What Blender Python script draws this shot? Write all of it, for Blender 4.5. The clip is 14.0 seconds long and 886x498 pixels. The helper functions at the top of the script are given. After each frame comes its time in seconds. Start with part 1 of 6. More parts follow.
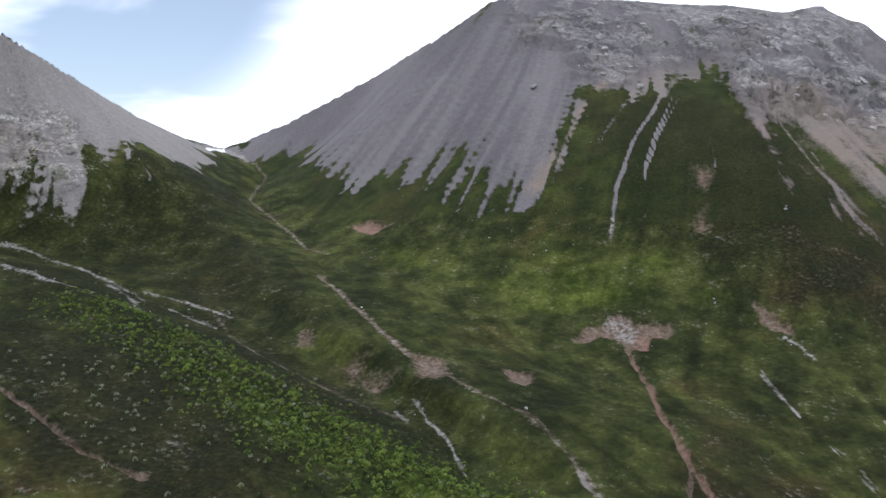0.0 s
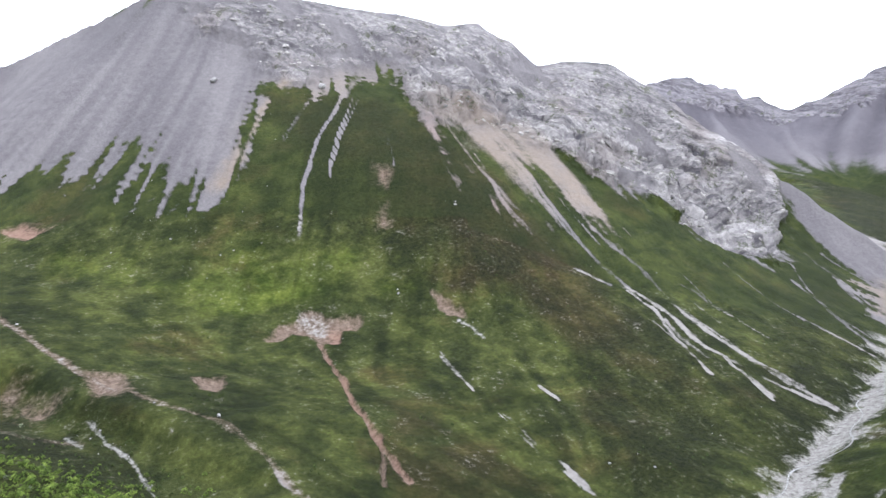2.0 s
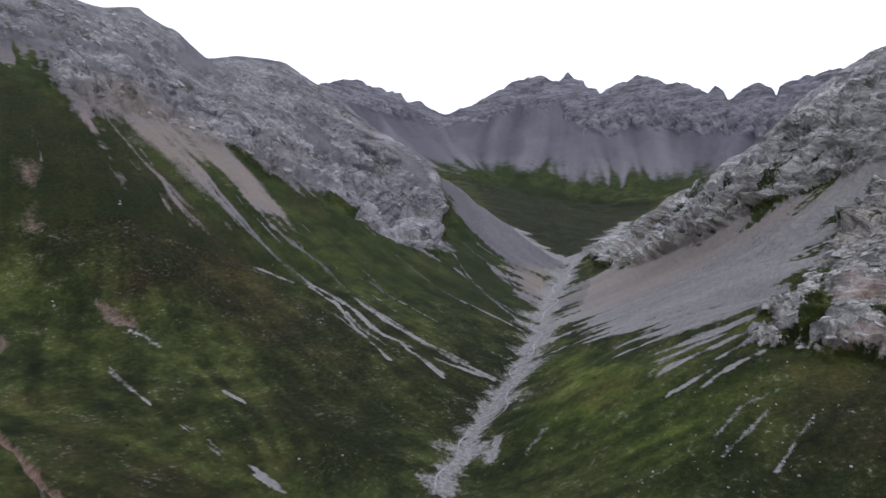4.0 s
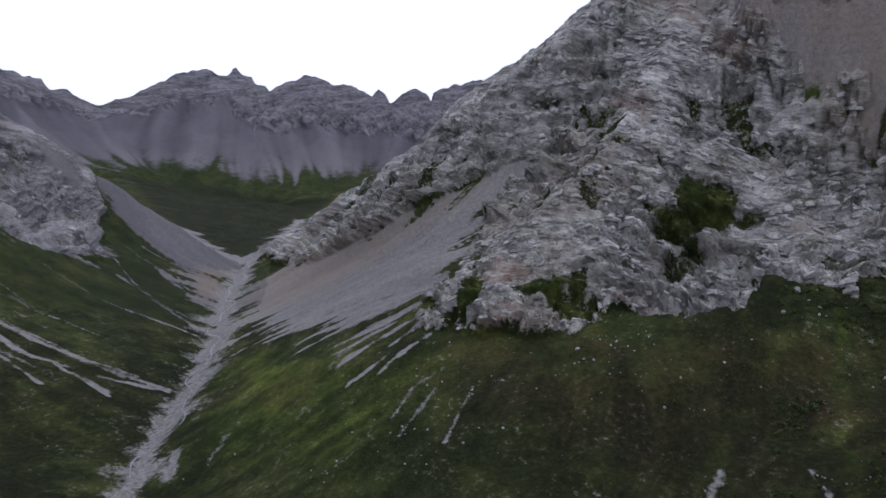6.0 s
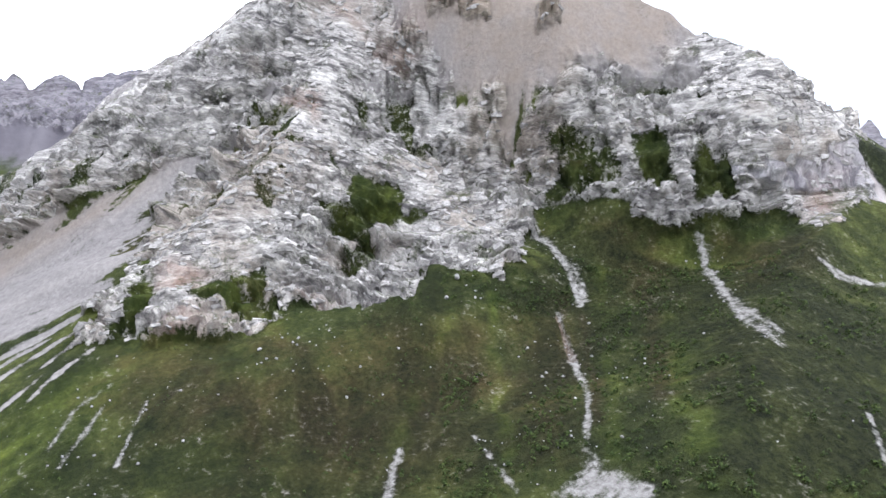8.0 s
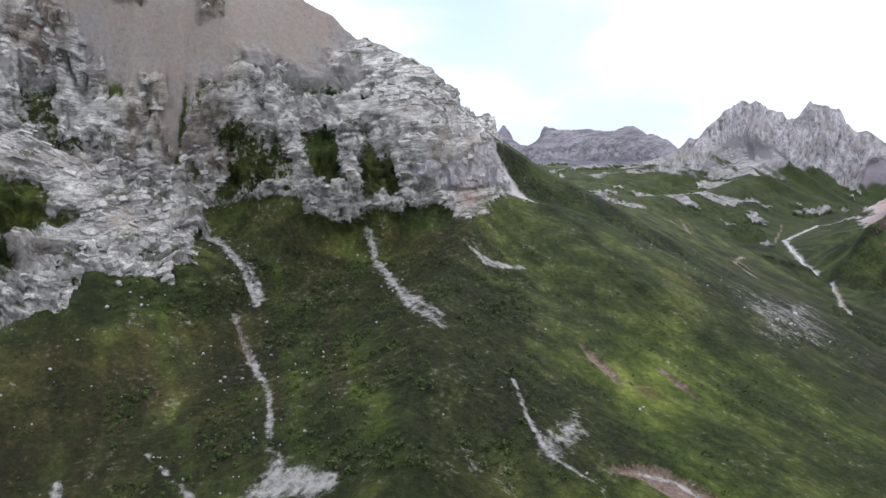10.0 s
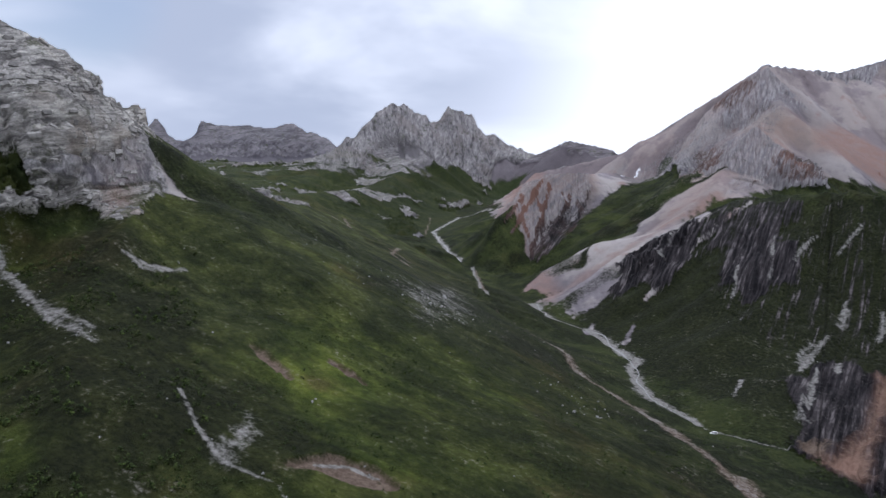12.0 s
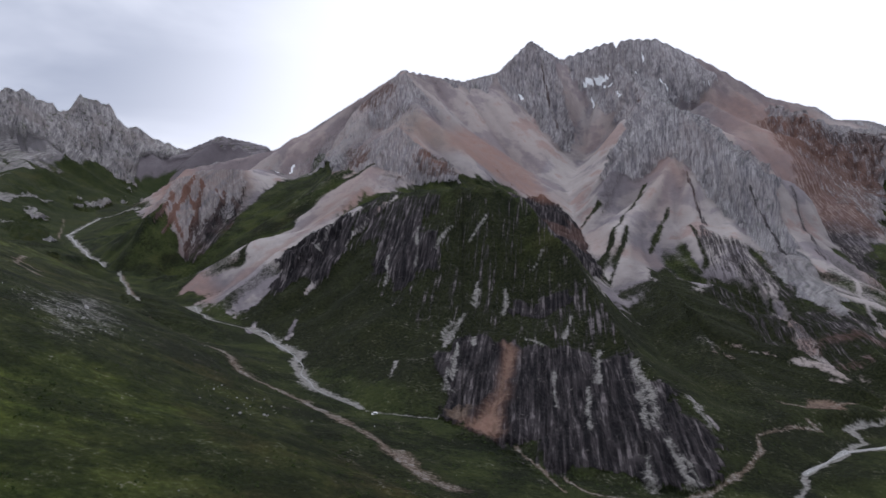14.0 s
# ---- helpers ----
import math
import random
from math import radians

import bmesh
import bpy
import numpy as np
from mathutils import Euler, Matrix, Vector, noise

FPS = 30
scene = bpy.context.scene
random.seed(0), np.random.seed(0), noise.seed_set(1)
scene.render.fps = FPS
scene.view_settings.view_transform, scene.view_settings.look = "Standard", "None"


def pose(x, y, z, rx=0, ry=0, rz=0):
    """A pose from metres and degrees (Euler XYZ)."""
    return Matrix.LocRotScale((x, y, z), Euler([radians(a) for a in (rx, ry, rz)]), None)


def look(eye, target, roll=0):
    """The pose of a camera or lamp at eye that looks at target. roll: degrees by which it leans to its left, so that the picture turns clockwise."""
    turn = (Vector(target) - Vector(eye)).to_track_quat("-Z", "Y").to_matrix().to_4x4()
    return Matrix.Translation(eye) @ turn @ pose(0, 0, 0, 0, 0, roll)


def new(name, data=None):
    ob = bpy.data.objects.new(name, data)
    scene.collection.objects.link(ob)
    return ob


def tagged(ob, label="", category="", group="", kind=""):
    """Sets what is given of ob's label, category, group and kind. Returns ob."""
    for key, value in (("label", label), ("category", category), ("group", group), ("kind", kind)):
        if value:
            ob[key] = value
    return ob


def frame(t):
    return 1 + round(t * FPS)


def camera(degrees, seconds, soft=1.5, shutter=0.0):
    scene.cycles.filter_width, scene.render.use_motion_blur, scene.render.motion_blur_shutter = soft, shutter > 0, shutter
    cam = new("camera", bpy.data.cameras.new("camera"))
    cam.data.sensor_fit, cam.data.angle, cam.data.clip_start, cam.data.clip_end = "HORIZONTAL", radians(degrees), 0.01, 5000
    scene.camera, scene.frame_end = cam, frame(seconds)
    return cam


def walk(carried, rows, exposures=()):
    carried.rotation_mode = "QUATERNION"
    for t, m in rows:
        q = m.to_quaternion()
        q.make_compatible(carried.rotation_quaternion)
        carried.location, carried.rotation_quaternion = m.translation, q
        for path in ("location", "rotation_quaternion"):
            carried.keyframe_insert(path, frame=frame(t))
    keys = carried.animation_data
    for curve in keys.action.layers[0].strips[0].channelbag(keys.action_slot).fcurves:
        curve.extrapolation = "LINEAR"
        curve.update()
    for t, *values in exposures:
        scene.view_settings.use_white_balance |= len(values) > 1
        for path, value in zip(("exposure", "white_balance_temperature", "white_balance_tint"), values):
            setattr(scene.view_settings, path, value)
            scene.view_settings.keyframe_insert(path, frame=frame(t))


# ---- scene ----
# ---- camera and its turn ----
cam = camera(63.06, 14.0, soft=1.5, shutter=0.08)
PATH = [
    (0, 0.01, -5.21),
    (0.5, -6.13, -5.24),
    (1, -12.20, -5.26),
    (1.5, -18.27, -5.28),
    (2, -24.39, -5.30),
    (2.5, -30.58, -5.32),
    (3, -36.82, -5.34),
    (3.2, -39.33, -5.35),
    (5.3, -65.96, -5.42),
    (5.5, -68.50, -5.42),
    (6, -74.83, -5.44),
    (6.5, -81.15, -5.46),
    (7, -87.46, -5.47),
    (7.5, -93.77, -5.49),
    (8, -100.08, -5.51),
    (8.2, -102.61, -5.52),
    (10.3, -129.47, -5.62),
    (10.5, -132.07, -5.63),
    (11, -138.60, -5.66),
    (11.5, -145.16, -5.70),
    (12, -151.77, -5.73),
    (12.5, -158.40, -5.77),
    (13, -165.06, -5.82),
    (13.5, -171.75, -5.87),
    (14, -178.49, -5.92),
]
EYE = Vector((0, 0, 200))
rows = [(t, pose(EYE.x, EYE.y, EYE.z) @ pose(0, 0, 0, 0, 0, yaw) @ pose(0, 0, 0, 90 + pitch) @ pose(0, 0, 0, 0, 0, 0.21)) for t, yaw, pitch in PATH]
EXPOSURES = [(0, -0.88, 6130, 12), (0.5, -0.43, 6180, 12), (1.5, 0.24, 6130, 12), (2.3, -0.1, 6080, 12), (3, -0.75, 5980, 13), (4.2, -1.28, 5880, 15), (5.3, -1.73, 5830, 17), (6.5, -1.18, 5730, 16), (7.5, -0.12, 6030, 13), (8.2, 0.26, 6130, 13), (9.5, -0.18, 6130, 12), (10.5, -0.6, 6080, 13), (12, -1.24, 5980, 14), (14, -1.58, 6130, 15)]
walk(cam, rows, EXPOSURES)

# ---- sky and sun ----
def node(tree, kind, **inputs):
    n = tree.nodes.new(kind)
    for key, value in inputs.items():
        key = int(key[1:]) if key[0] == "i" and key[1:].isdigit() else key.replace("_", " ")
        if isinstance(value, bpy.types.NodeSocket):
            tree.links.new(value, n.inputs[key])
        else:
            n.inputs[key].default_value = value
    return n


def math_node(tree, op, a, b=0.0, c=0.0, clamp=False):
    n = node(tree, "ShaderNodeMath", i0=a, i1=b, i2=c)
    n.operation, n.use_clamp = op, clamp
    return n.outputs[0]


def mixed(tree, fac, a, b, blend="MIX"):
    n = tree.nodes.new("ShaderNodeMix")
    n.data_type, n.blend_type = "RGBA", blend
    for key, value in ((0, fac), (6, a), (7, b)):
        if isinstance(value, bpy.types.NodeSocket):
            tree.links.new(value, n.inputs[key])
        else:
            n.inputs[key].default_value = value
    return n.outputs[2]


def noise_node(tree, vector, scale, detail=4.0, rough=0.55, distortion=0.0):
    return node(tree, "ShaderNodeTexNoise", Vector=vector, Scale=scale, Detail=detail, Roughness=rough, Distortion=distortion).outputs[0]


def ramp(tree, value, lo, hi, a=0.0, b=1.0):
    n = node(tree, "ShaderNodeMapRange", i0=value, i1=lo, i2=hi, i3=a, i4=b)
    n.interpolation_type = "SMOOTHSTEP"
    return n.outputs[0]


world = bpy.data.worlds.new("sky")
scene.world = world
world.use_nodes = True
wt = world.node_tree
back = wt.nodes["Background"]
sky = wt.nodes.new("ShaderNodeTexSky")
sky.sky_type, sky.sun_disc = "NISHITA", False
sky.sun_elevation, sky.sun_rotation = radians(55), radians(160)
way = wt.nodes.new("ShaderNodeTexCoord").outputs["Generated"]
flat = node(wt, "ShaderNodeMapping", Vector=way, Scale=(1.0, 1.0, 2.6)).outputs[0]
billow = noise_node(wt, flat, 2.1, 5.0, 0.5, 0.4)
north = node(wt, "ShaderNodeVectorMath", i0=way, i1=(0.64, -0.72, 0.26))
north.operation = "DOT_PRODUCT"
thick = ramp(wt, north.outputs["Value"], 0.84, 0.99)
west = node(wt, "ShaderNodeVectorMath", i0=way, i1=(-0.40, 0.87, 0.29))
west.operation = "DOT_PRODUCT"
gap = ramp(wt, west.outputs["Value"], 0.955, 0.985)
blue = node(wt, "ShaderNodeVectorMath", i0=sky.outputs[0], i1=(0.22, 0.22, 0.22))
blue.operation = "MULTIPLY"
cloud = mixed(wt, math_node(wt, "MULTIPLY", thick, ramp(wt, billow, 0.30, 0.62, 0.35, 1.0)), (3.1, 3.2, 3.38, 1), (1.16, 1.30, 1.58, 1))
toward = node(wt, "ShaderNodeVectorMath", i0=way, i1=(0.20, -0.54, 0.82))
toward.operation = "DOT_PRODUCT"
cloud = mixed(wt, ramp(wt, toward.outputs["Value"], 0.72, 1.0, 0.0, 0.9), cloud, (4.2, 4.3, 4.4, 1))
cloud = mixed(wt, math_node(wt, "MULTIPLY", gap, ramp(wt, billow, 0.38, 0.56, 0.0, 0.85)), cloud, blue.outputs[0])
rift = node(wt, "ShaderNodeVectorMath", i0=way, i1=(0.808, -0.545, 0.225))
rift.operation = "DOT_PRODUCT"
cloud = mixed(wt, math_node(wt, "MULTIPLY", ramp(wt, rift.outputs["Value"], 0.990, 0.998), ramp(wt, billow, 0.42, 0.60, 0.0, 0.45)), cloud, blue.outputs[0])
wt.links.new(cloud, back.inputs[0])
back.inputs[1].default_value = 1.0
sun = new("sun", bpy.data.lights.new("sun", "SUN"))
sun.data.energy, sun.data.angle, sun.data.color = 0.8, radians(20), (1.0, 0.98, 0.96)
sun.matrix_world = look((0, 0, 0), (-0.20, 0.54, -0.82))

# ---- materials ----
def ground_material():
    """Alpine ground: turf, scree, rock, bare earth, gravel and snow, laid out by the masks of the mesh."""
    m = bpy.data.materials.new("alpine_ground")
    m.use_nodes = True
    t = m.node_tree
    bsdf = t.nodes["Principled BSDF"]
    geo = t.nodes.new("ShaderNodeNewGeometry")
    pos = geo.outputs["Position"]

    def mask(name):
        n = t.nodes.new("ShaderNodeAttribute")
        n.attribute_name = name
        s = t.nodes.new("ShaderNodeSeparateColor")
        t.links.new(n.outputs["Color"], s.inputs[0])
        return s.outputs
    rock, scree, earth = mask("cover")[:3]
    pale, dark, snow = mask("cover_b")[:3]
    lush, rust, ochre = mask("tone")[:3]
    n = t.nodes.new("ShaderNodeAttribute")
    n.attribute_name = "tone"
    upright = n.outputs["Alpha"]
    streak, heath, far = mask("tone_b")[:3]
    n = t.nodes.new("ShaderNodeAttribute")
    n.attribute_name = "tone_b"
    hair = n.outputs["Alpha"]
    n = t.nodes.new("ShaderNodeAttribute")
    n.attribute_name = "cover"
    shrub_and_shade = n.outputs["Alpha"]

    n_big = noise_node(t, pos, 0.010, 6, 0.62)
    n_mid = noise_node(t, pos, 0.055, 7, 0.68)
    n_fine = noise_node(t, pos, 0.33, 6, 0.74)
    n_grain = noise_node(t, pos, 1.1, 4, 0.78)
    n_edge = math_node(t, "ADD", math_node(t, "MULTIPLY", n_mid, 0.9), math_node(t, "MULTIPLY", n_fine, 1.3))
    strata = t.nodes.new("ShaderNodeAttribute")
    strata.attribute_name = "strata"
    folded = strata.outputs["Vector"]
    ruffle = node(t, "ShaderNodeVectorMath", i0=node(t, "ShaderNodeTexNoise", Vector=pos, Scale=0.07, Detail=5.0, Roughness=0.6).outputs["Color"], i1=(5.0, 5.0, 3.0), i2=folded)
    ruffle.operation = "MULTIPLY_ADD"

    def layers(across, through_beds, detail, rough):
        return noise_node(t, node(t, "ShaderNodeMapping", Vector=ruffle.outputs[0], Scale=(across, across, through_beds)).outputs[0], 1.0, detail, rough)
    bands = layers(0.012, 0.075, 8, 0.62)
    thin = layers(0.060, 0.260, 7, 0.66)
    hairline = layers(0.16, 0.62, 5, 0.7)
    where = node(t, "ShaderNodeMapping", Vector=ruffle.outputs[0], Scale=(0.10, 0.10, 0.22)).outputs[0]
    tone = node(t, "ShaderNodeSeparateColor", i0=node(t, "ShaderNodeTexVoronoi", Vector=where, Scale=1.0).outputs["Color"]).outputs[0]
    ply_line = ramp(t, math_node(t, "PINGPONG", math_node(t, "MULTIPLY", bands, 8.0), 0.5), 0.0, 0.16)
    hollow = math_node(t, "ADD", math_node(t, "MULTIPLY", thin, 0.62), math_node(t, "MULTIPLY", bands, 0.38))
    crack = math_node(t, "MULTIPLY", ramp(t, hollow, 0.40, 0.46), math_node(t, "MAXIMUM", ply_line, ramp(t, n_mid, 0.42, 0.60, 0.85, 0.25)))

    # turf
    turf = mixed(t, ramp(t, n_mid, 0.36, 0.62), (0.018, 0.025, 0.010, 1), (0.046, 0.057, 0.020, 1))
    green = mixed(t, ramp(t, n_mid, 0.36, 0.62), (0.038, 0.059, 0.012, 1), (0.090, 0.118, 0.026, 1))
    turf = mixed(t, ramp(t, math_node(t, "ADD", lush, math_node(t, "MULTIPLY", math_node(t, "SUBTRACT", n_big, 0.5), 2.2)), 0.0, 0.95), turf, green)
    brown = math_node(t, "ADD", heath, ramp(t, n_big, 0.53, 0.64, 0.0, 0.75), clamp=True)
    turf = mixed(t, math_node(t, "MULTIPLY", brown, ramp(t, n_mid, 0.36, 0.60, 0.45, 0.95)), turf, mixed(t, n_fine, (0.027, 0.020, 0.011, 1), (0.060, 0.046, 0.027, 1)))
    n_patch = noise_node(t, pos, 0.026, 3, 0.5)
    turf = mixed(t, ramp(t, n_patch, 0.40, 0.62), mixed(t, 1.0, turf, (0.72, 0.74, 0.80, 1), "MULTIPLY"), mixed(t, 1.0, turf, (1.28, 1.24, 1.16, 1), "MULTIPLY"))
    turf = mixed(t, ramp(t, n_fine, 0.38, 0.64), mixed(t, 1.0, turf, (0.80, 0.81, 0.80, 1), "MULTIPLY"), mixed(t, 1.0, turf, (1.18, 1.17, 1.10, 1), "MULTIPLY"))
    turf = mixed(t, ramp(t, streak, 0.30, 0.75), mixed(t, 1.0, turf, (1.26, 1.24, 1.10, 1), "MULTIPLY"), mixed(t, 1.0, turf, (0.70, 0.72, 0.66, 1), "MULTIPLY"))
    turf = mixed(t, ramp(t, n_grain, 0.60, 0.70, 0.0, 0.08), turf, (0.10, 0.108, 0.055, 1))
    turf = mixed(t, 1.0, turf, (1.02, 0.99, 0.92, 1), "MULTIPLY")
    # southern slopes: their shade is painted in as darker turf
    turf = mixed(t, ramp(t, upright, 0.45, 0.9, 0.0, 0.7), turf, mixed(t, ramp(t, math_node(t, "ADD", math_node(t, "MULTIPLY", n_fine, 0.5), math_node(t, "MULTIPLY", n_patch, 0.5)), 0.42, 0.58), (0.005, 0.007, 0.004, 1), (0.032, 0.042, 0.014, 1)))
    # dark shrub cover, and shade on the slopes put into the turf colour
    dark_turf = mixed(t, ramp(t, n_fine, 0.36, 0.64), (0.0055, 0.0072, 0.0036, 1), (0.0225, 0.0258, 0.0108, 1))
    turf = mixed(t, math_node(t, "MULTIPLY", shrub_and_shade, ramp(t, n_mid, 0.30, 0.62, 1.0, 0.75)), turf, dark_turf)
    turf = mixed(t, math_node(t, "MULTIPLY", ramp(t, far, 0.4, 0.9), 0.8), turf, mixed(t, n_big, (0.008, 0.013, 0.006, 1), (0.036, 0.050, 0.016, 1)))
    turf = mixed(t, ramp(t, n_grain, 0.42, 0.32, 0.0, 0.35), turf, (0.010, 0.014, 0.007, 1))
    # turned and stretched so that the streaks look upright from the camera
    across_view = node(t, "ShaderNodeMapping", Vector=node(t, "ShaderNodeMapping", Vector=pos, Rotation=(0, 0, 0.10)).outputs[0], Scale=(0.30, 0.020, 0.020)).outputs[0]
    drips = noise_node(t, across_view, 1.0, 4, 0.6, 0.2)
    ribs = noise_node(t, across_view, 0.38, 4, 0.62, 0.4)
    on_south = ramp(t, upright, 0.45, 0.9)
    # scree
    grit = mixed(t, ramp(t, n_fine, 0.3, 0.7), (0.205, 0.193, 0.188, 1), (0.288, 0.272, 0.264, 1))
    grit = mixed(t, ramp(t, streak, 0.25, 0.8), mixed(t, 1.0, grit, (0.88, 0.87, 0.88, 1), "MULTIPLY"), mixed(t, 1.0, grit, (1.06, 1.05, 1.04, 1), "MULTIPLY"))
    # distant scree turns lilac-grey: aerial haze put into the colour
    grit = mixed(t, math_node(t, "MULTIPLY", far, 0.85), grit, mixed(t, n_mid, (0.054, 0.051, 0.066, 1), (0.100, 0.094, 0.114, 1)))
    # gully shading of far screes put into the colour, streak by streak
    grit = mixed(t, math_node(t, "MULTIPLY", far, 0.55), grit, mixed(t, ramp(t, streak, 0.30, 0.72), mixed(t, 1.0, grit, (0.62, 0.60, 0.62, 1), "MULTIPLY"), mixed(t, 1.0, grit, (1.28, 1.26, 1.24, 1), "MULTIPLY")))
    hue = math_node(t, "ADD", math_node(t, "MULTIPLY_ADD", streak, 0.22, -0.11), n_big)
    painted = mixed(t, ramp(t, hue, 0.43, 0.52), mixed(t, n_mid, (0.150, 0.134, 0.150, 1), (0.285, 0.262, 0.280, 1)), mixed(t, n_mid, (0.250, 0.226, 0.220, 1), (0.400, 0.370, 0.362, 1)))
    painted = mixed(t, ramp(t, hue, 0.57, 0.65, 0.0, 0.8), painted, mixed(t, n_mid, (0.200, 0.134, 0.124, 1), (0.345, 0.250, 0.230, 1)))
    # southern screes: gullies darkened and ribs lightened by colour, as relief shading
    painted = mixed(t, ramp(t, streak, 0.28, 0.74), mixed(t, 1.0, painted, (0.66, 0.64, 0.66, 1), "MULTIPLY"), mixed(t, 1.0, painted, (1.26, 1.25, 1.24, 1), "MULTIPLY"))
    grit = mixed(t, ramp(t, upright, 0.45, 0.9, 0.0, 0.85), grit, painted)
    grit = mixed(t, math_node(t, "MULTIPLY", ochre, ramp(t, n_mid, 0.25, 0.65, 0.5, 1.0)), grit, mixed(t, n_fine, (0.185, 0.145, 0.112, 1), (0.310, 0.252, 0.202, 1)))
    grit = mixed(t, math_node(t, "MULTIPLY", rust, ramp(t, n_mid, 0.25, 0.65, 0.55, 1.0)), grit, mixed(t, n_fine, (0.185, 0.112, 0.096, 1), (0.340, 0.232, 0.202, 1)))
    # rock
    stone = mixed(t, ramp(t, bands, 0.38, 0.62), (0.37, 0.352, 0.336, 1), (0.545, 0.524, 0.496, 1))
    stone = mixed(t, ramp(t, thin, 0.42, 0.58), mixed(t, 1.0, stone, (0.70, 0.695, 0.70, 1), "MULTIPLY"), mixed(t, 1.0, stone, (1.16, 1.16, 1.15, 1), "MULTIPLY"))
    stone = mixed(t, ramp(t, hairline, 0.44, 0.56), mixed(t, 1.0, stone, (0.74, 0.735, 0.74, 1), "MULTIPLY"), mixed(t, 1.0, stone, (1.14, 1.14, 1.13, 1), "MULTIPLY"))
    stone = mixed(t, tone, mixed(t, 1.0, stone, (0.90, 0.89, 0.89, 1), "MULTIPLY"), mixed(t, 1.0, stone, (1.07, 1.07, 1.07, 1), "MULTIPLY"))
    stone = mixed(t, ramp(t, n_big, 0.50, 0.60, 0.0, 0.65), stone, mixed(t, tone, (0.19, 0.152, 0.122, 1), (0.36, 0.305, 0.255, 1)))
    stone = mixed(t, ramp(t, n_fine, 0.52, 0.66, 0.0, 0.22), stone, (0.53, 0.52, 0.51, 1))
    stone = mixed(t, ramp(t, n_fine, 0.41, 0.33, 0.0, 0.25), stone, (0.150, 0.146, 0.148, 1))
    n_lichen = noise_node(t, pos, 0.62, 2, 0.6)
    stone = mixed(t, ramp(t, n_lichen, 0.54, 0.64, 0.0, 0.16), stone, (0.62, 0.61, 0.57, 1))
    stone = mixed(t, ramp(t, n_lichen, 0.43, 0.36, 0.0, 0.20), stone, (0.13, 0.125, 0.12, 1))
    # dark cracks in the stone, with the shade of their hollows painted in
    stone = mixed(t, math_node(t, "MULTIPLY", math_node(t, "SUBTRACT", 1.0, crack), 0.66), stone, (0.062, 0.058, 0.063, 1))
    # distant stone takes the same painted haze
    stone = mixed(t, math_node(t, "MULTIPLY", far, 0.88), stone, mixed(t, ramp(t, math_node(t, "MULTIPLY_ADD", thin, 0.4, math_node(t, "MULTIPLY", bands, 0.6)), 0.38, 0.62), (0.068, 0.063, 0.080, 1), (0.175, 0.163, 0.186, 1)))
    stone = mixed(t, math_node(t, "MULTIPLY", rust, ramp(t, n_mid, 0.25, 0.65, 0.45, 0.95)), stone, mixed(t, tone, (0.130, 0.078, 0.060, 1), (0.30, 0.195, 0.150, 1)))
    stone = mixed(t, math_node(t, "MULTIPLY", ochre, 0.7), stone, (0.27, 0.21, 0.15, 1))
    stone = mixed(t, ramp(t, math_node(t, "ADD", n_mid, math_node(t, "MULTIPLY", n_fine, 0.6)), 0.87, 0.96, 0.0, 0.75), stone, (0.060, 0.070, 0.036, 1))
    level = node(t, "ShaderNodeSeparateXYZ", i0=geo.outputs["Normal"]).outputs[2]
    level = math_node(t, "ADD", level, math_node(t, "MULTIPLY", math_node(t, "SUBTRACT", n_fine, 0.5), 0.7))
    grown = math_node(t, "MULTIPLY", ramp(t, level, 0.82, 0.97, 0.0, 0.7), math_node(t, "SUBTRACT", 1.0, math_node(t, "MULTIPLY", far, 0.9)))
    stone = mixed(t, grown, stone, mixed(t, n_grain, (0.030, 0.040, 0.014, 1), (0.085, 0.095, 0.042, 1)))
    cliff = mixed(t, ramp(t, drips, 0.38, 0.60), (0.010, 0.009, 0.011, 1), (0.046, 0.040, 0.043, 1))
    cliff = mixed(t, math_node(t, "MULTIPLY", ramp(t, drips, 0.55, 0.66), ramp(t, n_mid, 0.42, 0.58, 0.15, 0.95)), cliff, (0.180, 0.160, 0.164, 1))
    cliff = mixed(t, math_node(t, "MULTIPLY", rust, 0.8), cliff, (0.20, 0.105, 0.078, 1))
    # dark and light ribs: shading of the southern relief painted on the stone
    stone = mixed(t, math_node(t, "MULTIPLY", on_south, ramp(t, ribs, 0.48, 0.38, 0.0, 0.6)), stone, (0.095, 0.086, 0.096, 1))
    stone = mixed(t, math_node(t, "MULTIPLY", on_south, ramp(t, ribs, 0.55, 0.64, 0.0, 0.55)), stone, (0.33, 0.31, 0.31, 1))
    stone = mixed(t, math_node(t, "MULTIPLY", on_south, 0.45), stone, mixed(t, ramp(t, thin, 0.36, 0.64), (0.165, 0.158, 0.186, 1), (0.330, 0.318, 0.356, 1)))
    # earth, gravel, snow
    soil = mixed(t, ramp(t, n_fine, 0.3, 0.7), (0.100, 0.070, 0.054, 1), (0.215, 0.162, 0.128, 1))
    soil = mixed(t, math_node(t, "MULTIPLY", rust, 0.7), soil, (0.29, 0.170, 0.130, 1))
    chips = mixed(t, ramp(t, n_fine, 0.3, 0.7), (0.155, 0.146, 0.136, 1), (0.330, 0.318, 0.304, 1))

    def edged(value, width=0.16, wobble=1.0):
        w = math_node(t, "MULTIPLY", math_node(t, "SUBTRACT", n_edge, 1.1), math_node(t, "MULTIPLY_ADD", far, -0.8 * wobble, wobble))
        return ramp(t, math_node(t, "ADD", value, w), 0.5 - width, 0.5 + width)
    col = turf
    def running(value, k):
        """A border drawn out along the fall of the slope."""
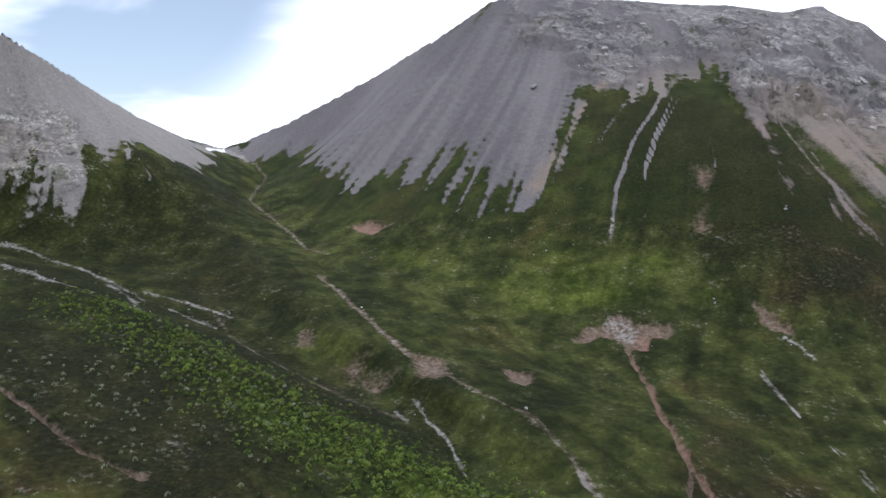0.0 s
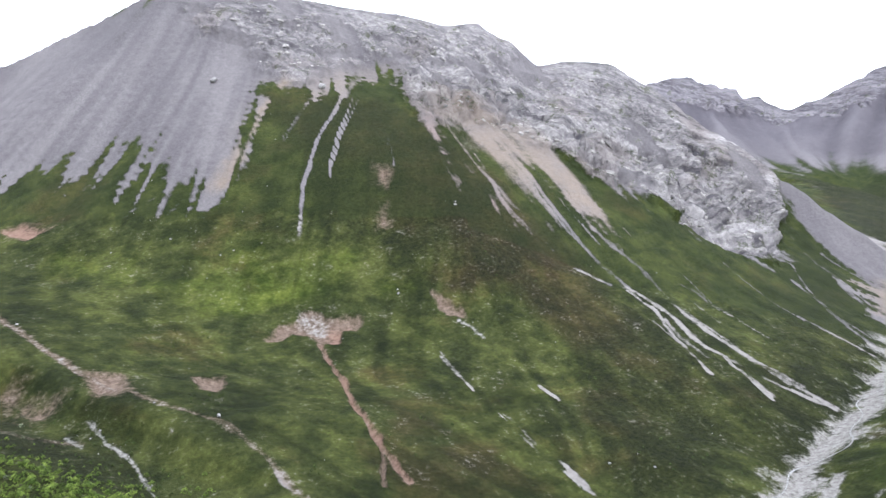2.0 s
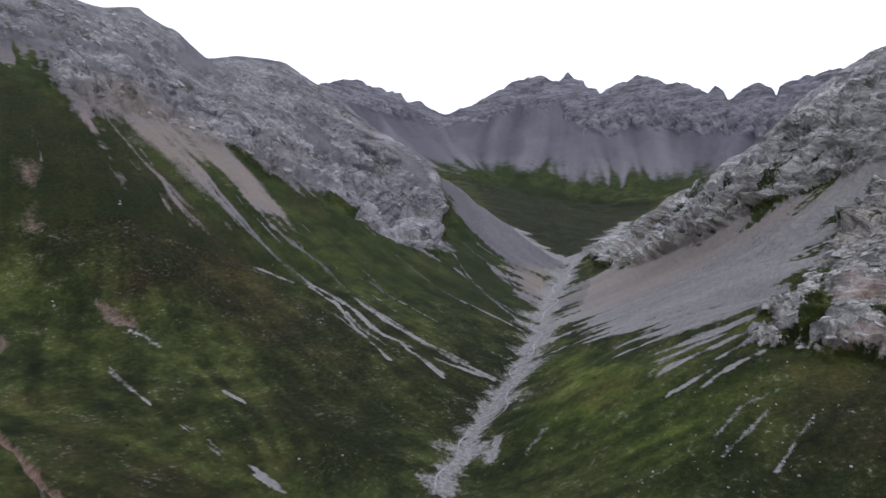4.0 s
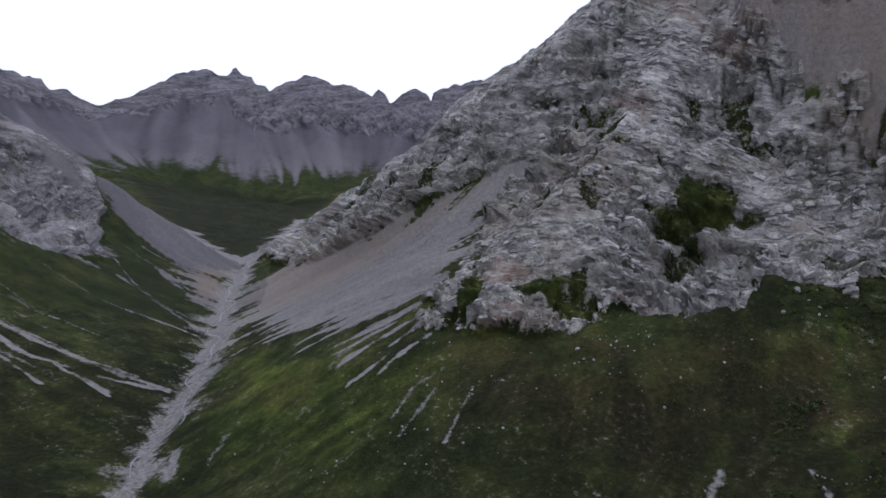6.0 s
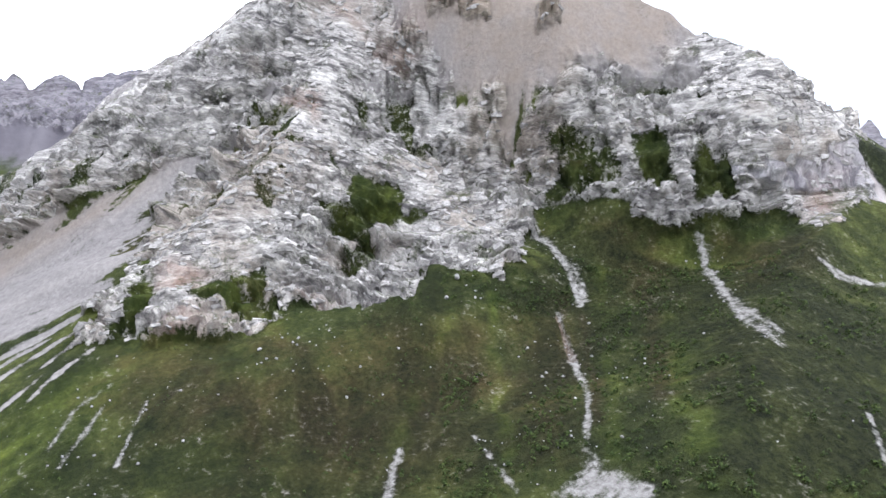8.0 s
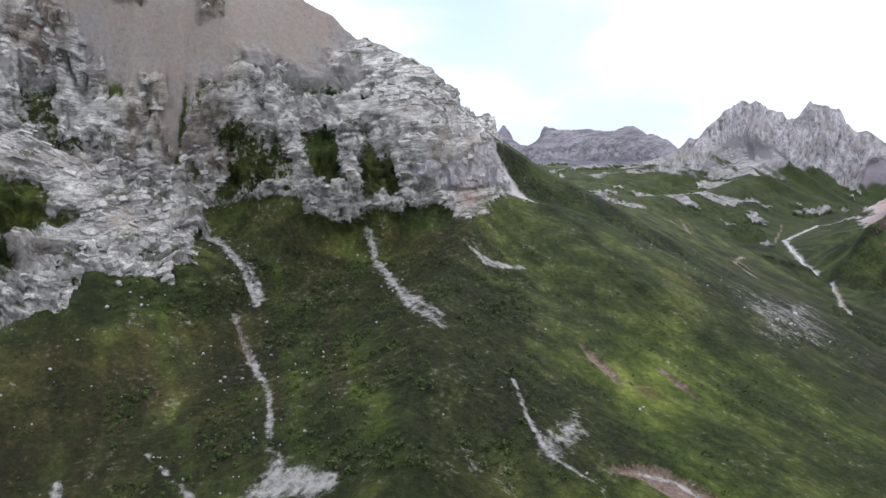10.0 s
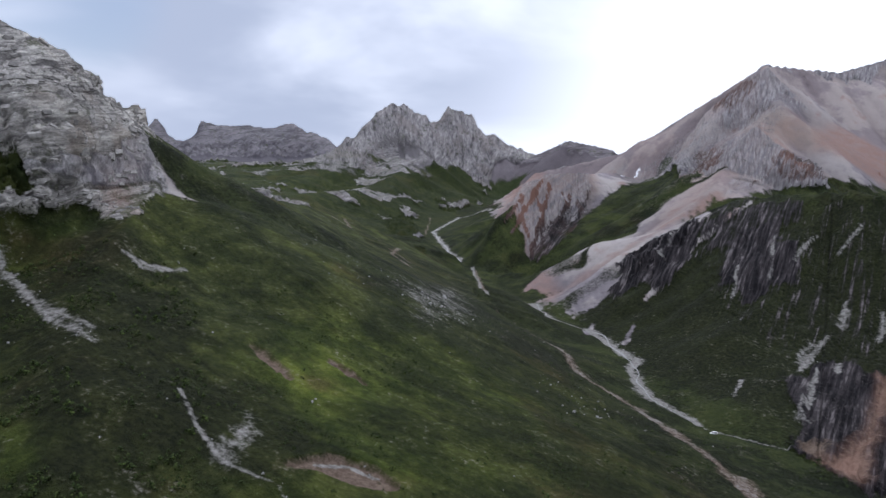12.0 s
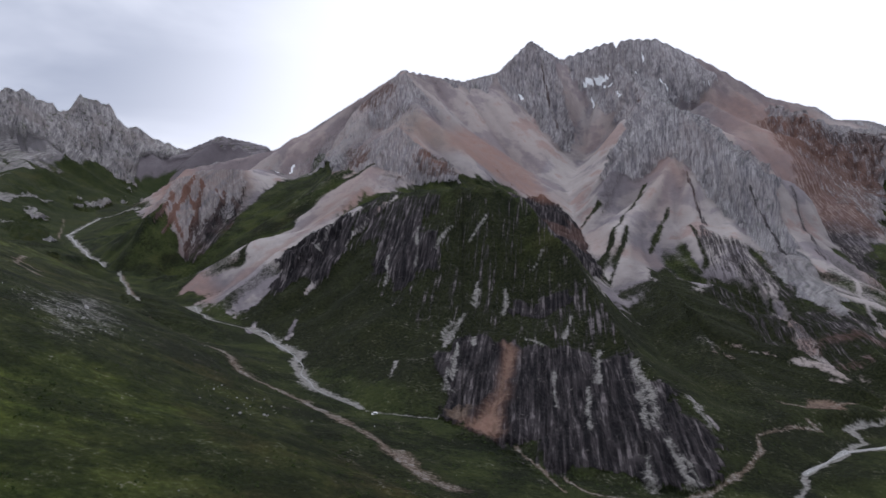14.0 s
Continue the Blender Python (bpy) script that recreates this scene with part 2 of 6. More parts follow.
        return math_node(t, "ADD", value, math_node(t, "MULTIPLY", math_node(t, "SUBTRACT", streak, 0.5), math_node(t, "MULTIPLY", ramp(t, value, 0.03, 0.4), k)))
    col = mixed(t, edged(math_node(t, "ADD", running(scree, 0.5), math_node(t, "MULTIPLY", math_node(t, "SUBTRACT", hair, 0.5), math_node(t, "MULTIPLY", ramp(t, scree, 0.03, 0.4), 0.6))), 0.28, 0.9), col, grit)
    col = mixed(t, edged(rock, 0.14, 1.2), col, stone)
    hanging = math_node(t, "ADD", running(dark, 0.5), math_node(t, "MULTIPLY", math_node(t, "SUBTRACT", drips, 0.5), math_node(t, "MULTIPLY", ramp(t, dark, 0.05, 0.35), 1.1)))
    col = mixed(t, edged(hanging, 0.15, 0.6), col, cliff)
    col = mixed(t, edged(running(earth, 0.4), 0.40, 1.0), col, soil)
    col = mixed(t, edged(pale, 0.34, 1.35), col, chips)
    col = mixed(t, math_node(t, "MULTIPLY", edged(snow, 0.06, 1.3), ramp(t, snow, 0.1, 0.3)), col, (0.80, 0.82, 0.85, 1))
    t.links.new(col, bsdf.inputs["Base Color"])
    bsdf.inputs["Roughness"].default_value = 0.92
    bsdf.inputs["Specular IOR Level"].default_value = 0.09
    hard = math_node(t, "MAXIMUM", rock, dark)
    relief = math_node(t, "ADD", math_node(t, "MULTIPLY", n_fine, 3.0), math_node(t, "MULTIPLY", n_grain, 0.8))
    crags = math_node(t, "ADD", math_node(t, "ADD", math_node(t, "MULTIPLY", bands, 6.0), math_node(t, "ADD", math_node(t, "MULTIPLY", math_node(t, "MULTIPLY_ADD", hairline, 0.5, thin), 3.0), math_node(t, "MULTIPLY", tone, 0.7))), math_node(t, "MULTIPLY", crack, 1.6))
    relief = math_node(t, "ADD", relief, math_node(t, "MULTIPLY", crags, hard))
    t.links.new(node(t, "ShaderNodeBump", Strength=0.9, Distance=1.0, Height=relief).outputs[0], bsdf.inputs["Normal"])
    return m


GROUND_MAT = ground_material()

# ---- terrain ----
EYE_Z = 200.0
RIDGES, VALLEYS = [], []


def ridge(name, pts, steep=1.15):
    """A crest line; steep: how much more its flanks steepen towards the top."""
    RIDGES.append((name, np.array(pts, dtype=float), steep))


def valley(name, pts):
    VALLEYS.append((name, np.array(pts, dtype=float), 1.0))


ridge("western_scree_mountain", [(-886, -156, 430), (-821, 220, 460), (-636, 534, 440), (-438, 729, 348), (-410, 801, 318), (-375, 906, 277), (-349, 990, 259), (-322, 1052, 250)])
ridge("scree_mountain", [(-322, 1052, 250), (-294, 1070, 260), (-235, 1064, 283), (-117, 1043, 341), (-20, 1000, 388), (61, 958, 435), (124, 932, 440), (192, 920, 429), (329, 891, 415), (402, 872, 404), (436, 861, 407), (448, 877, 409), (478, 856, 389), (515, 834, 354), (547, 813, 360), (593, 786, 358), (638, 757, 326), (691, 702, 267), (738, 629, 207), (760, 586, 170), (788, 521, 121)])
ridge("shrub_hill", [(-406, 109, 170), (-326, 528, 142), (-183, 433, 120), (-82, 361, 95), (-21, 314, 80), (16, 285, 70)])
ridge("far_cirque_mountain", [(1445, 1979, 472), (1697, 1996, 537), (1746, 1953, 552), (1790, 1913, 552), (1807, 1898, 528), (1838, 1867, 530), (1855, 1851, 511), (1887, 1818, 504), (1897, 1807, 482), (1935, 1766, 477), (1953, 1746, 455), (1998, 1695, 437), (2031, 1656, 452), (2072, 1603, 479), (2121, 1538, 524), (2141, 1510, 546), (2195, 1430, 566), (2214, 1400, 550), (2236, 1365, 555)], 1.3)
ridge("far_cirque_mountain_b", [(2236, 1365, 555), (2246, 1350, 578), (2258, 1329, 561), (2273, 1304, 556), (2278, 1295, 530), (2293, 1267, 521), (2303, 1250, 501), (2313, 1230, 518), (2358, 1142, 558), (2379, 1097, 549), (2400, 1051, 527), (2425, 991, 527), (2451, 925, 489), (2458, 907, 517), (2464, 890, 501), (2472, 868, 465), (2482, 839, 499), (2502, 778, 522), (2512, 746, 508), (2517, 728, 462), (2519, 719, 507), (2541, 638, 537), (2562, 549, 555), (2604, 291, 603)], 1.45)
ridge("rock_mountain", [(868, 497, 106), (861, 425, 141), (862, 348, 193), (860, 266, 245), (858, 197, 310), (858, 146, 336), (843, 107, 356), (827, 66, 388), (800, -1, 422), (761, -116, 436), (717, -221, 414), (646, -319, 361), (613, -338, 331), (563, -363, 308), (548, -350, 301), (510, -362, 274), (474, -368, 248), (454, -369, 230)])
ridge("rock_mountain_buttress", [(769, -36, 385), (700, -22, 322), (630, 5, 262), (559, 34, 212), (506, 63, 179), (458, 82, 153)])
ridge("rock_mountain_knoll", [(597, -56, 232), (543, -85, 195), (490, -101, 169)])
ridge("cliff_end", [(453, -370, 235), (431, -357, 208), (417, -351, 191)])
ridge("meadow_shoulder", [(417, -351, 191), (348, -253, 155), (249, -168, 122), (165, -95, 92), (90, 0, 70)])
ridge("meadow_shoulder_far", [(667, -604, 192), (675, -737, 172), (680, -928, 142)])
ridge("far_ridge", [(2664, -1948, 419), (2505, -2071, 392), (2479, -2102, 429), (2462, -2122, 402), (2450, -2135, 363), (2421, -2168, 339), (2408, -2183, 339), (2377, -2216, 364), (2360, -2235, 426), (2310, -2287, 405), (2222, -2372, 410), (2153, -2435, 398), (2084, -2494, 429), (2043, -2527, 389), (2008, -2556, 386), (1972, -2583, 359), (1925, -2618, 314), (1800, -2706, 262)], 1.6)
ridge("castle_peak", [(1328, -1496, 176), (1417, -1811, 240), (1477, -2017, 294), (1473, -2045, 329), (1463, -2108, 341), (1460, -2130, 373), (1451, -2179, 401), (1447, -2201, 436), (1430, -2278, 463), (1424, -2303, 446), (1418, -2328, 466), (1408, -2364, 452), (1404, -2378, 432), (1389, -2431, 441), (1382, -2453, 410), (1365, -2509, 417)], 1.9)
ridge("castle_tower", [(1367, -2512, 417), (1350, -2558, 471), (1322, -2625, 457), (1304, -2666, 450), (1292, -2692, 400), (1272, -2733, 371), (1250, -2779, 370), (1220, -2837, 335), (1157, -2955, 304)], 2.0)
ridge("castle_foot", [(1321, -2122, 267), (1200, -1962, 218), (1076, -1566, 166), (1015, -1237, 162)], 1.5)
ridge("far_hill", [(1055, -2701, 276), (889, -2655, 336), (706, -2606, 298), (690, -2610, 280), (622, -2627, 305), (513, -2549, 304)])
ridge("red_hill", [(435, -1643, 210), (447, -1432, 208), (483, -1314, 205), (499, -1222, 159), (513, -1151, 129)], 1.4)
ridge("red_mountain", [(716, -1867, 210), (470, -1892, 267), (371, -1843, 318), (247, -1783, 386), (138, -1714, 440), (-1, -1800, 425), (-88, -1898, 459), (-182, -1992, 558), (-268, -2063, 520), (-432, -2106, 581), (-549, -2130, 586), (-699, -2139, 524), (-875, -2127, 423), (-1004, -2125, 395), (-1057, -2099, 358), (-1130, -2060, 350), (-1139, -1998, 331), (-1685, -1414, 460)], 1.3)
ridge("red_mountain_spur", [(138, -1714, 440), (91, -1497, 336), (134, -1343, 271), (159, -1139, 181), (209, -1029, 126)])
ridge("dark_spur", [(209, -1029, 126), (111, -1024, 173), (45, -999, 182), (-31, -959, 187), (-74, -937, 174), (-120, -841, 121), (-143, -746, 71), (-159, -661, 38), (-169, -565, 25)])
ridge("grey_pyramid", [(-434, -2106, 519), (-428, -1748, 399), (-414, -1442, 330), (-455, -1377, 279), (-514, -1281, 210), (-511, -1174, 119), (-502, -1035, 56), (-453, -847, 36), (-407, -689, 23)], 1.4)
ridge("grey_pyramid_left", [(-414, -1442, 330), (-318, -1415, 249), (-239, -1329, 158)])
ridge("red_side_ridge", [(-625, -1900, 388), (-715, -1760, 308), (-816, -1604, 177), (-705, -1209, 43)])
ridge("south_hills", [(-1061, -1061, 320), (-1269, -592, 360), (-1494, -131, 380), (-1256, 336, 350), (-996, 575, 380)])
valley("ravine_river", [(1584, 743, 129), (918, 541, 100), (713, 439, 82), (534, 350, 70), (437, 307, 62), (366, 274, 57), (313, 252, 53), (269, 211, 49), (174, 207, 44), (23, 128, 37), (-78, 45, 30), (-300, 0, 20), (-658, -239, 5), (-2266, -1057, -30)])
valley("cirque_floor", [(1584, 743, 129), (1638, 964, 123), (1665, 1196, 183)])
valley("cirque_floor_b", [(1638, 964, 123), (1836, 792, 161)])
valley("gully", [(-269, 1005, 230), (-232, 932, 202), (-223, 830, 179), (-128, 668, 138), (-86, 563, 122), (-51, 477, 107), (-8, 410, 94), (42, 353, 86), (68, 292, 71), (174, 207, 44)])
valley("shrub_stream", [(-866, 500, 240), (-502, 686, 152), (-388, 630, 142), (-260, 563, 121), (-146, 478, 99), (-53, 407, 81), (-6, 350, 75), (19, 304, 66), (68, 292, 71)])
valley("main_river", [(1003, -2399, 119), (920, -2108, 110), (861, -1694, 93), (796, -1427, 75), (622, -1189, 55), (489, -1030, 45), (318, -856, 32), (230, -785, 26), (154, -671, 20), (97, -581, 16), (68, -549, 14), (17, -542, 12), (-33, -481, 10), (-70, -441, 8), (-148, -420, 6), (-215, -457, 3), (-282, -515, 0), (-348, -583, -3), (-516, -737, -15), (-1915, -1607, -40)])
valley("main_river_b", [(-215, -457, 3), (-383, -321, -5), (-689, -122, -15), (-2266, -1057, -30)])
valley("right_valley", [(-267, -596, 10), (-352, -591, 8)])
valley("between_peaks", [(-205, -1334, 122), (-224, -1584, 175), (-312, -1824, 255)])
valley("dark_gully", [(-205, -1334, 122), (-210, -978, 39), (-205, -711, 15), (-227, -588, 9)])
valley("red_gully", [(385, -1450, 174), (409, -1181, 95), (418, -1076, 35)])
valley("castle_valley", [(1352, -1188, 191), (1606, -1647, 225), (1729, -2074, 230)])
valley("behind_rock", [(1142, 508, 130), (1300, 0, 180), (1081, -393, 220), (819, -574, 160), (1352, -1188, 191)])
valley("behind_scree", [(-278, 1576, 180), (581, 1597, 200), (1344, 1344, 170)])
valley("outer", [(-1472, 850, 200), (-855, 2349, 150)])


def lattice(ix, iy, seed):
    h = (ix.astype(np.int64) * 374761393 + iy.astype(np.int64) * 668265263 + seed * 974634777) & 0xFFFFFFFF
    h = ((h ^ (h >> 13)) * 1274126177) & 0xFFFFFFFF
    return ((h ^ (h >> 16)) & 0xFFFF).astype(np.float32) * np.float32(2 * math.pi / 65536)


def perlin(x, y, seed=0):
    """Gradient noise, about -0.7 to 0.7."""
    xi, yi = np.floor(x), np.floor(y)
    fx, fy = (x - xi).astype(np.float32), (y - yi).astype(np.float32)
    xi, yi = xi.astype(np.int32), yi.astype(np.int32)
    u, v = fx * fx * fx * (fx * (fx * 6 - 15) + 10), fy * fy * fy * (fy * (fy * 6 - 15) + 10)

    def corner(i, j):
        a = lattice(xi + i, yi + j, seed)
        return np.cos(a) * (fx - i) + np.sin(a) * (fy - j)
    top = corner(0, 0) * (1 - u) + corner(1, 0) * u
    low = corner(0, 1) * (1 - u) + corner(1, 1) * u
    return top * (1 - v) + low * v


def fbm(x, y, size, octaves=4, seed=0, gain=0.5):
    total, amp, k = 0.0, 1.0, 1.0 / size
    for o in range(octaves):
        total = total + amp * perlin(x * k + 17.3 * o, y * k - 9.1 * o, seed + o)
        amp, k = amp * gain, k * 2.03
    return total


def ridged(x, y, size, octaves=4, seed=0, gain=0.5):
    """Sharp-crested noise, about 0 to 1."""
    total, amp, norm, k = 0.0, 1.0, 0.0, 1.0 / size
    for o in range(octaves):
        total = total + amp * (1 - 2 * np.abs(perlin(x * k + 5.7 * o, y * k + 3.3 * o, seed + o)))
        norm, amp, k = norm + amp, amp * gain, k * 2.1
    return np.clip(total / norm, 0, 1)


def smooth(a, b, x):
    k = np.clip((x - a) / (b - a), 0, 1)
    return k * k * (3 - 2 * k)


# coarse frame of crests and valley floors, in bearing and log distance
C_AZ = np.arange(-180, 180.01, 0.2)
C_LR = np.linspace(math.log(60), math.log(5000), 310)


def frame_fields(aa, rr):
    """Height, share of the way from valley to crest, crest line, and distances, at bearings (radians) and distances."""
    px, py = (rr * np.sin(aa)).ravel().astype(np.float32), (rr * np.cos(aa)).ravel().astype(np.float32)

    def gather(lines):
        d2 = np.full(px.shape, 1e12, np.float32)
        wsum, hsum, esum = np.zeros_like(px), np.zeros_like(px), np.zeros_like(px)
        owner = np.zeros(px.shape, np.int16)
        for n, (_, pts, steep) in enumerate(lines):
            for (x0, y0, z0), (x1, y1, z1) in zip(pts[:-1].tolist(), pts[1:].tolist()):
                ux, uy = x1 - x0, y1 - y0
                k = np.clip(((px - x0) * ux + (py - y0) * uy) / (ux * ux + uy * uy), 0, 1)
                d = (px - x0 - k * ux) ** 2 + (py - y0 - k * uy) ** 2
                near = d < d2
                d2[near], owner[near] = d[near], n
                w = 1e10 / (d + 100.0) ** 2.5
                wsum += w
                esum += w * np.float32(steep)
                hsum += w * (z0 + k * (z1 - z0))
        return np.sqrt(d2), hsum / wsum, owner, esum / wsum
    dc, hc, owner, steep = gather(RIDGES)
    dv, hv, _, _ = gather(VALLEYS)
    u = dv / (dv + dc + 1e-3)
    z = hv + (hc - hv) * u ** steep
    shape = np.broadcast(aa, rr).shape
    return z.reshape(shape), u.reshape(shape), owner.reshape(shape), dc.reshape(shape), dv.reshape(shape)


def cubic(field, az, lr):
    """Catmull-Rom lookup in a coarse field at bearings az (degrees) and log distances lr."""
    a = (az - C_AZ[0]) / (C_AZ[1] - C_AZ[0])
    b = np.clip((lr - C_LR[0]) / (C_LR[1] - C_LR[0]), 0, len(C_LR) - 1.001)
    ai, bi = np.floor(a).astype(np.int32), np.floor(b).astype(np.int32)
    fa, fb = (a - ai).astype(np.float32), (b - bi).astype(np.float32)

    def weights(f):
        return (((-f + 2) * f - 1) * f / 2, ((3 * f - 5) * f * f + 2) / 2, ((-3 * f + 4) * f + 1) * f / 2, (f - 1) * f * f / 2)
    wa, wb = weights(fa), weights(fb)
    out, n = 0.0, len(C_AZ) - 1
    for i in range(4):
        row = (ai + i - 1) % n
        line = 0.0
        for j in range(4):
            line = line + wb[j] * field[row, np.clip(bi + j - 1, 0, len(C_LR) - 1)]
        out = out + wa[i] * line
    return out


BASE_Z, BASE_U, BASE_OWNER, BASE_DC, BASE_DV = frame_fields(np.radians(C_AZ)[:, None], np.exp(C_LR)[None, :])



# ---- fine ground grid ----
AZ = np.concatenate([np.arange(-36, 214, 0.16), np.arange(214, 324, 1.5)])
RAD = list(np.geomspace(0.5, 30.0, 14))
while RAD[-1] < 4700:
    r = RAD[-1]
    RAD.append(r * (1 + 0.005 * (10.0 if r < 140 else 1.0 if r < 3100 else 2.4)))
RAD = np.array(RAD)
_a, _r = np.meshgrid(np.radians(AZ), RAD, indexing="ij")
X, Y, R = _r * np.sin(_a), _r * np.cos(_a), _r
AZW, LR = (np.degrees(_a) + 180) % 360 - 180, np.log(_r)
Z = cubic(BASE_Z, AZW, LR)
U = cubic(BASE_U, AZW, LR)
DC = cubic(BASE_DC, AZW, LR)
DV = cubic(BASE_DV, AZW, LR)
OWNER = BASE_OWNER[np.round((AZW + 180) / 0.2).astype(int) % (len(C_AZ) - 1), np.clip(np.round((LR - C_LR[0]) / (C_LR[1] - C_LR[0])).astype(int), 0, len(C_LR) - 1)]
_f = np.searchsorted(RAD, 1400)
Z[:, _f:], U[:, _f:], OWNER[:, _f:], DC[:, _f:], DV[:, _f:] = frame_fields(_a[:, _f:], _r[:, _f:])
_w, _n = np.searchsorted(AZ[:1000], 18), np.searchsorted(RAD, 140)
_near = (slice(0, _w), slice(_n, _f))
_keep = smooth(9, 18, AZ[:_w])[:, None]
for _old, _new in zip((Z, U, None, DC, DV), frame_fields(_a[_near], _r[_near])):
    if _old is not None:
        _old[_near] = _new * (1 - _keep) + _old[_near] * _keep

_level = smooth(4, 66, R)
Z = Z * _level + (1 - _level) * Z[:, np.searchsorted(RAD, 66)].mean()

# runnels that follow the fall of the slopes
gx_az, gx_lr = np.gradient(BASE_Z, np.radians(C_AZ), C_LR)
_sa, _ca = np.sin(np.radians(C_AZ))[:, None], np.cos(np.radians(C_AZ))[:, None]
_cr = np.exp(C_LR)[None, :]
SLOPE_X, SLOPE_Y = (gx_lr * _sa + gx_az * _ca) / _cr, (gx_lr * _ca - gx_az * _sa) / _cr
_len = np.sqrt(SLOPE_X ** 2 + SLOPE_Y ** 2) + 1e-3
STEEP = _len.astype(np.float32)
SLOPE_X, SLOPE_Y = (SLOPE_X / _len).astype(np.float32), (SLOPE_Y / _len).astype(np.float32)


def nearest(field, x, y):
    ia = np.round((np.degrees(np.arctan2(x, y)) + 180) / 0.2).astype(np.int32) % (len(C_AZ) - 1)
    ir = np.clip(np.round((np.log(np.hypot(x, y) + 1e-3) - C_LR[0]) / (C_LR[1] - C_LR[0])).astype(np.int32), 0, len(C_LR) - 1)
    return tuple(f[ia, ir] for f in field)


GRAINS = np.random.default_rng(5).random((1024, 1024)).astype(np.float32)


def grain(x, y, cell):
    fx, fy = x / cell, y / cell
    ix, iy = np.floor(fx).astype(np.int32), np.floor(fy).astype(np.int32)
    u, v = (fx - ix).astype(np.float32), (fy - iy).astype(np.float32)
    g = lambda i, j: GRAINS[(ix + i) & 1023, (iy + j) & 1023]
    return (g(0, 0) * (1 - u) + g(1, 0) * u) * (1 - v) + (g(0, 1) * (1 - u) + g(1, 1) * u) * v


def runnels():
    fine, wide, gully, count = 0.0, 0.0, 0.0, 0
    for sign in (1, -1):
        x, y = X.astype(np.float32), Y.astype(np.float32)
        for k in range(9):
            fine, wide, gully, count = fine + grain(x, y, 4.5), wide + grain(x, y, 15.0), gully + grain(x, y, 48.0), count + 1
            sx, sy = nearest((SLOPE_X, SLOPE_Y), x, y)
            step = np.clip(R * 0.011, 3, 22).astype(np.float32) * sign
            x, y = x + sx * step, y + sy * step
    return [np.clip((v - v.mean()) / v.std() * 0.22 + 0.5, 0, 1) for v in (fine, wide, gully)]


FINE_RUN, WIDE_RUN, GULLY_RUN = runnels()
_far, _mid = smooth(650, 1150, R), smooth(400, 700, R)
RUN = (0.5 * FINE_RUN + 0.5 * WIDE_RUN) * (1 - _far) + (0.35 * WIDE_RUN + 0.65 * GULLY_RUN) * _far
WARP_A, WARP_B = fbm(X, Y, 40, 5, 11, 0.6), fbm(X, Y, 40, 5, 23, 0.6)
WARP_C = fbm(X, Y, 22, 4, 29, 0.65)

# what covers the ground
# one of these masks darkens turf: low shrubs in places, painted shade elsewhere
MASK = {k: np.zeros(X.shape, np.float32) for k in ("rock", "scree", "earth", "pale", "dark_and_shaded_rock", "snow", "lush", "rust", "ochre", "heath", "track", "gravel", "meadow", "shrub_and_shade", "crag", "ledge")}


STONY = []


def box_of(pts, margin):
    lo, hi = pts.min(0) - margin, pts.max(0) + margin
    inside = (X > lo[0]) & (X < hi[0]) & (Y > lo[1]) & (Y < hi[1])
    return np.nonzero(inside)


def segment_distance(x, y, a, b):
    d = b - a
    k = np.clip(((x - a[0]) * d[0] + (y - a[1]) * d[1]) / (d @ d + 1e-6), 0, 1)
    return np.hypot(x - a[0] - k * d[0], y - a[1] - k * d[1])


def area(kind, pts, edge, fade, k):
    """A patch with a ragged outline; edge: how far its rim runs out along the slope, in metres."""
    pts = np.array(pts, dtype=float)
    where = box_of(pts, edge * 2 + fade * 3)
    x, y = X[where] + WARP_A[where] * edge, Y[where] + WARP_B[where] * edge
    best, inside = np.full(x.shape, 1e9), np.zeros(x.shape, bool)
    for a, b in zip(pts, np.roll(pts, -1, axis=0)):
        best = np.minimum(best, segment_distance(x, y, a, b))
        cross = ((a[1] > y) != (b[1] > y)) & (x < (b[0] - a[0]) * (y - a[1]) / (b[1] - a[1] + 1e-9) + a[0])
        inside ^= cross
    best = best + np.minimum(edge, 6) * 0.5 * WARP_C[where] * np.where(inside, 1, -1)
    sd = np.where(inside, best, -best) + (RUN[where] - 0.5) * edge * (5.0 if kind == "scree" else 2.0)
    soft_rim = fade * (2.2 if kind in ("scree", "earth", "pale", "ochre", "rust") else 1.0)
    value = k * smooth(-soft_rim, soft_rim, sd)
    if kind == "scree" and k < 0.8:
        value = value * (0.45 + 1.1 * WIDE_RUN[where])
    if kind == "rock":
        MASK["crag"][where] = np.maximum(MASK["crag"][where], value)
    if kind == "meadow":
        MASK["rock"][where] = np.minimum(MASK["rock"][where], 1 - value)
        MASK["scree"][where] = np.minimum(MASK["scree"][where], 1 - value)
        if pts[:, 0].min() > 200:
            MASK["ledge"][where] = np.maximum(MASK["ledge"][where], value)
    MASK[kind][where] = np.maximum(MASK[kind][where], value)


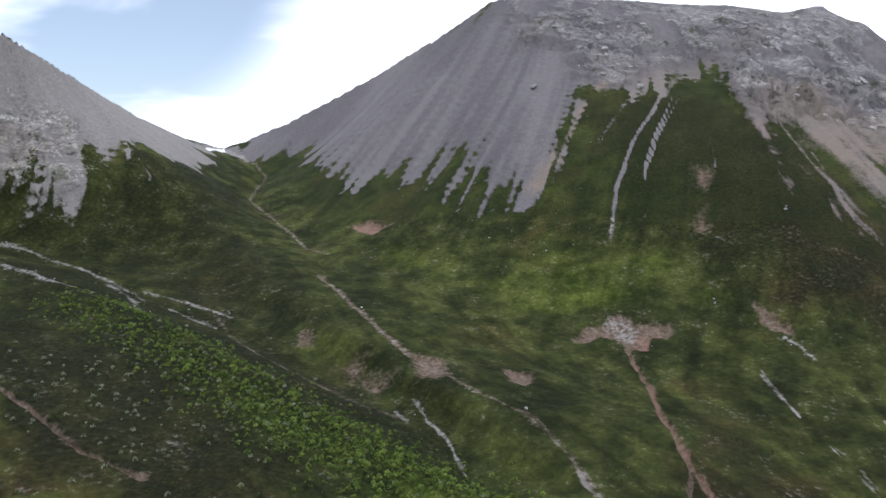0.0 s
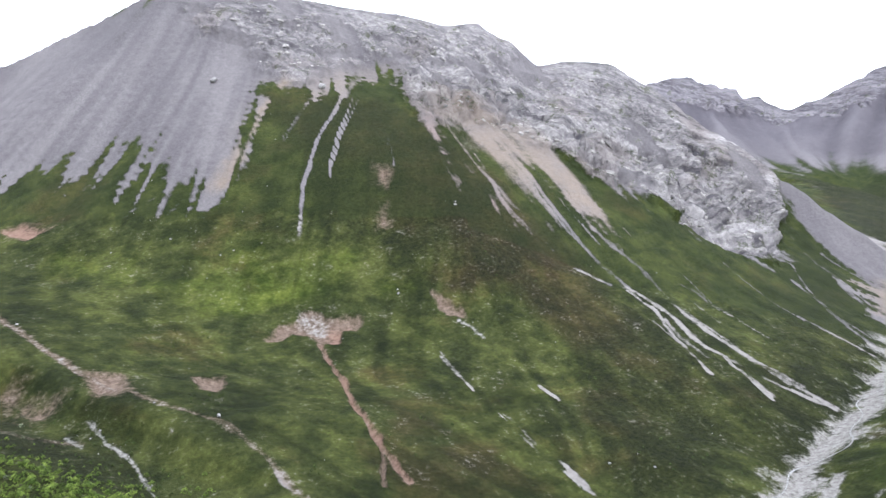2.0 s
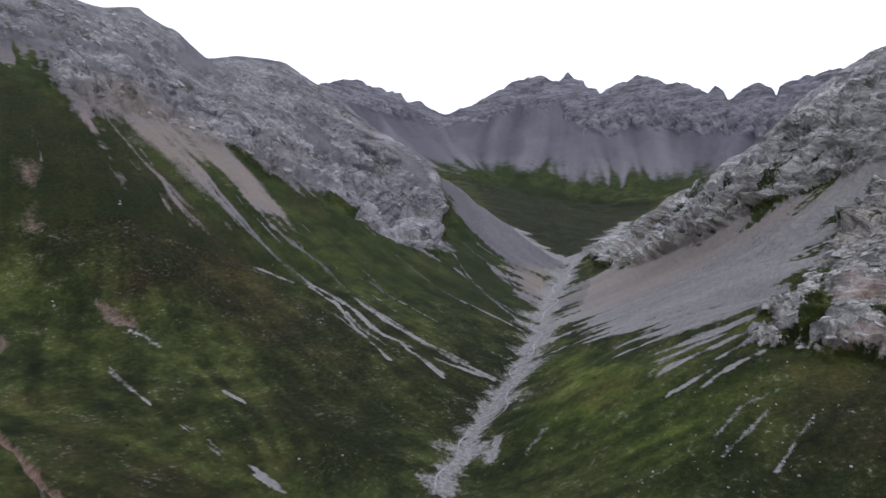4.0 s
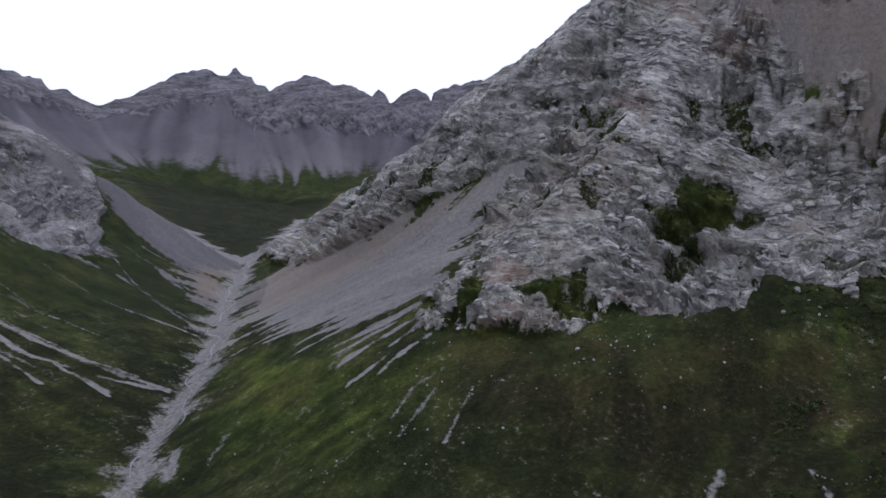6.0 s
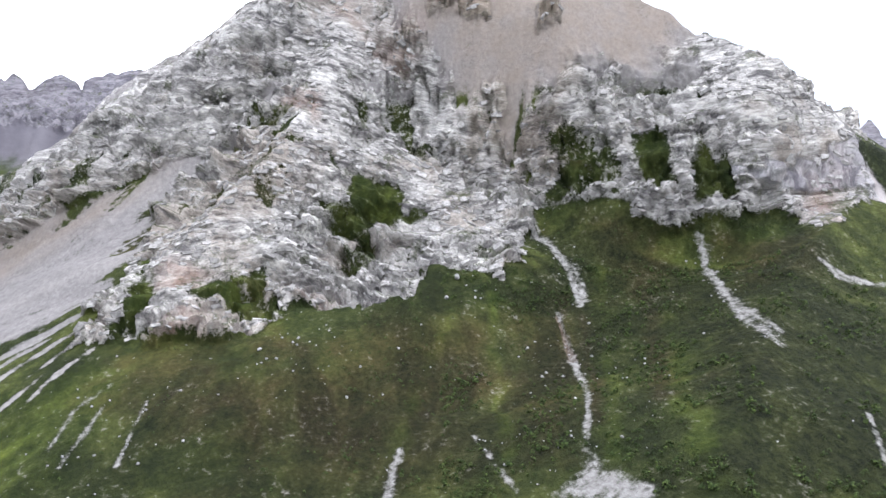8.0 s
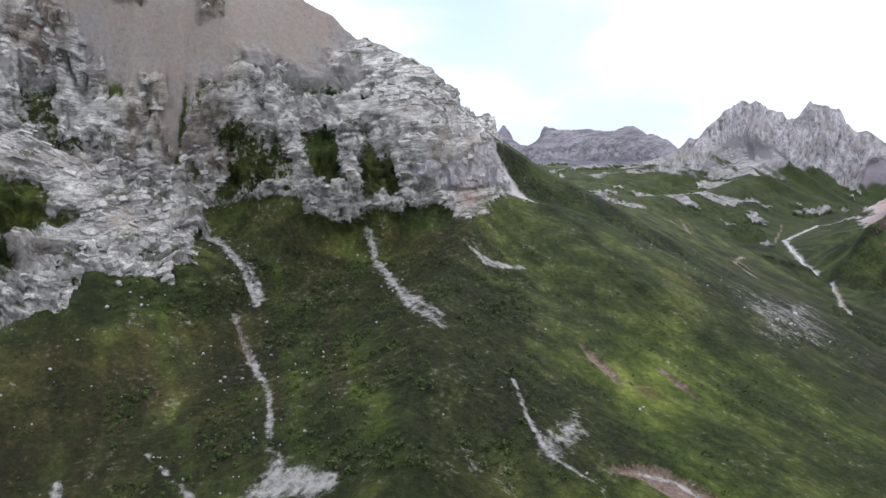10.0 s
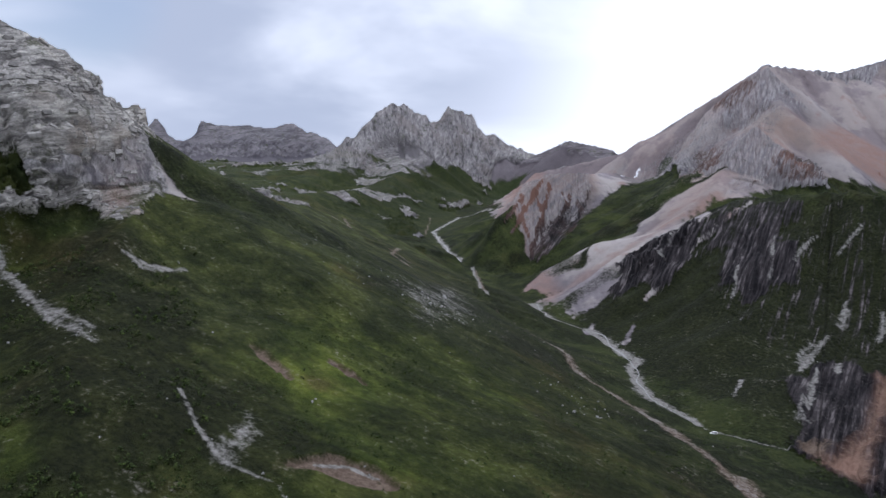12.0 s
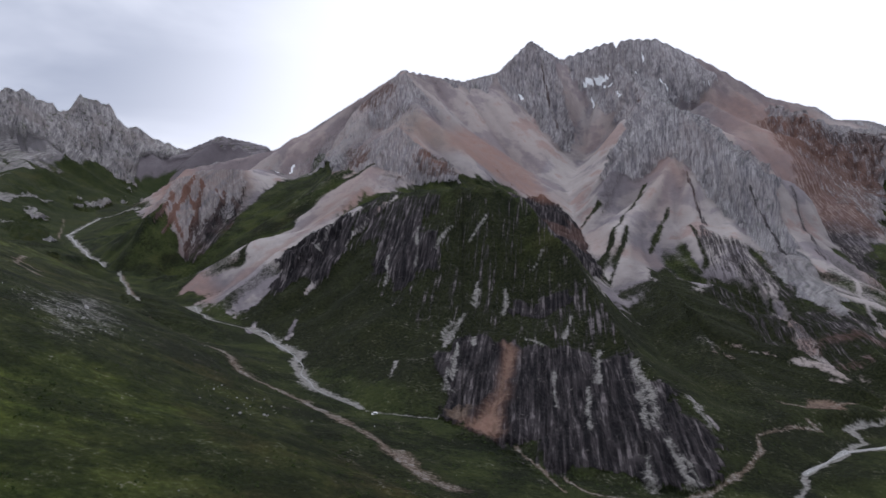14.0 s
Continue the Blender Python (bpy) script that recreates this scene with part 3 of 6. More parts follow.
def streak(kind, pts, width, k):
    """A strip of bare ground along a line; width: half of it, in metres."""
    pts = np.array(pts, dtype=float)
    where = box_of(pts, width * 4 + 6)
    x, y = X[where] + WARP_A[where] * width * 0.8, Y[where] + WARP_B[where] * width * 0.8
    best = np.full(x.shape, 1e9)
    for a, b in zip(pts[:-1], pts[1:]):
        best = np.minimum(best, segment_distance(x, y, a, b))
    near = width * np.clip(0.66 + 0.55 * WARP_C[where], 0.35, 1.1)
    value = k * smooth(2.1, 0.0, best / near)
    if kind in ("scree", "pale"):
        value = value * (0.55 + 0.85 * FINE_RUN[where])
    if kind == "meadow":
        MASK["rock"][where] = np.minimum(MASK["rock"][where], 1 - value)
        MASK["scree"][where] = np.minimum(MASK["scree"][where], 1 - value)
    MASK[kind][where] = np.maximum(MASK[kind][where], value)
    if kind == "pale":
        STONY.append((pts, width))


area("scree", [(-312, 1006), (-233, 986), (-192, 970), (-110, 811), (-49, 748), (-14, 726), (19, 688), (44, 656), (59, 657), (77, 659), (107, 688), (124, 710), (147, 748), (199, 749), (237, 743), (281, 709), (356, 914), (63, 983), (-69, 1050), (-240, 1091)], 22, 6, 1.0)
area("scree", [(-316, 1044), (-294, 832), (-313, 727), (-336, 702), (-326, 662), (-351, 666), (-376, 665), (-448, 683), (-497, 657), (-518, 692), (-437, 793), (-399, 884)], 18, 6, 1.0)
area("rock", [(61, 983), (76, 915), (89, 857), (145, 807), (158, 749), (210, 761), (289, 784), (274, 708), (286, 661), (346, 657), (377, 662), (419, 638), (438, 599), (487, 585), (523, 540), (554, 505), (611, 519), (760, 649), (698, 735), (592, 821), (388, 904)], 16, 14, 0.54)
area("scree", [(61, 983), (76, 915), (89, 857), (144, 802), (157, 744), (208, 755), (287, 778), (272, 703), (284, 658), (344, 653), (374, 657), (416, 633), (435, 594), (484, 580), (518, 535), (552, 502), (607, 515), (760, 649), (698, 735), (592, 821), (388, 904)], 12, 8, 0.85)
area("rock", [(291, 753), (290, 672), (348, 662), (378, 664), (419, 638), (438, 599), (487, 585), (523, 540), (560, 510), (626, 545), (605, 628), (521, 665), (447, 718), (359, 754)], 10, 8, 0.92)
area("rock", [(-430, 712), (-391, 739), (-329, 724), (-337, 680), (-376, 665), (-445, 677)], 20, 12, 0.5)
area("rock", [(581, 503), (644, 551), (715, 608), (755, 656), (711, 723), (677, 755), (537, 646), (497, 551), (555, 544)], 8, 5, 1.0)
area("scree", [(720, 627), (989, 696), (844, 500), (645, 408), (650, 441), (689, 530), (698, 598)], 14, 6, 1.0)
area("scree", [(291, 666), (342, 626), (376, 587), (399, 536), (420, 504), (434, 538), (441, 613), (393, 670), (327, 720)], 18, 12, 0.62)
area("ochre", [(291, 666), (341, 624), (373, 583), (396, 532), (421, 497), (434, 538), (441, 613), (393, 670), (322, 709)], 10, 12, 0.6)
area("ochre", [(669, 506), (697, 459), (777, 475), (635, 402), (650, 441)], 8, 8, 0.7)
area("ochre", [(116, 698), (148, 753), (198, 744), (274, 768), (290, 665), (253, 706), (201, 714)], 12, 14, 0.5)
area("rock", [(893, 509), (698, 361), (670, 304), (677, 231), (683, 187), (683, 120), (659, 53), (709, 47), (747, -6), (789, -40), (851, 58), (884, 197), (887, 362)], 8, 5, 1.0)
area("scree", [(723, 374), (681, 309), (677, 231), (683, 187), (683, 120), (659, 53), (619, 128), (500, 116), (411, 120), (389, 133), (369, 153), (416, 186), (447, 216), (553, 328), (465, 300), (673, 404)], 14, 6, 1.0)
area("ochre", [(703, 402), (704, 319), (677, 231), (687, 131), (669, 150), (622, 212), (549, 255), (560, 321)], 10, 16, 0.65)
area("rock", [(386, 120), (426, 125), (505, 109), (616, 123), (641, 84), (664, 51), (718, 33), (844, 50), (771, -59), (706, -87), (665, -119), (628, -147), (609, -163), (558, -170), (439, -133), (408, -98), (430, -68), (397, -50), (391, -6), (404, 19), (377, 30), (371, 78), (400, 100)], 10, 4, 1.0)
area("scree", [(737, -81), (683, -107), (662, -124), (632, -144), (606, -158), (570, -168), (584, -179), (605, -180), (603, -212), (608, -240), (593, -271), (590, -301), (645, -352), (673, -328)], 12, 5, 1.0)
area("ochre", [(737, -81), (683, -107), (662, -124), (632, -144), (606, -158), (570, -168), (584, -179), (605, -180), (603, -212), (608, -240), (593, -271), (590, -301), (645, -352), (673, -328)], 14, 10, 0.75)
area("rock", [(629, -149), (637, -150), (628, -166), (619, -169), (621, -157)], 3, 2, 1.0)
area("rock", [(636, -197), (654, -205), (656, -225), (638, -218)], 3, 2, 1.0)
area("rock", [(695, -109), (675, -137), (661, -161), (695, -163), (714, -112)], 3, 2, 1.0)
area("rock", [(600, -167), (607, -178), (603, -212), (606, -239), (581, -286), (613, -328), (589, -377), (571, -440), (568, -471), (408, -347), (386, -302), (439, -298), (448, -265), (451, -237), (481, -222), (548, -176), (569, -169)], 10, 9, 0.85)
area("meadow", [(578, -212), (559, -231), (494, -225), (537, -195), (567, -193)], 9, 9, 0.64)
area("rock", [(574, -208), (530, -243), (519, -238), (567, -205)], 5, 4, 0.55)
area("meadow", [(527, -237), (513, -259), (476, -252), (483, -236)], 9, 7, 0.9)
area("meadow", [(496, -282), (475, -296), (453, -287), (461, -264), (482, -268)], 9, 7, 0.9)
area("meadow", [(582, -18), (550, -56), (532, -71), (514, -54), (508, -34), (548, -28)], 9, 8, 0.74)
area("meadow", [(528, 4), (511, -24), (478, -38), (488, -15)], 9, 8, 0.74)
area("meadow", [(422, 66), (450, 49), (438, 34), (389, 22), (417, 59)], 9, 8, 0.74)
area("meadow", [(482, 112), (497, 104), (418, 85), (387, 91)], 9, 8, 0.74)
area("rust", [(461, 96), (448, 63), (417, 65), (418, 85)], 4, 5, 0.9)
area("rust", [(387, 79), (393, 62), (366, 58), (368, 75)], 3, 5, 0.9)
area("rust", [(428, 14), (416, -13), (391, -6), (403, 13)], 3, 5, 0.9)
area("rust", [(757, -24), (734, -51), (690, -96), (682, -84), (720, -56)], 4, 8, 0.9)
area("rust", [(691, 26), (641, -5), (614, 0), (656, 22)], 3, 5, 0.9)
area("rust", [(455, -335), (441, -351), (387, -311), (421, -316)], 3, 8, 0.9)
area("scree", [(365, -938), (381, -1095), (307, -1026), (259, -1143), (315, -1181), (393, -1284), (408, -1206), (430, -1107), (454, -1127), (660, -1467), (1020, -2501), (931, -2534), (419, -1449), (400, -1716), (338, -1676), (524, -1769), (375, -1866), (140, -1742), (-455, -2150), (-1156, -2037), (-769, -1325), (-529, -1075), (-491, -1084), (-440, -1126), (-312, -941), (-364, -1195), (-296, -1106), (-202, -907), (-191, -1095), (-191, -1277), (-102, -1422), (-44, -1365), (92, -1195), (148, -1127), (171, -998), (211, -927), (237, -856), (263, -829), (326, -873)], 18, 6, 1.0)
area("rust", [(653, -1480), (1020, -2501), (683, -1857), (423, -1426), (436, -1325), (454, -1229), (447, -1132), (485, -1160)], 10, 14, 0.9)
area("rock", [(470, -1261), (438, -1333), (391, -1313), (415, -1226), (433, -1143)], 8, 8, 0.7)
area("rust", [(46, -1540), (-14, -1631), (-139, -1606), (-184, -1371), (-91, -1433), (-23, -1396), (31, -1398)], 10, 10, 0.9)
area("rust", [(237, -1531), (114, -1420), (23, -1586), (61, -1347), (-2, -1285), (93, -1209), (158, -1132), (210, -1032), (244, -1074), (207, -1212)], 14, 20, 0.55)
area("rust", [(295, -1740), (140, -1742), (74, -1624), (149, -1491)], 14, 20, 0.5)
area("rust", [(-649, -2023), (-737, -2012), (-854, -1923), (-1040, -1817), (-784, -1352), (-721, -1409), (-564, -1380), (-619, -1794)], 20, 24, 0.6)
area("rust", [(-321, -1378), (-394, -1380), (-414, -1305), (-350, -1285)], 12, 20, 0.4)
area("rust", [(413, -982), (366, -983), (309, -931), (312, -874), (376, -927)], 8, 6, 0.8)
area("rock", [(208, -1588), (136, -1698), (74, -1624), (135, -1464)], 14, 8, 1.0)
area("rock", [(-87, -1881), (-185, -2016), (-253, -1998), (-299, -1880), (-248, -1772), (-183, -1814), (-121, -1838)], 16, 8, 1.0)
area("rock", [(-271, -2088), (-437, -2135), (-620, -2157), (-725, -2070), (-644, -2005), (-583, -2004), (-388, -1625), (-386, -1932), (-309, -2013)], 20, 8, 1.0)
area("rock", [(-313, -1547), (-562, -1983), (-506, -1531), (-653, -1599), (-517, -1176), (-497, -1008), (-490, -918), (-457, -969), (-459, -1155), (-421, -1261), (-388, -1356), (-307, -1358), (-260, -1389)], 14, 8, 1.0)
area("rock", [(-809, -2000), (-1156, -2027), (-784, -1352), (-777, -1599)], 25, 10, 1.0)
area("rock", [(336, -1665), (198, -1427), (130, -1303), (159, -1212), (212, -1245)], 14, 8, 1.0)
area("rock", [(97, -1273), (30, -1355), (3, -1266), (83, -1207)], 8, 8, 1.0)
area("rock", [(704, -1688), (487, -1267), (420, -1342), (413, -1252), (441, -1138)], 10, 8, 1.0)
area("rock", [(232, -920), (206, -1012), (154, -988), (160, -934), (205, -869)], 8, 6, 1.0)
area("dark_and_shaded_rock", [(23, -693), (-19, -704), (-45, -682), (-129, -669), (-167, -577), (-176, -493), (-171, -452), (-143, -427), (-85, -448), (-45, -484), (-26, -504), (22, -545), (15, -613)], 14, 5, 1.0)
area("dark_and_shaded_rock", [(111, -864), (94, -937), (53, -931), (38, -837), (74, -792)], 9, 5, 1.0)
area("dark_and_shaded_rock", [(-87, -1370), (-157, -1425), (-201, -1276), (-195, -1021), (-119, -834)], 9, 5, 1.0)
area("dark_and_shaded_rock", [(-44, -762), (-89, -785), (-122, -762), (-84, -743)], 6, 5, 1.0)
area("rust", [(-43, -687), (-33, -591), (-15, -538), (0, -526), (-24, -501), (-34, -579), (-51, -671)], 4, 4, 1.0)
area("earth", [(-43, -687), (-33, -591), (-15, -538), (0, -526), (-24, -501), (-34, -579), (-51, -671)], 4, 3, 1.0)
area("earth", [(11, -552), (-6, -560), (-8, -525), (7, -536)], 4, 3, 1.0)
area("dark_and_shaded_rock", [(171, -998), (109, -1011), (-31, -953), (-121, -1389), (-125, -828), (-159, -684), (-178, -457), (-66, -440), (20, -542), (31, -694), (107, -804), (126, -898)], 14, 10, 0.37)
area("scree", [(-189, -1259), (-202, -907), (-246, -718), (-331, -719), (-361, -667), (-482, -818), (-769, -1325), (-423, -1127)], 14, 10, 0.4)
area("rock", [(860, -1330), (926, -1455), (937, -1563), (803, -1392), (730, -1263), (797, -1253)], 6, 6, 1.0)
area("rock", [(1105, -1326), (1280, -1662), (1233, -1855), (1060, -1736), (971, -1439), (891, -1299), (938, -1219)], 20, 20, 0.42)
area("rock", [(1238, -2058), (1245, -2180), (1096, -1921), (1111, -1834)], 14, 14, 0.5)
area("scree", [(434, -364), (430, -372), (418, -379), (408, -347)], 10, 8, 1.0)
area("scree", [(422, -1383), (542, -1831), (349, -1736), (177, -1270), (260, -1285), (351, -1407)], 14, 8, 1.0)
area("meadow", [(413, -1164), (361, -1226), (300, -1404), (185, -1221), (245, -1149), (304, -1097), (336, -997)], 10, 8, 0.8)
area("dark_and_shaded_rock", [(241, -927), (211, -993), (166, -1001), (137, -939), (185, -877), (213, -875)], 8, 8, 0.8)
area("dark_and_shaded_rock", [(438, -1148), (427, -1368), (390, -1324), (396, -1173), (422, -1106)], 8, 8, 0.55)
area("heath", [(-242, 388), (-147, 381), (-50, 276), (-158, 248)], 20, 20, 0.6)
area("scree", [(292, 670), (297, 623), (315, 581), (328, 534), (378, 621), (338, 658)], 14, 10, 0.5)
area("ochre", [(292, 670), (297, 623), (315, 581), (328, 534), (378, 621), (338, 658)], 14, 14, 0.7)
area("pale", [(287, -466), (379, -737), (257, -530), (239, -422)], 10, 10, 0.45)
area("rock", [(648, -1472), (749, -1836), (681, -1852), (422, -1422), (393, -1284), (416, -1202), (435, -1123), (473, -1153)], 10, 10, 0.62)
area("rock", [(443, -1740), (266, -1724), (130, -1708), (41, -1615), (106, -1330), (244, -1392)], 14, 14, 0.46)
area("rock", [(156, -1118), (115, -1252), (61, -1347), (-2, -1280), (91, -1192)], 10, 10, 0.5)
area("earth", [(85, 477), (99, 495), (114, 494), (121, 504), (129, 498), (137, 484), (146, 490), (157, 488), (156, 476), (148, 468), (141, 473), (132, 459), (122, 463), (115, 478), (107, 483), (96, 476)], 2.5, 1.5, 0.82)
area("pale", [(113, 492), (120, 502), (129, 497), (135, 484), (128, 471), (117, 480)], 2.5, 2, 0.5)
area("rust", [(129, 475), (146, 477), (140, 455), (128, 455)], 3, 3, 0.8)
area("earth", [(211, 487), (220, 480), (226, 461), (227, 451), (220, 458), (210, 470)], 2.5, 1.5, 0.82)
area("rust", [(-96, 702), (-74, 708), (-50, 680), (-66, 672)], 4, 4, 0.8)
area("earth", [(-96, 702), (-74, 708), (-50, 680), (-66, 672)], 5, 3, 0.8)
area("earth", [(37, 419), (53, 424), (47, 399), (38, 403)], 3, 2, 0.9)
area("earth", [(211, 615), (223, 610), (216, 596), (208, 602)], 5, 4, 0.8)
area("earth", [(204, 585), (210, 583), (205, 564), (192, 560)], 4, 3, 0.8)
area("earth", [(-56, 433), (-42, 427), (-30, 404), (-36, 394), (-50, 407)], 6, 6, 0.8)
area("earth", [(-16, 426), (-1, 427), (1, 398), (-12, 397)], 4, 4, 0.9)
area("earth", [(-96, 476), (-83, 468), (-83, 458), (-93, 462)], 4, 3, 0.8)
area("pale", [(249, -101), (233, -101), (214, -107), (211, -104), (223, -91), (233, -83), (241, -93)], 3, 3, 1.0)
area("heath", [(344, 27), (359, -110), (308, -100), (292, -61), (296, 14), (321, 46)], 25, 25, 1.0)
area("heath", [(197, 697), (285, 676), (301, 580), (291, 488), (244, 503), (229, 593)], 25, 25, 1.0)
area("lush", [(-42, 628), (53, 577), (181, 553), (187, 507), (107, 509), (28, 532)], 20, 30, 0.65)
area("lush", [(249, -404), (131, -387), (129, -254), (164, -191), (230, -315)], 20, 30, 0.7)
area("lush", [(-156, 407), (-78, 345), (13, 281), (-49, 269), (-97, 331)], 10, 14, 1.0)
area("earth", [(253, -267), (243, -270), (225, -264), (224, -253), (239, -259)], 2.2, 1.6, 1.0)
area("earth", [(224, -295), (215, -296), (202, -294), (208, -288)], 1.8, 1.4, 1.0)
area("pale", [(193, -189), (201, -212), (193, -209), (183, -181), (187, -177)], 4, 3, 0.55)
area("earth", [(171, -193), (164, -215), (151, -223), (138, -217), (146, -208), (160, -203)], 2.5, 1.8, 1.0)
area("earth", [(-297, -609), (-315, -608), (-315, -589), (-284, -583)], 3, 2, 1.0)
area("snow", [(-319, 968), (-318, 1051), (-306, 1024), (-309, 959)], 2, 2, 1.0)
area("rust", [(34, -1543), (-27, -1615), (-134, -1544), (-93, -1461), (-13, -1404)], 8, 8, 1.0)
area("meadow", [(368, -1691), (223, -1310), (275, -1174), (341, -1141), (383, -1218)], 10, 10, 0.6)
area("dark_and_shaded_rock", [(279, -1819), (154, -1673), (91, -1499), (151, -1509), (267, -1731)], 8, 10, 0.46)
area("dark_and_shaded_rock", [(100, -1303), (30, -1341), (3, -1274), (75, -1225)], 8, 10, 0.5)
area("dark_and_shaded_rock", [(249, -1530), (178, -1443), (164, -1248), (205, -1259)], 6, 8, 0.5)
# darker turf: the shade on these slopes is put into the colour
area("shrub_and_shade", [(354, 151), (353, 78), (368, -59), (432, -174), (411, -292), (197, -145), (273, 119)], 20, 25, 0.4)
area("shrub_and_shade", [(498, -152), (449, -237), (329, -210), (240, -152), (200, -108), (256, -74)], 20, 25, 0.65)
area("shrub_and_shade", [(303, -211), (271, -241), (203, -219), (161, -180), (200, -136)], 20, 30, 0.5)
area("shrub_and_shade", [(607, -930), (269, -501), (191, -615), (40, -428), (4, -346), (154, -228)], 20, 30, 0.45)
area("shrub_and_shade", [(297, -762), (226, -840), (142, -909), (31, -694), (25, -552), (138, -669)], 14, 20, 0.6)
# right flank of the red mountain: its shaded side put into the colour
area("dark_and_shaded_rock", [(-767, -1966), (-1118, -1959), (-716, -1230), (-701, -1411)], 25, 20, 0.56)
area("ochre", [(648, -1472), (749, -1836), (681, -1852), (422, -1422), (393, -1284), (416, -1202), (435, -1123), (473, -1153)], 10, 10, 0.5)
area("scree", [(24, -1664), (-202, -1861), (-224, -1584), (-142, -1283), (-92, -1448)], 10, 10, 1.0)
area("shrub_and_shade", [(367, 491), (360, 354), (314, 278), (247, 230), (207, 285)], 20, 25, 0.7)
area("shrub_and_shade", [(754, 657), (875, 543), (885, 335), (888, 416), (889, 520), (822, 529), (782, 607)], 20, 20, 0.8)
streak("scree", [(351.8, 600.1), (359.7, 533.7), (368.0, 493.9), (371.0, 430.8), (347.3, 361.3)], 1.97, 0.72)
streak("scree", [(387.9, 534.1), (403.9, 477.1), (390.0, 388.5), (389.7, 329.4), (401.9, 297.8)], 3.59, 0.72)
streak("scree", [(423.8, 534.2), (421.3, 453.6), (413.5, 406.1)], 1.61, 0.72)
streak("scree", [(508.6, 494.4), (502.3, 402.9)], 1.44, 0.72)
streak("scree", [(620.3, 522.2), (550.8, 417.9), (546.9, 369.8)], 1.97, 0.72)
streak("scree", [(716.5, 597.2), (731.9, 527.9), (716.9, 448.1)], 3.59, 0.72)
streak("scree", [(645.5, 585.6), (659.4, 502.4), (612.2, 403.5)], 2.33, 0.72)
streak("scree", [(439.9, 474.1), (436.0, 403.8), (435.3, 358.2)], 1.44, 0.72)
streak("scree", [(369.9, 357.1), (359.7, 307.8)], 1.61, 0.72)
streak("scree", [(314.7, 622.4), (311.9, 551.4), (326.9, 510.1)], 1.34, 0.72)
streak("scree", [(375.8, 567.5), (382.5, 513.6)], 1.26, 0.72)
streak("scree", [(717.7, 556.1), (713.7, 472.1)], 1.44, 0.72)
streak("scree", [(357.6, 414.9), (353.2, 379.0), (342.0, 339.7)], 1.34, 0.72)
streak("scree", [(260.6, 720.3), (230.7, 632.2)], 1.08, 0.72)
streak("scree", [(223.2, 714.2), (177.8, 637.1), (173.1, 621.3)], 1.08, 0.72)
streak("scree", [(173.8, 716.3), (144.5, 681.6)], 1.44, 0.72)
streak("scree", [(123.1, 697.2), (96.8, 658.1)], 1.97, 0.72)
streak("scree", [(109.4, 702.1), (77.1, 646.8)], 1.79, 0.72)
streak("scree", [(92.7, 688.2), (68.3, 645.3)], 1.61, 0.72)
streak("scree", [(192.0, 345.5), (191.9, 303.4), (201.7, 259.3)], 1.08, 0.72)
streak("scree", [(191.1, 427.9), (188.3, 373.1)], 0.9, 0.72)
area("ochre", [(296, 659), (369, 653), (425, 612), (424, 534), (440, 513), (420, 496), (390, 542), (359, 601), (318, 606)], 10, 10, 0.75)
area("scree", [(310, 663), (369, 653), (425, 612), (424, 534), (426, 503), (404, 534), (383, 599), (323, 615)], 12, 8, 0.6)
area("heath", [(133, 723), (245, 709), (291, 648), (327, 578), (350, 502), (329, 388), (282, 403), (275, 523), (223, 592), (172, 653)], 14, 20, 0.8)
area("shrub_and_shade", [(494, 586), (535, 579), (511, 544), (467, 545)], 6, 5, 1.0)
area("meadow", [(492, 584), (535, 579), (506, 547), (470, 549)], 6, 5, 0.8)
area("meadow", [(483, 522), (517, 503), (492, 485), (468, 497)], 6, 5, 0.8)
area("shrub_and_shade", [(483, 522), (517, 503), (487, 480), (464, 494)], 6, 5, 1.0)
area("ochre", [(725, 487), (751, 463), (633, 400), (618, 419)], 6, 8, 0.9)
area("scree", [(678, 467), (766, 473), (633, 400), (602, 408)], 6, 5, 1.0)
area("meadow", [(582, -20), (565, -41), (543, -60), (510, -64), (489, -46), (518, -33), (553, -23)], 9, 8, 0.74)
area("meadow", [(435, 60), (442, 39), (397, 18), (390, 21), (398, 48), (423, 63)], 9, 8, 0.74)
area("meadow", [(511, 114), (469, 94), (401, 83), (387, 89), (397, 102)], 9, 8, 0.74)
area("meadow", [(580, -206), (561, -228), (521, -235), (499, -226), (543, -193), (572, -196)], 9, 9, 0.64)
area("meadow", [(521, -241), (507, -260), (473, -250), (487, -241)], 9, 9, 0.64)
area("meadow", [(490, -277), (475, -291), (452, -289), (463, -264)], 9, 9, 0.64)
area("meadow", [(477, -216), (450, -240), (433, -256), (425, -307), (367, -259), (451, -201)], 6, 4, 0.9)
streak("pale", [(546.9, -169.6), (520.1, -199.0), (483.2, -222.9), (456.1, -243.3), (451.4, -282.3), (442.6, -314.4)], 3.0, 0.9)
streak("pale", [(516.4, -158.2), (474.9, -159.9), (419.4, -152.4), (379.8, -146.7)], 3.6, 0.8)
streak("pale", [(431.2, -246.8), (362.1, -220.0), (312.2, -200.8), (271.9, -195.3)], 2.2, 0.7)
streak("pale", [(322.9, -207.5), (285.2, -203.0)], 2.5, 0.7)
streak("pale", [(349.0, -273.7), (336.7, -278.0), (331.7, -289.2)], 2.2, 0.8)
area("shrub_and_shade", [(-392, 637), (-154, 507), (-47, 407), (17, 309), (4, 287), (-161, 253)], 12, 14, 0.85)
area("shrub_and_shade", [(-410, 671), (-324, 712), (-246, 864), (-180, 668), (-87, 490), (-154, 507), (-395, 642)], 14, 16, 0.65)
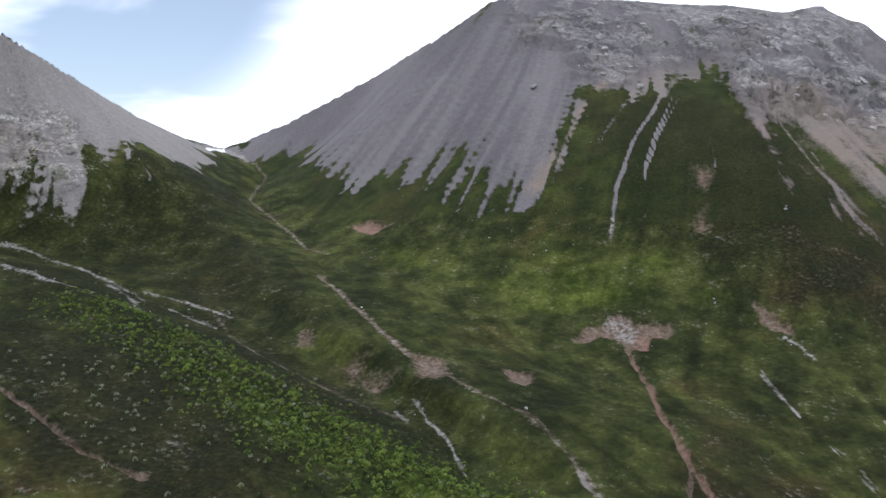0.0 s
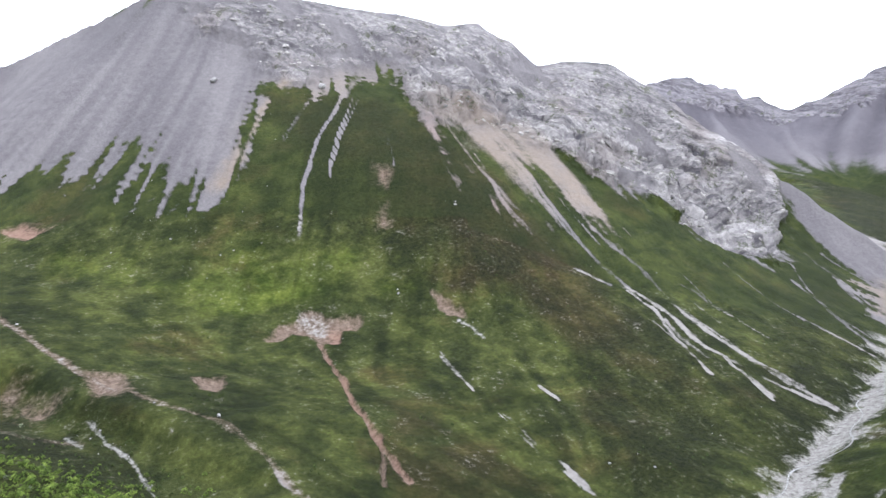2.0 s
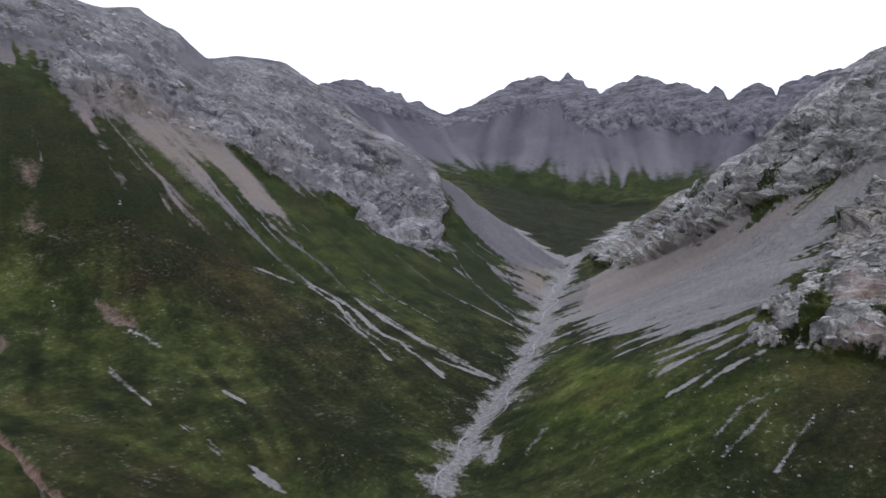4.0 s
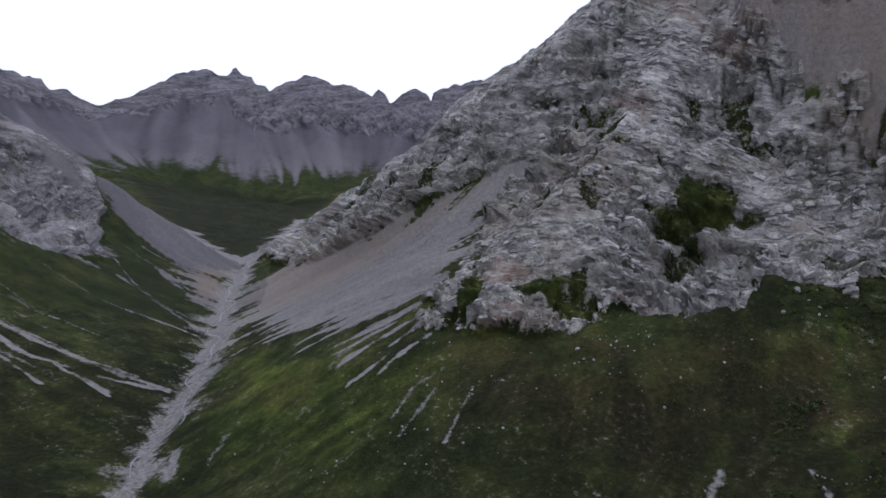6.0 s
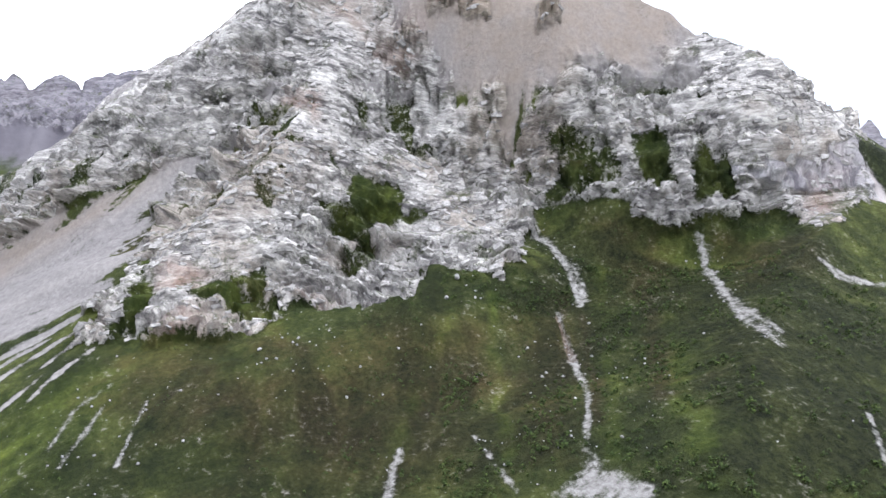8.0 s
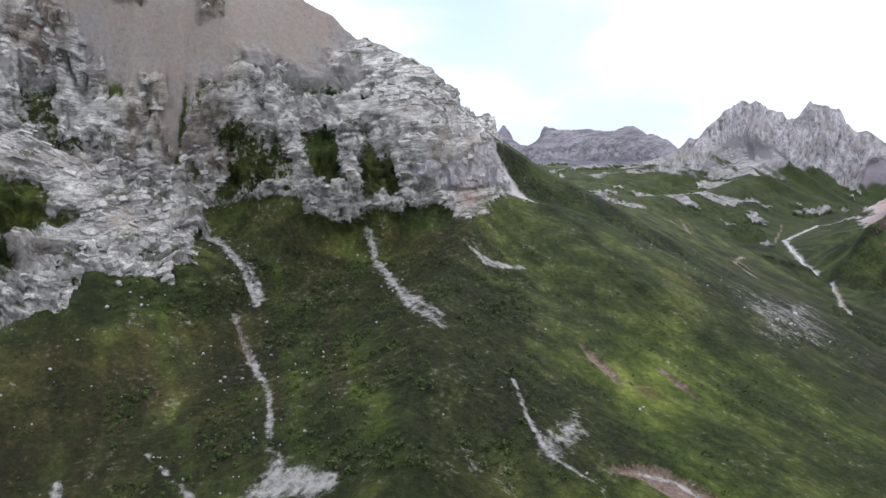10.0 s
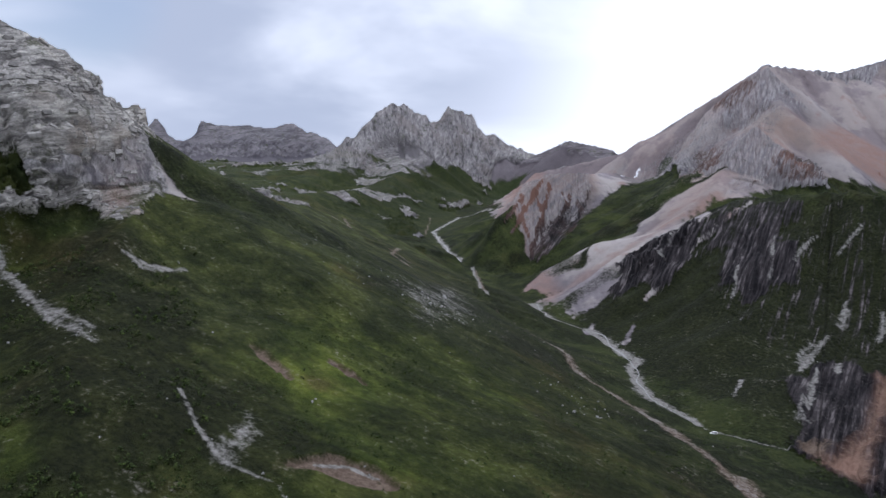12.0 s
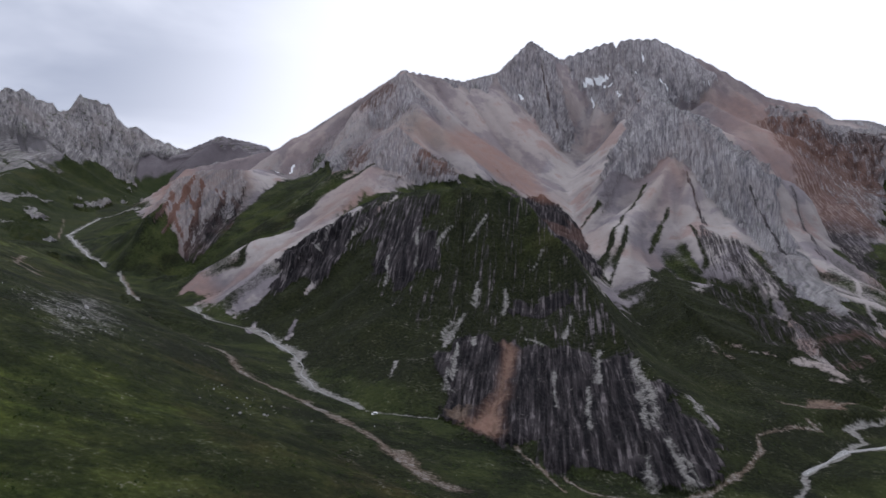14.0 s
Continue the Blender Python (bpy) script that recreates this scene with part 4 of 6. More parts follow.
area("shrub_and_shade", [(148, 726), (254, 709), (298, 626), (321, 522), (285, 459), (236, 485), (163, 570)], 14, 20, 0.7)
area("shrub_and_shade", [(1516, 1284), (1741, 1177), (1734, 984), (1702, 769), (1005, 545), (851, 517), (988, 699), (1424, 1152)], 14, 16, 1.0)
area("shrub_and_shade", [(727, 617), (743, 548), (598, 388), (411, 300), (301, 246), (282, 247)], 10, 14, 0.6)
area("shrub_and_shade", [(350, 79), (365, 23), (399, -51), (410, -126), (386, -162), (240, -105), (263, 16)], 14, 30, 0.3)
area("shrub_and_shade", [(570, -871), (389, -940), (131, -549), (-27, -385), (158, -233)], 20, 30, 0.6)
area("shrub_and_shade", [(429, -1107), (202, -994), (77, -999), (-24, -953), (-119, -832), (-176, -789), (-178, -514), (16, -551), (149, -673), (263, -828)], 12, 14, 1.0)
area("shrub_and_shade", [(-188, -1253), (-258, -1169), (-344, -1014), (-365, -795), (-408, -690), (-374, -629), (-238, -583), (-214, -702), (-159, -735)], 14, 14, 1.0)
area("meadow", [(-188, -1253), (-148, -776), (-176, -789), (-257, -750), (-324, -703), (-408, -690), (-543, -926), (-448, -862), (-468, -1068), (-358, -967), (-232, -884), (-189, -1035)], 14, 10, 0.9)
area("scree", [(-389, -1363), (-422, -1266), (-438, -1098), (-369, -998), (-350, -1145), (-232, -912), (-154, -807), (-183, -1156), (-270, -1328), (-335, -1345)], 14, 10, 0.95)
area("meadow", [(-276, -1061), (-323, -1109), (-298, -931), (-237, -828)], 10, 8, 0.9)
area("rock", [(-581, -1997), (-558, -1544), (-519, -1268), (-514, -1137), (-499, -965), (-454, -850), (-445, -943), (-464, -1122), (-458, -1259), (-425, -1345), (-359, -1410), (-321, -1593), (-357, -1596)], 12, 8, 1.0)
area("rust", [(-352, -1380), (-389, -1363), (-404, -1307), (-379, -1283), (-345, -1348)], 10, 14, 0.8)
streak("scree", [(-392.6, -1229.5), (-422.3, -1124.6), (-435.2, -1026.3), (-384.9, -840.0), (-364.5, -712.2)], 7, 1.0)
streak("scree", [(-567.6, -1052.1), (-477.7, -812.0)], 5, 0.9)
streak("scree", [(-185.9, -577.9), (-188.7, -519.3)], 2.5, 0.9)
area("rust", [(-646, -2014), (-866, -2104), (-1003, -2088), (-785, -1646), (-707, -1640), (-653, -1772)], 16, 20, 0.75)
# the same flank again, its shade deepened by colour
area("dark_and_shaded_rock", [(-875, -1977), (-1091, -1915), (-610, -1043), (-586, -1104), (-739, -1597)], 18, 20, 0.58)
area("rock", [(-182, -1985), (-256, -2032), (-254, -1941), (-295, -1907), (-264, -1787), (-207, -1769), (-159, -1871), (-109, -2016)], 8, 6, 1.0)
area("rock", [(-331, -2064), (-441, -2109), (-547, -2119), (-640, -2049), (-665, -2026), (-531, -1981), (-371, -1506), (-379, -1893), (-340, -2015)], 12, 8, 1.0)
area("scree", [(78, -1702), (-29, -1811), (-114, -1844), (-187, -1711), (-255, -1720), (-190, -1306), (-130, -1493), (-14, -1633)], 12, 10, 1.0)
area("rust", [(35, -1565), (-38, -1553), (-130, -1493), (-91, -1432), (-2, -1392)], 6, 8, 1.0)
area("rust", [(95, -1385), (29, -1301), (37, -1241), (78, -1274)], 6, 8, 0.9)
area("ochre", [(152, -1525), (67, -1473), (-24, -1447), (-182, -1361), (-190, -1306), (-90, -1415), (31, -1401), (105, -1370)], 8, 10, 0.6)
area("rock", [(202, -1455), (141, -1413), (82, -1340), (18, -1272), (37, -1236), (93, -1209), (159, -1208)], 8, 6, 0.7)
area("rock", [(227, -1735), (136, -1693), (99, -1624), (138, -1500), (193, -1572)], 8, 6, 0.9)
streak("pale", [(-17.8, -813.4), (-11.0, -769.9)], 4, 0.85)
streak("pale", [(-49.1, -799.0), (-45.6, -757.2)], 3.4, 0.85)
streak("pale", [(-1.9, -744.6), (17.1, -682.7)], 4.5, 0.85)
streak("pale", [(-13.1, -699.8), (-11.7, -678.7)], 3, 0.85)
streak("pale", [(-154.1, -638.9), (-151.7, -543.4)], 5, 0.85)
streak("pale", [(-144.5, -494.1), (-140.8, -430.8)], 4.5, 0.85)
streak("pale", [(-183.0, -575.8), (-184.2, -524.6)], 3, 0.85)
streak("pale", [(3.5, -679.2), (7.8, -606.7)], 3.5, 0.85)
streak("pale", [(-130.6, -675.2), (-115.3, -592.6)], 2.6, 0.85)
streak("pale", [(55.8, -914.5), (54.4, -836.7)], 2.6, 0.85)
streak("pale", [(86.1, -856.1), (87.5, -805.2)], 2.4, 0.85)
streak("pale", [(170.1, -992.1), (178.9, -913.9)], 3, 0.85)
area("dark_and_shaded_rock", [(105, -904), (27, -897), (18, -829), (75, -814), (102, -823)], 8, 8, 0.8)
area("dark_and_shaded_rock", [(206, -939), (174, -1013), (143, -918), (174, -853), (208, -881)], 8, 8, 0.75)
area("dark_and_shaded_rock", [(-51, -785), (-118, -777), (-115, -754), (-55, -752)], 6, 6, 0.7)
area("shrub_and_shade", [(341, -196), (303, -221), (254, -228), (198, -195), (173, -165), (216, -121)], 14, 16, 1.0)
area("shrub_and_shade", [(515, -158), (454, -240), (373, -298), (313, -283), (231, -209), (218, -184), (283, -180), (382, -115)], 14, 14, 0.9)
area("shrub_and_shade", [(-177, -792), (-267, -698), (-405, -684), (-262, -434), (-169, -440)], 14, 16, 0.75)
area("shrub_and_shade", [(-373, -1165), (-441, -1106), (-447, -861), (-537, -917), (-408, -690), (-332, -723), (-315, -927)], 12, 14, 1.0)
area("dark_and_shaded_rock", [(-379, -1183), (-447, -1121), (-447, -861), (-537, -917), (-408, -690), (-332, -723), (-315, -927)], 12, 14, 0.45)
area("heath", [(371, -111), (379, -144), (240, -92), (262, -75)], 10, 14, 0.9)
area("lush", [(246, -236), (257, -352), (172, -370), (107, -284), (154, -195), (202, -221)], 20, 24, 0.6)
area("lush", [(267, -404), (233, -469), (137, -386), (79, -306), (158, -233)], 20, 24, 0.3)
area("shrub_and_shade", [(308, -258), (313, -283), (222, -204), (217, -187)], 5, 6, 1.0)
streak("earth", [(247.5, -264.0), (236.5, -264.7), (220.9, -257.5)], 3.0, 0.9)
streak("earth", [(222.2, -292.6), (212.7, -294.6), (202.0, -291.8)], 2.6, 0.9)
streak("earth", [(169.7, -198.1), (164.4, -215.4), (150.9, -222.7), (140.0, -219.7)], 4.0, 1.0)
streak("pale", [(166.0, -208.6), (158.7, -218.8), (147.9, -222.2)], 1.6, 0.9)
streak("track", [(314.8, -709.2), (214.1, -622.5), (139.7, -550.1), (76.8, -487.6)], 1.6, 0.6)
streak("track", [(776.8, -1362.2), (890.8, -1593.2)], 3, 0.9)
streak("track", [(531.1, -836.4), (482.9, -808.2)], 2.5, 0.9)
streak("track", [(658.7, -906.8), (614.4, -860.0)], 4, 0.9)
area("shrub_and_shade", [(428, -376), (1360, -1854), (1070, -2662), (695, -1547), (732, -1312), (623, -973), (1001, -1163)], 20, 24, 0.5)
area("meadow", [(277, -1555), (379, -1485), (406, -1233), (439, -1108), (377, -994), (332, -1133), (297, -1373), (212, -1202)], 10, 8, 0.9)
area("shrub_and_shade", [(277, -1555), (379, -1485), (406, -1233), (439, -1108), (377, -994), (332, -1133), (297, -1373), (212, -1202)], 10, 8, 0.9)
area("dark_and_shaded_rock", [(167, -963), (210, -936), (240, -871), (215, -844), (158, -921)], 8, 8, 0.8)
streak("dark_and_shaded_rock", [(471.3, -1302.8), (435.1, -1119.9)], 5, 0.9)
streak("dark_and_shaded_rock", [(438.4, -1323.6), (420.8, -1173.8)], 5, 0.9)
streak("dark_and_shaded_rock", [(496.1, -1239.3), (500.5, -1159.5)], 5, 0.9)
streak("dark_and_shaded_rock", [(424.3, -1401.4), (393.8, -1197.7)], 5, 0.9)
streak("dark_and_shaded_rock", [(485.8, -1300.3), (479.8, -1146.5)], 5, 0.9)
streak("scree", [(470.2, -1326.2), (474.7, -1189.5)], 6, 1.0)
streak("scree", [(450.1, -1328.0), (435.5, -1153.5)], 6, 1.0)
streak("scree", [(440.1, -1386.8), (423.0, -1228.3)], 6, 1.0)
streak("meadow", [(244.2, -1207.3), (286.9, -1145.2), (305.8, -968.5)], 8, 0.9)
streak("meadow", [(150.3, -1217.2), (212.6, -1189.8)], 8, 0.9)
streak("meadow", [(153.2, -1097.6), (189.1, -929.1), (226.3, -842.3)], 5, 0.9)
streak("scree", [(104.7, -1366.9), (158.3, -1136.1), (208.9, -1028.7)], 7, 1.0)
streak("scree", [(92.5, -1000.9), (145.8, -936.1), (185.1, -839.7)], 4, 1.0)
streak("scree", [(-97.1, -1535.5), (-156.0, -1412.4)], 6, 1.0)
streak("scree", [(-52.8, -1661.3), (-140.7, -1626.3)], 6, 1.0)
streak("scree", [(-249.6, -1328.6), (-200.5, -1208.1)], 6, 1.0)
streak("scree", [(-336.3, -1309.9), (-251.0, -1138.0)], 6, 1.0)
streak("scree", [(-402.5, -1265.1), (-403.0, -1145.8)], 6, 1.0)
streak("dark_and_shaded_rock", [(-300.3, -1379.9), (-242.4, -1286.2)], 6, 0.6)
streak("dark_and_shaded_rock", [(-396.6, -1313.6), (-397.6, -1184.6)], 6, 0.6)
streak("dark_and_shaded_rock", [(-494.1, -1252.3), (-486.6, -1093.3)], 6, 0.6)
streak("dark_and_shaded_rock", [(-567.8, -1267.7), (-543.8, -1089.3)], 6, 0.6)
streak("dark_and_shaded_rock", [(-210.2, -1959.3), (-235.3, -1838.6)], 6, 0.6)
streak("dark_and_shaded_rock", [(-475.5, -2082.4), (-409.0, -1719.9)], 6, 0.6)
streak("dark_and_shaded_rock", [(-563.8, -2058.5), (-584.4, -2012.9)], 6, 0.6)
streak("lush", [(422.3, -173.8), (329.7, -142.5), (241.2, -107.5)], 7, 0.7)
streak("lush", [(344.8, -179.8), (249.6, -140.7), (200.3, -121.7)], 7, 0.7)
streak("lush", [(369.5, -67.6), (319.7, -45.5), (283.6, -31.1)], 6, 0.7)
streak("lush", [(386.2, -96.2), (339.8, -87.8), (264.3, -73.3)], 5, 0.7)
streak("heath", [(367.7, -142.2), (300.1, -122.1), (264.6, -110.4)], 4, 1.0)
streak("heath", [(391.5, -140.8), (352.0, -122.5), (323.9, -120.1)], 3, 1.0)
streak("heath", [(446.9, -207.2), (349.2, -172.5), (263.6, -138.6)], 6, 1.0)
area("heath", [(374, -12), (372, -102), (305, -92), (282, -54), (318, 0)], 14, 20, 0.8)
area("heath", [(503, -194), (454, -240), (361, -195), (409, -181)], 10, 14, 0.8)
area("heath", [(433, -260), (389, -292), (334, -267), (337, -222)], 8, 10, 0.8)
streak("earth", [(371.5, -129.1), (350.5, -126.6), (328.4, -123.2)], 1.8, 0.8)
area("dark_and_shaded_rock", [(151, -973), (77, -999), (14, -970), (20, -933), (83, -898), (129, -919)], 8, 10, 0.55)
area("dark_and_shaded_rock", [(-111, -1395), (-174, -1225), (-176, -1010), (-118, -826), (-85, -895)], 8, 8, 0.7)
area("dark_and_shaded_rock", [(30, -669), (-46, -695), (-94, -644), (-150, -668), (-164, -565), (-184, -495), (-156, -436), (-68, -455), (7, -546)], 10, 8, 0.8)
streak("pale", [(-30.0, -910.4), (-8.6, -880.7)], 3, 0.75)
streak("pale", [(12.7, -910.0), (32.4, -867.4)], 3, 0.75)
streak("pale", [(-95.3, -853.0), (-80.2, -831.0)], 2.6, 0.75)
streak("pale", [(-111.6, -730.3), (-100.4, -689.4)], 2.6, 0.75)
streak("pale", [(-62.6, -694.0), (-77.2, -677.0)], 2.4, 0.75)
streak("pale", [(60.6, -650.6), (61.6, -608.9)], 2.4, 0.75)
streak("pale", [(-105.1, -587.2), (-93.4, -506.5)], 3, 0.75)
streak("pale", [(-81.0, -619.4), (-75.7, -558.2)], 2.4, 0.75)
streak("pale", [(-143.6, -573.2), (-136.1, -507.6)], 4, 0.75)
streak("scree", [(358.8, -963.4), (370.3, -931.8)], 6, 1.0)
streak("rust", [(358.8, -963.4), (370.3, -931.8)], 8, 0.9)
streak("scree", [(185.8, -783.1), (181.9, -740.3)], 5, 1.0)
streak("scree", [(236.8, -806.3), (228.7, -756.9)], 4, 1.0)
streak("meadow", [(-332.3, -1334.4), (-252.7, -1191.3), (-204.4, -1074.0)], 7, 0.85)
streak("shrub_and_shade", [(-332.3, -1334.4), (-252.7, -1191.3), (-204.4, -1074.0)], 9.799999999999999, 0.9)
streak("meadow", [(-270.9, -1190.2), (-210.1, -1017.3)], 6, 0.85)
streak("shrub_and_shade", [(-270.9, -1190.2), (-210.1, -1017.3)], 8.399999999999999, 0.9)
streak("meadow", [(-350.0, -1246.0), (-294.4, -1133.2)], 6, 0.85)
streak("shrub_and_shade", [(-350.0, -1246.0), (-294.4, -1133.2)], 8.399999999999999, 0.9)
streak("meadow", [(-375.0, -1185.2), (-365.4, -1081.5)], 6, 0.85)
streak("shrub_and_shade", [(-375.0, -1185.2), (-365.4, -1081.5)], 8.399999999999999, 0.9)
streak("meadow", [(-248.1, -1319.5), (-210.5, -1271.4)], 6, 0.85)
streak("shrub_and_shade", [(-248.1, -1319.5), (-210.5, -1271.4)], 8.399999999999999, 0.9)
streak("meadow", [(-413.5, -1125.3), (-407.7, -996.9)], 7, 0.85)
streak("shrub_and_shade", [(-413.5, -1125.3), (-407.7, -996.9)], 9.799999999999999, 0.9)
area("shrub_and_shade", [(236, -219), (228, -245), (187, -234), (152, -206), (187, -171)], 12, 14, 0.9)
streak("dark_and_shaded_rock", [(-69.7, -1458.6), (-133.7, -1409.1)], 5, 0.55)
streak("dark_and_shaded_rock", [(18.7, -1309.4), (-33.0, -1338.3)], 4, 0.55)
streak("dark_and_shaded_rock", [(170.0, -1378.5), (192.3, -1242.0)], 5, 0.55)
streak("dark_and_shaded_rock", [(77.8, -1273.9), (109.2, -1182.7)], 5, 0.55)
area("rust", [(284, 660), (302, 598), (314, 517), (296, 523), (275, 588), (272, 658)], 6, 10, 0.5)
area("heath", [(275, 666), (327, 578), (349, 484), (306, 469), (271, 537), (248, 615)], 10, 14, 1.0)
area("lush", [(443, 271), (366, 151), (354, 97), (303, 94), (268, 102), (291, 197)], 14, 24, 0.6)
area("heath", [(343, 21), (362, -74), (325, -102), (261, -65), (271, 5)], 14, 24, 0.7)
streak("rust", [(214.7, -1057.7), (175.9, -1077.7), (149.6, -1137.8)], 10, 0.9)
streak("pale", [(9.8, -738.1), (19.0, -693.5)], 5, 0.6)
streak("pale", [(-17.7, -800.9), (-12.9, -776.2)], 5, 0.6)
streak("pale", [(-48.6, -788.0), (-46.2, -767.6)], 5, 0.6)
streak("pale", [(4.5, -674.7), (8.1, -630.4), (14.7, -591.9)], 5, 0.6)
streak("pale", [(-149.4, -607.3), (-147.3, -551.5), (-143.6, -512.8)], 5, 0.6)
streak("pale", [(-147.3, -496.6), (-147.3, -457.7), (-147.9, -436.5)], 5, 0.6)
streak("pale", [(-123.1, -470.6), (-119.6, -441.9), (-118.6, -424.5)], 5, 0.6)
streak("pale", [(-130.3, -673.7), (-114.3, -599.3)], 5, 0.6)
streak("pale", [(-184.5, -573.1), (-185.4, -534.6)], 5, 0.6)
streak("scree", [(-391.9, -1194.7), (-428.2, -1070.1), (-376.5, -820.8), (-360.4, -703.7)], 8, 0.66)
streak("scree", [(-454.1, -849.2), (-468.6, -794.5)], 8, 0.66)
streak("rust", [(125.9, -1176.6), (180.0, -1083.5), (241.3, -988.2), (302.5, -922.5)], 12, 0.6)
streak("ochre", [(163.4, 759.0), (130.0, 715.8), (106.1, 682.5), (84.6, 656.1)], 9, 0.8)
streak("rust", [(123.5, 460.7), (120.9, 417.2), (115.5, 359.7), (118.4, 319.3), (118.4, 283.5)], 6, 0.7)
streak("earth", [(120.1, 462.3), (119.9, 433.6), (118.5, 403.9), (114.0, 348.2), (114.2, 308.6), (115.2, 290.9)], 2.8, 0.75)
streak("earth", [(116.8, 332.8), (104.0, 289.6)], 1.6, 0.85)
streak("pale", [(218.2, 453.3), (223.8, 442.4), (224.8, 426.6)], 1.5, 0.6)
streak("track", [(-303.4, 977.2), (-258.3, 992.4), (-230.9, 942.2), (-224.1, 832.8), (-173.5, 752.6), (-129.0, 672.4), (-97.9, 641.2)], 2.6, 0.7)
streak("track", [(-100.2, 580.4), (-67.1, 517.4), (-46.7, 476.4), (-21.7, 429.1), (-2.7, 399.7)], 3.4, 0.8)
streak("track", [(5.3, 395.8), (25.6, 368.7), (41.6, 352.9), (52.6, 331.5), (59.9, 312.5), (68.0, 281.5)], 2.8, 0.62)
streak("track", [(-161.9, 505.7), (-116.2, 437.3), (-72.0, 403.0), (-40.1, 375.7), (-18.7, 369.4)], 3.2, 0.5)
streak("earth", [(-205.9, 328.4), (-177.9, 310.6), (-147.7, 289.3), (-118.1, 273.8)], 2.2, 0.8)
streak("pale", [(-391.5, 635.4), (-353.2, 620.3), (-299.6, 590.4), (-260.1, 564.2), (-218.7, 522.8)], 3, 0.6)
streak("pale", [(-255.4, 549.1), (-223.0, 513.8), (-196.0, 455.0)], 4.5, 0.6)
streak("pale", [(-228.0, 545.5), (-185.2, 527.3), (-151.8, 505.6)], 3, 0.6)
streak("pale", [(-196.6, 513.2), (-155.3, 484.7)], 3, 0.6)
streak("pale", [(-319.6, 517.5), (-262.6, 486.4), (-241.3, 493.3)], 3.5, 0.6)
streak("pale", [(-14.8, 383.1), (2.0, 344.3), (16.2, 296.4)], 1.6, 0.6)
streak("pale", [(-25.1, 376.7), (-18.5, 366.2)], 2, 0.6)
streak("scree", [(222.4, 731.5), (186.8, 679.8), (164.3, 650.4), (147.8, 620.0), (134.6, 579.7)], 2.4, 0.6)
streak("scree", [(227.0, 709.8), (194.7, 661.1), (176.5, 629.6)], 1.2, 0.62)
streak("scree", [(177.2, 717.7), (144.5, 677.5)], 2.55, 0.66)
streak("scree", [(133.2, 718.4), (96.3, 668.3), (77.9, 640.6)], 3.4, 0.66)
streak("scree", [(118.9, 697.5), (97.0, 653.5)], 2.72, 0.66)
streak("scree", [(264.0, 719.3), (238.6, 655.8), (228.2, 610.8)], 1.53, 0.66)
streak("scree", [(70.7, 699.9), (33.4, 649.7)], 4.25, 0.66)
streak("scree", [(50.1, 673.4), (0.3, 658.7)], 2.55, 0.66)
streak("scree", [(95.2, 701.1), (61.9, 658.7), (38.2, 645.6)], 3.4, 0.66)
streak("scree", [(258.3, 784.0), (218.4, 717.7)], 4.25, 0.66)
streak("scree", [(301.3, 666.8), (308.3, 605.2), (312.7, 559.1), (324.4, 527.2)], 2.975, 0.66)
streak("scree", [(19.2, 698.1), (-13.4, 702.3)], 2.55, 0.66)
streak("scree", [(56.1, 320.4), (64.9, 288.4)], 1.7, 0.66)
streak("scree", [(190.4, 413.4), (188.5, 371.6)], 1.7, 0.66)
streak("scree", [(355.5, 605.8), (363.5, 540.1), (369.3, 488.4), (379.7, 434.1), (368.6, 371.0), (378.8, 326.0), (398.9, 296.3)], 3.6, 0.62)
streak("scree", [(401.5, 489.7), (399.1, 421.6), (389.9, 351.9), (399.5, 318.4)], 2.6, 0.6)
streak("scree", [(309.5, 593.0), (323.8, 552.3), (331.0, 508.8)], 3.5, 0.66)
streak("scree", [(367.3, 413.1), (355.4, 357.6)], 3, 0.66)
streak("scree", [(367.0, 346.8), (364.2, 313.3)], 3, 0.66)
streak("scree", [(578.8, 475.4), (550.2, 408.4), (532.6, 362.8)], 4, 0.66)
streak("scree", [(679.5, 572.7), (652.2, 493.2), (601.4, 407.5)], 5, 0.66)
streak("scree", [(504.7, 410.5), (512.3, 368.2), (514.0, 349.8)], 3, 0.66)
streak("scree", [(414.3, 474.0), (434.2, 452.0), (435.2, 412.3)], 2.4, 0.66)
streak("scree", [(196.0, 312.7), (198.8, 285.5), (202.5, 253.9)], 3, 0.66)
streak("scree", [(194.3, 345.3), (194.6, 310.4)], 2, 0.66)
streak("scree", [(188.8, 422.2), (189.0, 375.8)], 1.6, 0.66)
streak("scree", [(228.8, 364.7), (233.8, 347.5)], 2, 0.66)
streak("scree", [(340.0, 488.4), (360.6, 469.0)], 2, 0.66)
streak("pale", [(533.7, -164.4), (456.8, -158.7), (402.0, -154.2), (383.2, -149.9)], 4.5, 0.6)
streak("pale", [(375.2, -130.9), (343.9, -126.3), (287.3, -115.0), (252.9, -101.5)], 2, 0.6)
streak("pale", [(437.8, -249.3), (359.0, -217.5), (308.7, -202.8), (272.5, -195.6)], 3.6, 0.6)
streak("pale", [(350.7, -273.3), (334.6, -273.5), (328.6, -295.2)], 2.8, 0.6)
streak("pale", [(284.1, -31.2), (252.7, -22.5)], 2.6, 0.6)
streak("pale", [(281.3, -63.5), (241.3, -70.2)], 1.4, 0.6)
streak("pale", [(347.1, 95.4), (331.8, 105.5), (310.3, 108.3)], 1.8, 0.6)
streak("pale", [(332.1, 93.6), (298.6, 100.4)], 1.5, 0.6)
streak("pale", [(290.5, 117.0), (274.6, 128.2)], 1.7, 0.6)
streak("pale", [(329.2, 73.9), (293.2, 78.3)], 1.0, 0.6)
